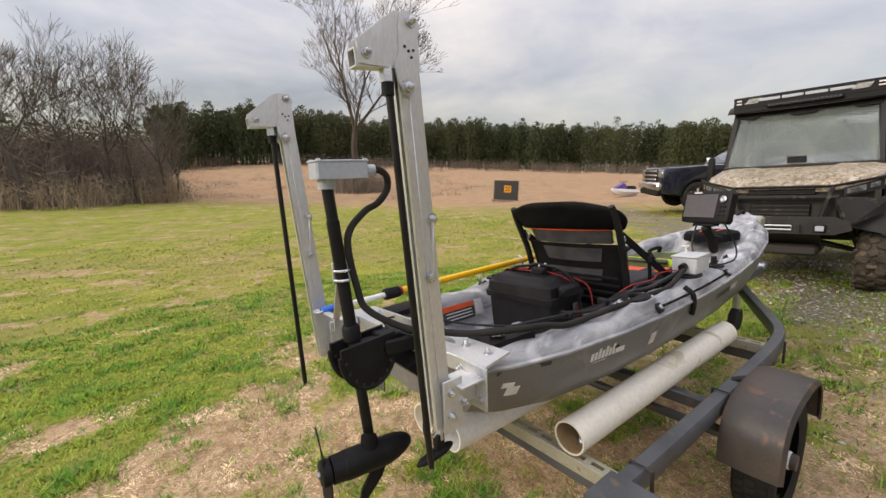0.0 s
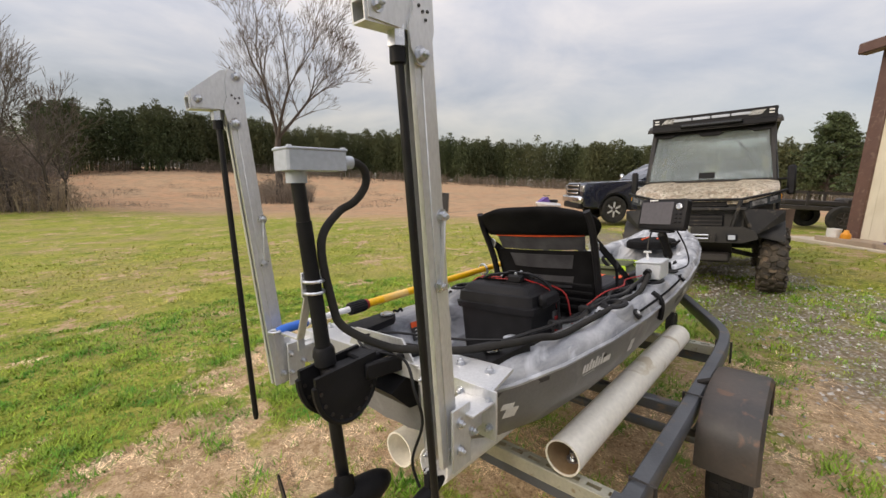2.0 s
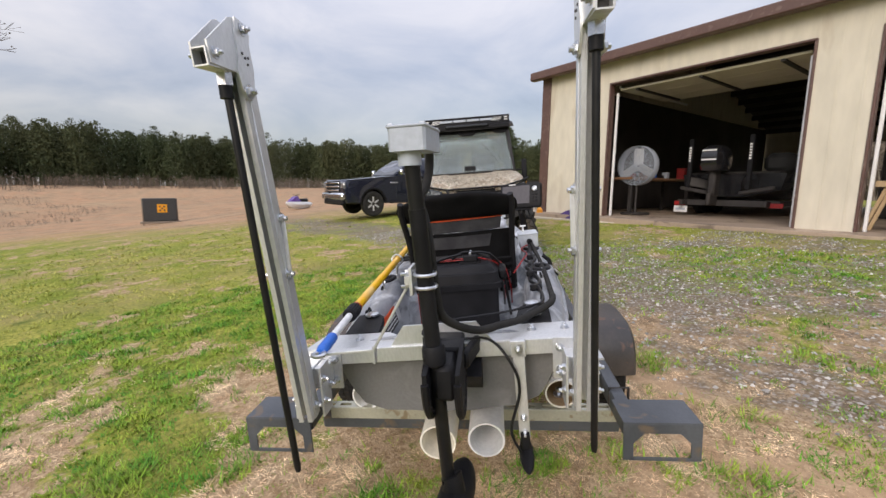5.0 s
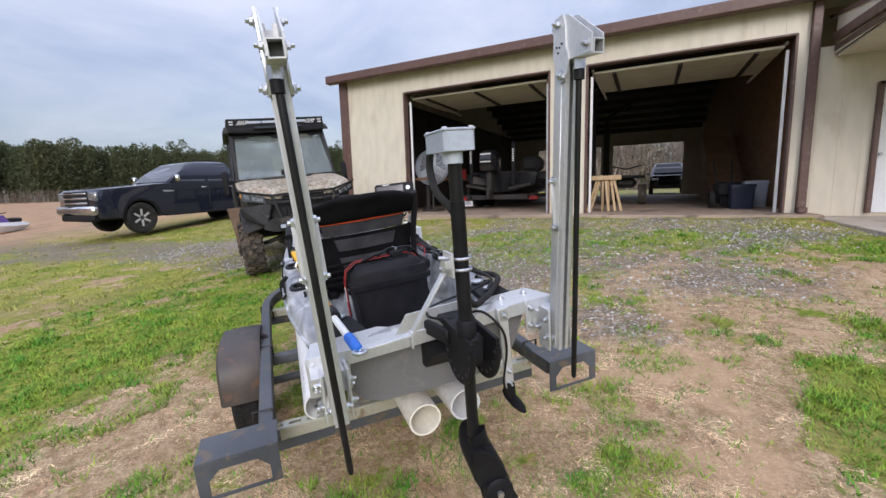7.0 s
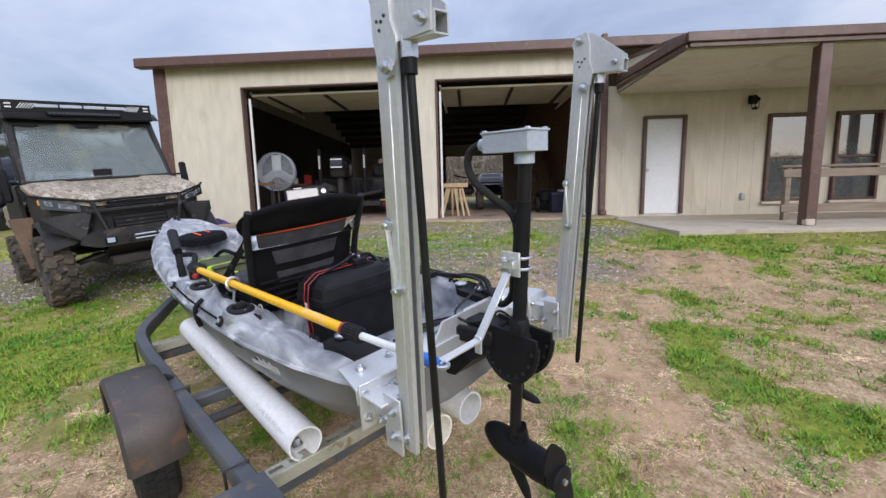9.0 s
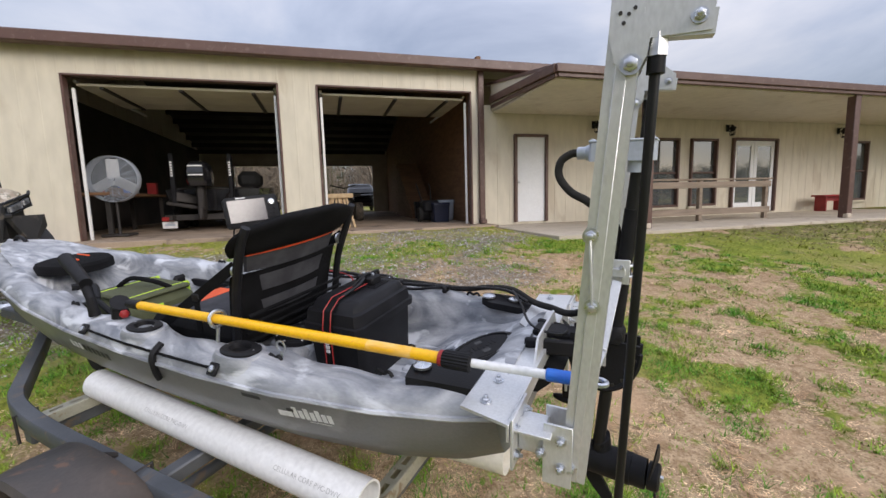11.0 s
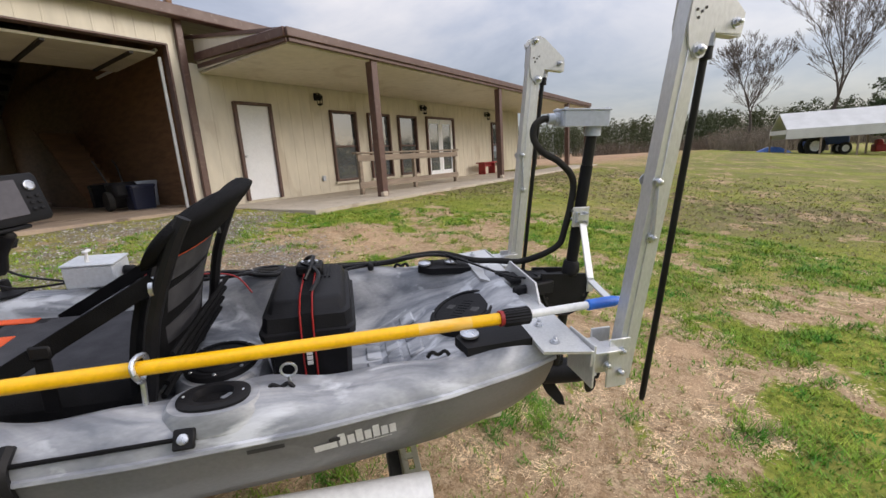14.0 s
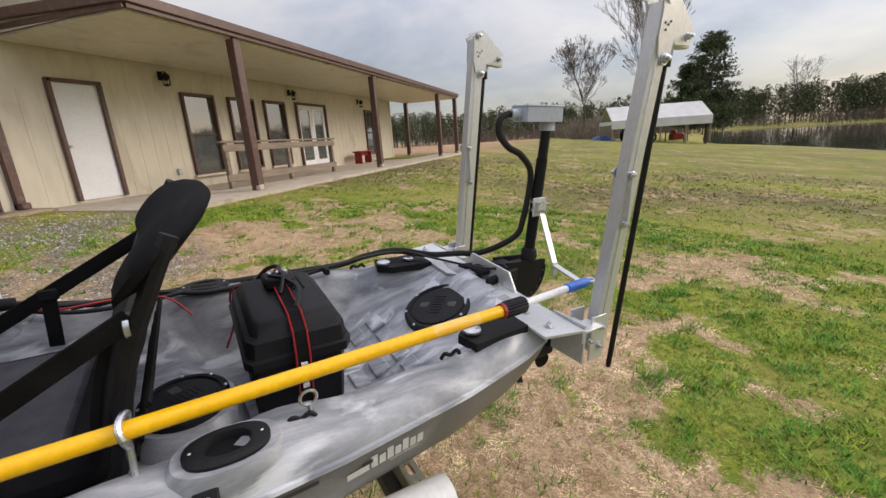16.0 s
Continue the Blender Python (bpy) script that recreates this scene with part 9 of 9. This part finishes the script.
part("load", g, STEEL_DARK, ft)

# ---- inside the shop ----
BOAT_BLACK = mat("black_gelcoat", (0.012, 0.012, 0.014), (0.02, 0.02, 0.022), 0.18, 0, 2, 60, 0.0, coat=0.5)
BX, BY = 4.45, -9.75
bt = thing("bass_boat", "dark bass boat on its trailer, stern to the doorway", "boat", (BX, BY, FZ))
g, rr = Geo(), []
for yy, w, z0, z1 in ((-9.9, 1.05, 1.20, 1.72), (-11.5, 1.15, 1.12, 1.78), (-13.5, 1.10, 1.12, 1.86), (-15.2, 0.75, 1.22, 1.95), (-16.0, 0.30, 1.5, 2.0)):
    rr.append([Vector((BX - w, yy, z1)), Vector((BX - w * 0.92, yy, lerp(z0, z1, 0.3))), Vector((BX - w * 0.3, yy, z0)), Vector((BX + w * 0.3, yy, z0)), Vector((BX + w * 0.92, yy, lerp(z0, z1, 0.3))), Vector((BX + w, yy, z1))])
g.rings(rr)
part("hull", g, BOAT_BLACK, bt)
g = Geo()
g.box((BX, -10.4, 1.74), (1.8, 0.9, 0.06), 0.02)
part("stern_deck", g, STEEL_DARK, bt)
for xx, colr in ((BX + 0.16, BOAT_BLACK),):
    g, rr = Geo(), []
    for z, a, b in ((1.78, 0.20, 0.30), (1.90, 0.23, 0.36), (2.10, 0.23, 0.38), (2.26, 0.20, 0.34), (2.34, 0.12, 0.22)):
        rr.append([Vector((xx + a * x, -9.45 + b * y_, z)) for x, y_ in ((-1, -0.7), (-0.7, -1), (0.7, -1), (1, -0.7), (1, 0.7), (0.7, 1), (-0.7, 1), (-1, 0.7))])
    g.rings(rr)
    ob_ = part("outboard_cowl", g, colr, bt, "glossy black outboard cowl")
    for z in (2.22, 2.02):
        part("cowl_stripe", Geo().box((xx, -9.075, z), (0.30, 0.012, 0.035), 0.004), MARK, ob_, "white bar on the cowl")
    g = Geo()
    g.box((xx, -9.45, 1.50), (0.16, 0.30, 0.62), 0.04)
    g.box((xx, -9.40, 1.15), (0.10, 0.40, 0.30), 0.03)
    part("outboard_leg", g, STEEL_DARK, bt, "grey outboard leg")
for s_ in (-1, 1):
    g = Geo()
    g.box((BX + 0.16 + s_ * 0.62, -9.62, 1.95), (0.10, 0.10, 1.2), 0.02)
    pl = part("shallow_pole", g, BLACK, bt)
    g = Geo()
    for k in range(6):
        g.box((BX + 0.16 + s_ * 0.62, -9.565, 2.34 - k * 0.06), (0.05, 0.006, 0.04))
    part("pole_print", g, MARK, pl, "white printed bars")
    g = Geo()
    g.bar((BX + 0.16 + s_ * 0.60, -9.62, 1.55), (BX + s_ * 0.30, -9.85, 1.45), 0.10, 0.22, 0.02)
    g.bar((BX + s_ * 0.95, -9.6, 1.40), (BX + s_ * 0.30, -9.6, 1.28), 0.08, 0.09, 0.02)
    part("jack_plate", g, STEEL_DARK, bt, "pale alloy bracket")
g = Geo()
for s_ in (-1, 1):
    g.box((BX + s_ * 0.85, -12.2, 1.05), (0.08, 5.5, 0.12), 0.01)
g.box((BX, -9.75, 1.05), (2.1, 0.1, 0.14), 0.01)
part("trailer_frame", g, STEEL_DARK, bt)
for s_ in (-1, 1):
    for yy in (-11.3, -12.15):
        g = Geo()
        g.lathe([(0.19, -0.10), (0.33, -0.10), (0.345, -0.05), (0.345, 0.05), (0.33, 0.10), (0.19, 0.10)], (BX + s_ * 1.15, yy, FZ + 0.345), 28, "x")
        part("trailer_wheel", g, RUBBER, bt)
    g = Geo()
    g.box((BX + s_ * 1.15, -11.72, FZ + 0.74), (0.26, 1.75, 0.05), 0.02)
    part("trailer_fender", g, BOAT_BLACK, bt)
    g = Geo()
    g.box((BX + s_ * 0.98, -9.69, 1.02), (0.26, 0.04, 0.10), 0.01)
    part("tail_lamp", g, RED, bt, "red tail lamp")
g = Geo()
g.box((BX + 0.95, -9.68, 0.88), (0.32, 0.01, 0.16), 0.004)
part("plate", g, MARK, bt, "blank pale plate")
g = Geo()
g.box((BX + 0.95, -9.674, 0.88), (0.22, 0.006, 0.05))
part("plate_bar", g, BOX_GREY, bt)
g = Geo()
g.box((BX - 0.75, -10.6, 1.96), (0.55, 0.7, 0.44), 0.12)
part("covered_seat", g, INTERIOR, bt)

fan = thing("drum_fan", "large grey shop fan on a stand", "fan", (6.05, -8.75, FZ))
g = Geo()
g.lathe([(0.46, -0.12), (0.48, -0.06), (0.48, 0.06), (0.46, 0.12)], (6.05, -8.75, 1.92), 32, "y", cap=False)
drum = part("drum", g, BOX_GREY, fan)
for k in range(15):
    r = 0.05 + k * 0.030
    part("guard_ring", Geo().tube([Vector((6.05 + r * math.cos(a), -8.62, 1.92 + r * math.sin(a))) for a in np.linspace(0, 2 * math.pi, 28)], 0.0055, 4), BOX_GREY, drum)
for k in range(16):
    a = math.pi * k / 8
    part("guard_spoke", Geo().tube([(6.05, -8.62, 1.92), (6.05 + 0.47 * math.cos(a), -8.62, 1.92 + 0.47 * math.sin(a))], 0.004, 4), BOX_GREY, drum)
for k in range(3):
    g = Geo()
    m_ = Matrix.Translation((6.05, -8.75, 1.92)) @ Matrix.Rotation(k * 2.094, 4, "Y")
    g.box((0, 0, 0.22), (0.22, 0.02, 0.40), 0.01, m_ @ Matrix.Rotation(0.3, 4, "Z"))
    part("blade", g, ALU, fan)
g = Geo()
g.tube([(6.05, -8.75, FZ), (6.05, -8.75, 1.5)], 0.03, 8)
g.box((6.05, -8.75, FZ + 0.03), (0.5, 0.5, 0.06), 0.02)
part("stand", g, STEEL_DARK, fan)

wb = thing("workbench", "dark cluttered workbench along the shop wall", "workbench", (6.6, -10.4, FZ))
g = Geo()
g.box((6.55, -10.2, FZ + 0.90), (0.9, 3.2, 0.06), 0.01)
part("top", g, PLY, wb)
for xx in (6.2, 6.9):
    for yy in (-8.75, -11.7):
        g = Geo()
        g.box((xx, yy, FZ + 0.44), (0.09, 0.09, 0.88), 0.006)
        part("leg", g, STEEL_DARK, wb)
rnd = random.Random(77)
SHADES = [BLACK, STEEL_DARK, BOX_GREY, RED_WOOD, PLY, BLUE, WHITE_PL, OLIVE]
for i in range(12):
    s = Vector((rnd.uniform(0.12, 0.3), rnd.uniform(0.12, 0.35), rnd.uniform(0.08, 0.32)))
    c = Vector((rnd.uniform(6.3, 6.8), -8.8 - i * 0.25, FZ + 0.93 + s.z / 2))
    g = Geo()
    g.box(c, s, 0.015)
    g.box(c + Vector((0, 0, s.z / 2)), (s.x * 1.06, s.y * 1.06, 0.02), 0.006)
    single("storage_box", g, SHADES[i % len(SHADES)], "small lidded box on the workbench", "box", (c.x, c.y, c.z - s.z / 2), group="boxes on the bench")
NAVY = mat("navy_plastic", (0.007, 0.011, 0.03), (0.01, 0.015, 0.04), 0.5)
for i in range(10):
    s = Vector((rnd.uniform(0.25, 0.5), rnd.uniform(0.25, 0.5), rnd.uniform(0.25, 0.6)))
    c = Vector((-1.45 + rnd.uniform(-0.1, 0.35), -9.2 - i * 0.42, FZ + s.z / 2))
    g, rr = Geo(), []
    for z, k in ((-0.5, 0.86), (0.36, 0.97), (0.37, 1.03), (0.46, 1.03), (0.5, 0.97)):
        rr.append([c + Vector((s.x * 0.5 * k * a, s.y * 0.5 * k * b, s.z * z)) for a, b in ((-1, -0.85), (-0.85, -1), (0.85, -1), (1, -0.85), (1, 0.85), (0.85, 1), (-0.85, 1), (-1, 0.85))])
    g.rings(rr)
    single("storage_bin", g, [NAVY, BLACK, BOX_GREY, STEEL_DARK, NAVY][i % 5], "dark storage bin on the shop floor", "bin", (c.x, c.y, FZ), group="bins by the wall")
mow = thing("garden_tiller", "dark small engine tiller by the shop wall", "tiller", (-0.9, -9.4, FZ))
g = Geo()
g.box((-0.9, -9.4, FZ + 0.42), (0.45, 0.5, 0.32), 0.06)
part("engine", g, BLACK, mow)
g = Geo()
g.tube(curve_pts([(-1.0, -9.6, FZ + 0.5), (-1.05, -9.9, FZ + 0.9), (-1.05, -10.1, FZ + 1.05)], 4), 0.018, 6)
g.tube(curve_pts([(-0.75, -9.6, FZ + 0.5), (-0.7, -9.9, FZ + 0.9), (-0.7, -10.1, FZ + 1.05)], 4), 0.018, 6)
part("handles", g, STEEL_DARK, mow)
for xx in (-1.17, -0.63):
    g = Geo()
    g.lathe([(0.05, -0.05), (0.19, -0.05), (0.2, 0), (0.19, 0.05), (0.05, 0.05)], (xx, -9.4, FZ + 0.2), 20, "x")
    part("wheel", g, RUBBER, mow)
# stairs clad in plywood
st = thing("wooden_stair", "plywood stair box against the inner wall", "stair", (-1.5, -14.5, FZ))
for k in range(11):
    g = Geo()
    g.box((-1.45, -12.2 - k * 0.27, FZ + 0.09 + k * 0.185), (0.95, 0.29, 0.18 + 0.01), 0.004)
    part("step", g, PLY, st)
g = Geo()
quad_panel(g, (-0.95, -12.0, FZ), (-0.95, -15.2, FZ), (-0.95, -15.2, FZ + 2.2), (-0.95, -12.0, FZ + 0.15), 0.02)
part("side_panel", g, PLY, st)
# saw horses folded against the door post
sh = thing("folded_sawhorse", "pale lumber sawhorse legs bundled by the doorway", "sawhorse", (1.5, -8.35, FZ))
rnd = random.Random(3)
for i in range(7):
    g = Geo()
    x0 = 1.22 + i * 0.10
    g.bar((x0 + rnd.uniform(-0.10, 0.10), -8.35 + rnd.uniform(-0.2, 0.2), FZ), (x0 * 0.55 + 1.5 * 0.45, -8.35, FZ + 0.72), 0.05, 0.05, 0.004, (0, 1, 0))
    part("leg", g, WOOD_NEW, sh)
g = Geo()
g.box((1.5, -8.35, FZ + 0.74), (0.62, 0.16, 0.10), 0.008)
part("beam", g, WOOD_NEW, sh)
av = thing("quad_bike", "dark quad bike parked in the shop", "quad bike", (1.25, -12.4, FZ))
g = Geo()
g.box((1.25, -12.4, FZ + 0.62), (0.55, 1.5, 0.28), 0.10)
g.box((1.25, -11.75, FZ + 0.80), (1.0, 0.5, 0.08), 0.03)
g.box((1.25, -13.0, FZ + 0.80), (1.0, 0.55, 0.08), 0.03)
part("body", g, UTV_DARK, av)
g = Geo()
g.tube([(0.85, -11.95, FZ + 1.12), (1.25, -11.85, FZ + 1.02), (1.65, -11.95, FZ + 1.12)], 0.02, 8)
part("handlebar", g, BLACK, av)
for xx in (0.80, 1.70):
    for yy in (-11.75, -13.0):
        g = Geo()
        g.lathe([(0.12, -0.11), (0.27, -0.11), (0.29, -0.05), (0.29, 0.05), (0.27, 0.11), (0.12, 0.11)], (xx, yy, FZ + 0.29), 22, "x")
        part("wheel", g, MUD, av)


def small_suv(m, label):
    t = thing("parked_suv", label, "car", (0, 0, 0), m)
    g, rr = Geo(), []
    for x, w, z0, z1 in ((2.30, 0.70, 0.45, 0.80), (2.20, 0.90, 0.32, 0.98), (1.2, 0.96, 0.28, 1.10), (-1.9, 0.97, 0.28, 1.15), (-2.3, 0.90, 0.40, 1.10)):
        rr.append([Vector((x, -w, z0)), Vector((x, -w, z1 - 0.1)), Vector((x, -w * 0.85, z1)), Vector((x, w * 0.85, z1)), Vector((x, w, z1 - 0.1)), Vector((x, w, z0))])
    g.rings(rr)
    part("body", g, BOAT_BLACK, t)
    g, rr = Geo(), []
    for z, a, b, w in ((1.05, 1.25, -2.15, 0.88), (1.45, 0.65, -2.05, 0.78), (1.70, 0.1, -1.85, 0.66), (1.74, -0.2, -1.6, 0.58)):
        rr.append([Vector((a, -w, z)), Vector((a, w, z)), Vector((b, w, z)), Vector((b, -w, z))])
    g.rings(rr)
    cab = part("cab", g, BOAT_BLACK, t)
    g = Geo()
    quad_panel(g, (1.17, -0.74, 1.14), (1.17, 0.74, 1.14), (0.24, 0.60, 1.66), (0.24, -0.60, 1.66), 0.012)
    part("windshield", g, mat("tinted_glass", (0.010, 0.012, 0.014), (0.014, 0.016, 0.018), 0.15, 0, 1, 20, 0.0, spec=0.15), cab)
    for s_ in (1, -1):
        g = Geo()
        g.box((2.26, s_ * 0.66, 0.80), (0.12, 0.34, 0.12), 0.03)
        part("headlight", g, LAMP_CLEAR, t)
        g = Geo()
        g.box((0.85, s_ * 1.0, 1.12), (0.12, 0.16, 0.12), 0.03)
        part("side_mirror", g, BOAT_BLACK, t)
        for x in (1.4, -1.4):
            wheel_at(t, (x, s_ * 0.84, 0.36), 0.36, 0.23, 0.22, RUBBER, CHROME, 0, s_, 5)
    g = Geo()
    g.box((2.29, 0, 0.62), (0.06, 1.0, 0.22), 0.02)
    part("grille", g, BLACK, t)


small_suv(pose(-0.34, -25.6, gz(-0.34, -25.6) + 0.02, 0, 0, 90), "black sport utility car parked behind the shop")
# small things outside by the corner of the shop
g = Geo()
g.lathe([(0.10, 0), (0.115, 0.24), (0.12, 0.25), (0.11, 0.25), (0.10, 0.22)], (8.05, -7.22, FZ - 0.09), 20)
single("white_bucket", g, WHITE_PL, "small white plastic bucket by the shop corner", "bucket", (8.05, -7.22, FZ - 0.09))
g = Geo()
g.lathe([(0.07, 0), (0.08, 0.02), (0.08, 0.17), (0.04, 0.21), (0.03, 0.25)], (7.78, -7.2, FZ - 0.09), 16)
single("orange_jug", g, mat("orange_jug_plastic", (0.75, 0.32, 0.03), (0.65, 0.25, 0.02), 0.4), "orange plastic jug by the shop wall", "jug", (7.78, -7.2, FZ - 0.09))
g, rr = Geo(), []
rnd = random.Random(8)
for z, k_ in ((0.0, 1.0), (0.07, 0.85), (0.13, 0.45), (0.16, 0.1)):
    rr.append([Vector((6.75 + 0.34 * k_ * math.cos(2 * math.pi * i / 14) * (1 + 0.25 * math.sin(i * 2.3)), -7.2 + 0.15 * k_ * math.sin(2 * math.pi * i / 14) * (1 + 0.3 * math.cos(i * 1.7)), FZ - 0.09 + z * (1 + 0.4 * math.sin(i * 1.9)))) for i in range(14)])
g.rings(rr)
single("purple_cloth", g, mat("purple_fabric", (0.07, 0.04, 0.16), (0.05, 0.03, 0.11), 0.85), "crumpled purple cloth on the apron", "cloth", (6.75, -7.2, FZ - 0.09))

# ---- turf: grass blades, dry straw, gravel ----
rng = np.random.default_rng(5)


def blades(name, n, mat_, label, dens, height, width, flat, lo, hi):
    """Single blades of grass, each a leaning sliver; dens gives the chance to grow at (x, y)."""
    v, f = [], []
    made = 0
    while made < n:
        r = lo + (hi - lo) * (rng.random() ** 0.75)
        a = rng.uniform(0, 2 * math.pi)
        px, py = 1.2 + r * math.cos(a), 0.0 + r * math.sin(a)
        if py < WY + 0.6 or (px < CX0 and py < -4.4):
            continue
        if rng.random() > dens(px, py):
            made += 0.25
            continue
        pz = gz(px, py) + 0.022 * noise.noise(Vector((px * 1.3, py * 1.3, 0))) - 0.004
        tuft = 0.55 + 1.3 * max(0.0, noise.noise(Vector((px * 3.1, py * 3.1, 4.0))) + 0.12)
        k_t = int(rng.integers(3, 8))
        for _ in range(k_t):
            qx, qy = px + rng.normal(0, 0.016), py + rng.normal(0, 0.016)
            h = height * tuft * rng.uniform(0.45, 1.3) * (1 + 0.03 * r)
            b = rng.uniform(0, 2 * math.pi)
            L = h * rng.uniform(0.3, 1.0) * (1 + flat)
            w = width * rng.uniform(0.6, 1.4) * (1 + 0.13 * r)
            wx, wy = -math.sin(b) * w, math.cos(b) * w
            k = len(v)
            v += [(qx - wx, qy - wy, pz), (qx + wx, qy + wy, pz), (qx + math.cos(b) * L, qy + math.sin(b) * L, pz + h * (1 - 0.75 * min(1, flat * 0.4)))]
            f.append((k, k + 1, k + 2))
            made += 1
    me = bpy.data.meshes.new(name)
    me.from_pydata(v, [], f)
    me.materials.append(mat_)
    return tagged(new(name, me), label, "grass", kind="stuff")


GRASS = island(mat("grass_blades", (0.072, 0.25, 0.008), (0.29, 0.37, 0.035), 0.7, 0, 5.0, 20, 0.0), 0.45)
STRAW = island(mat("straw_blades", (0.82, 0.635, 0.40), (0.46, 0.30, 0.17), 0.85, 0, 7.0, 20, 0.0), 0.72)
turf_here = lambda x, y: (1 - gravel_mask(x, y) * 0.8) * max(0.06, 0.9 * smooth(0.20, 0.34, noise.noise(Vector((x * 2.1, y * 2.1, 9.0))) + 0.35 * noise.noise(Vector((x * 7, y * 7, 4.0)))), smooth(0.62, 0.28, dry_mask(x, y) + 0.6 * noise.noise(Vector((x * 6, y * 6, 2.0)))))
blades("grass", 300000, GRASS, "short green spring grass in tufts", turf_here, 0.040, 0.0030, 0.4, 0, 5.5)
GRASS_FAR = island(mat("lawn_blades", (0.245, 0.30, 0.032), (0.47, 0.43, 0.10), 0.7, 0, 0.7, 20, 0.0), 0.25)
blades("grass", 110000, GRASS_FAR, "short green lawn of the yard", lambda x, y: turf_here(x, y) * smooth(19, 8, math.hypot(x - 1.2, y)) * (1 - 0.75 * weed_mask(x, y)), 0.036, 0.0036, 0.4, 4.5, 19)
blades("dry_grass", 460000, STRAW, "flattened dry straw-coloured grass", lambda x, y: (1 - gravel_mask(x, y)) * smooth(0.28, 0.5, dry_mask(x, y)), 0.021, 0.0022, 2.4, 0, 5.2)
WEEDS = island(mat("lawn_weeds", (0.19, 0.20, 0.055), (0.30, 0.215, 0.155), 0.8, 0, 1.1, 20, 0.0), 0.4)
blades("weeds", 70000, WEEDS, "olive and purplish weeds in the lawn", lambda x, y: weed_mask(x, y) * smooth(19, 9, math.hypot(x - 1.2, y)), 0.034, 0.0040, 0.5, 3.0, 19)
STONES = island(mat("grey_gravel", (0.30, 0.28, 0.255), (0.46, 0.435, 0.40), 0.85, 0, 9, 60, 0.2), 0.45)
v, f = [], []
made = 0
while made < 15000:
    px, py = rng.uniform(-2, 10), rng.uniform(-6.8, -0.8)
    made += 0.2
    if rng.random() > gravel_mask(px, py) * 0.6 - 0.08:
        continue
    made += 0.8
    s = rng.uniform(0.006, 0.019)
    pz = gz(px, py) + 0.022 * noise.noise(Vector((px * 1.3, py * 1.3, 0))) + s * 0.1
    k = len(v)
    o = [(s * rng.uniform(0.6, 1.3), 0, 0), (-s * rng.uniform(0.6, 1.3), 0, 0), (0, s * rng.uniform(0.6, 1.3), 0), (0, -s * rng.uniform(0.6, 1.3), 0), (0, 0, s * rng.uniform(0.5, 0.9)), (0, 0, -s * 0.6)]
    a = rng.uniform(0, 6.28)
    ca, sa = math.cos(a), math.sin(a)
    v += [(px + x * ca - y * sa, py + x * sa + y * ca, pz + z) for x, y, z in o]
    f += [tuple(k + i for i in t) for t in ((0, 2, 4), (2, 1, 4), (1, 3, 4), (3, 0, 4), (2, 0, 5), (1, 2, 5), (3, 1, 5), (0, 3, 5))]
me = bpy.data.meshes.new("gravel")
me.from_pydata(v, [], f)
me.materials.append(STONES)
tagged(new("gravel", me), "loose grey crushed stone on the drive", "gravel", kind="stuff")
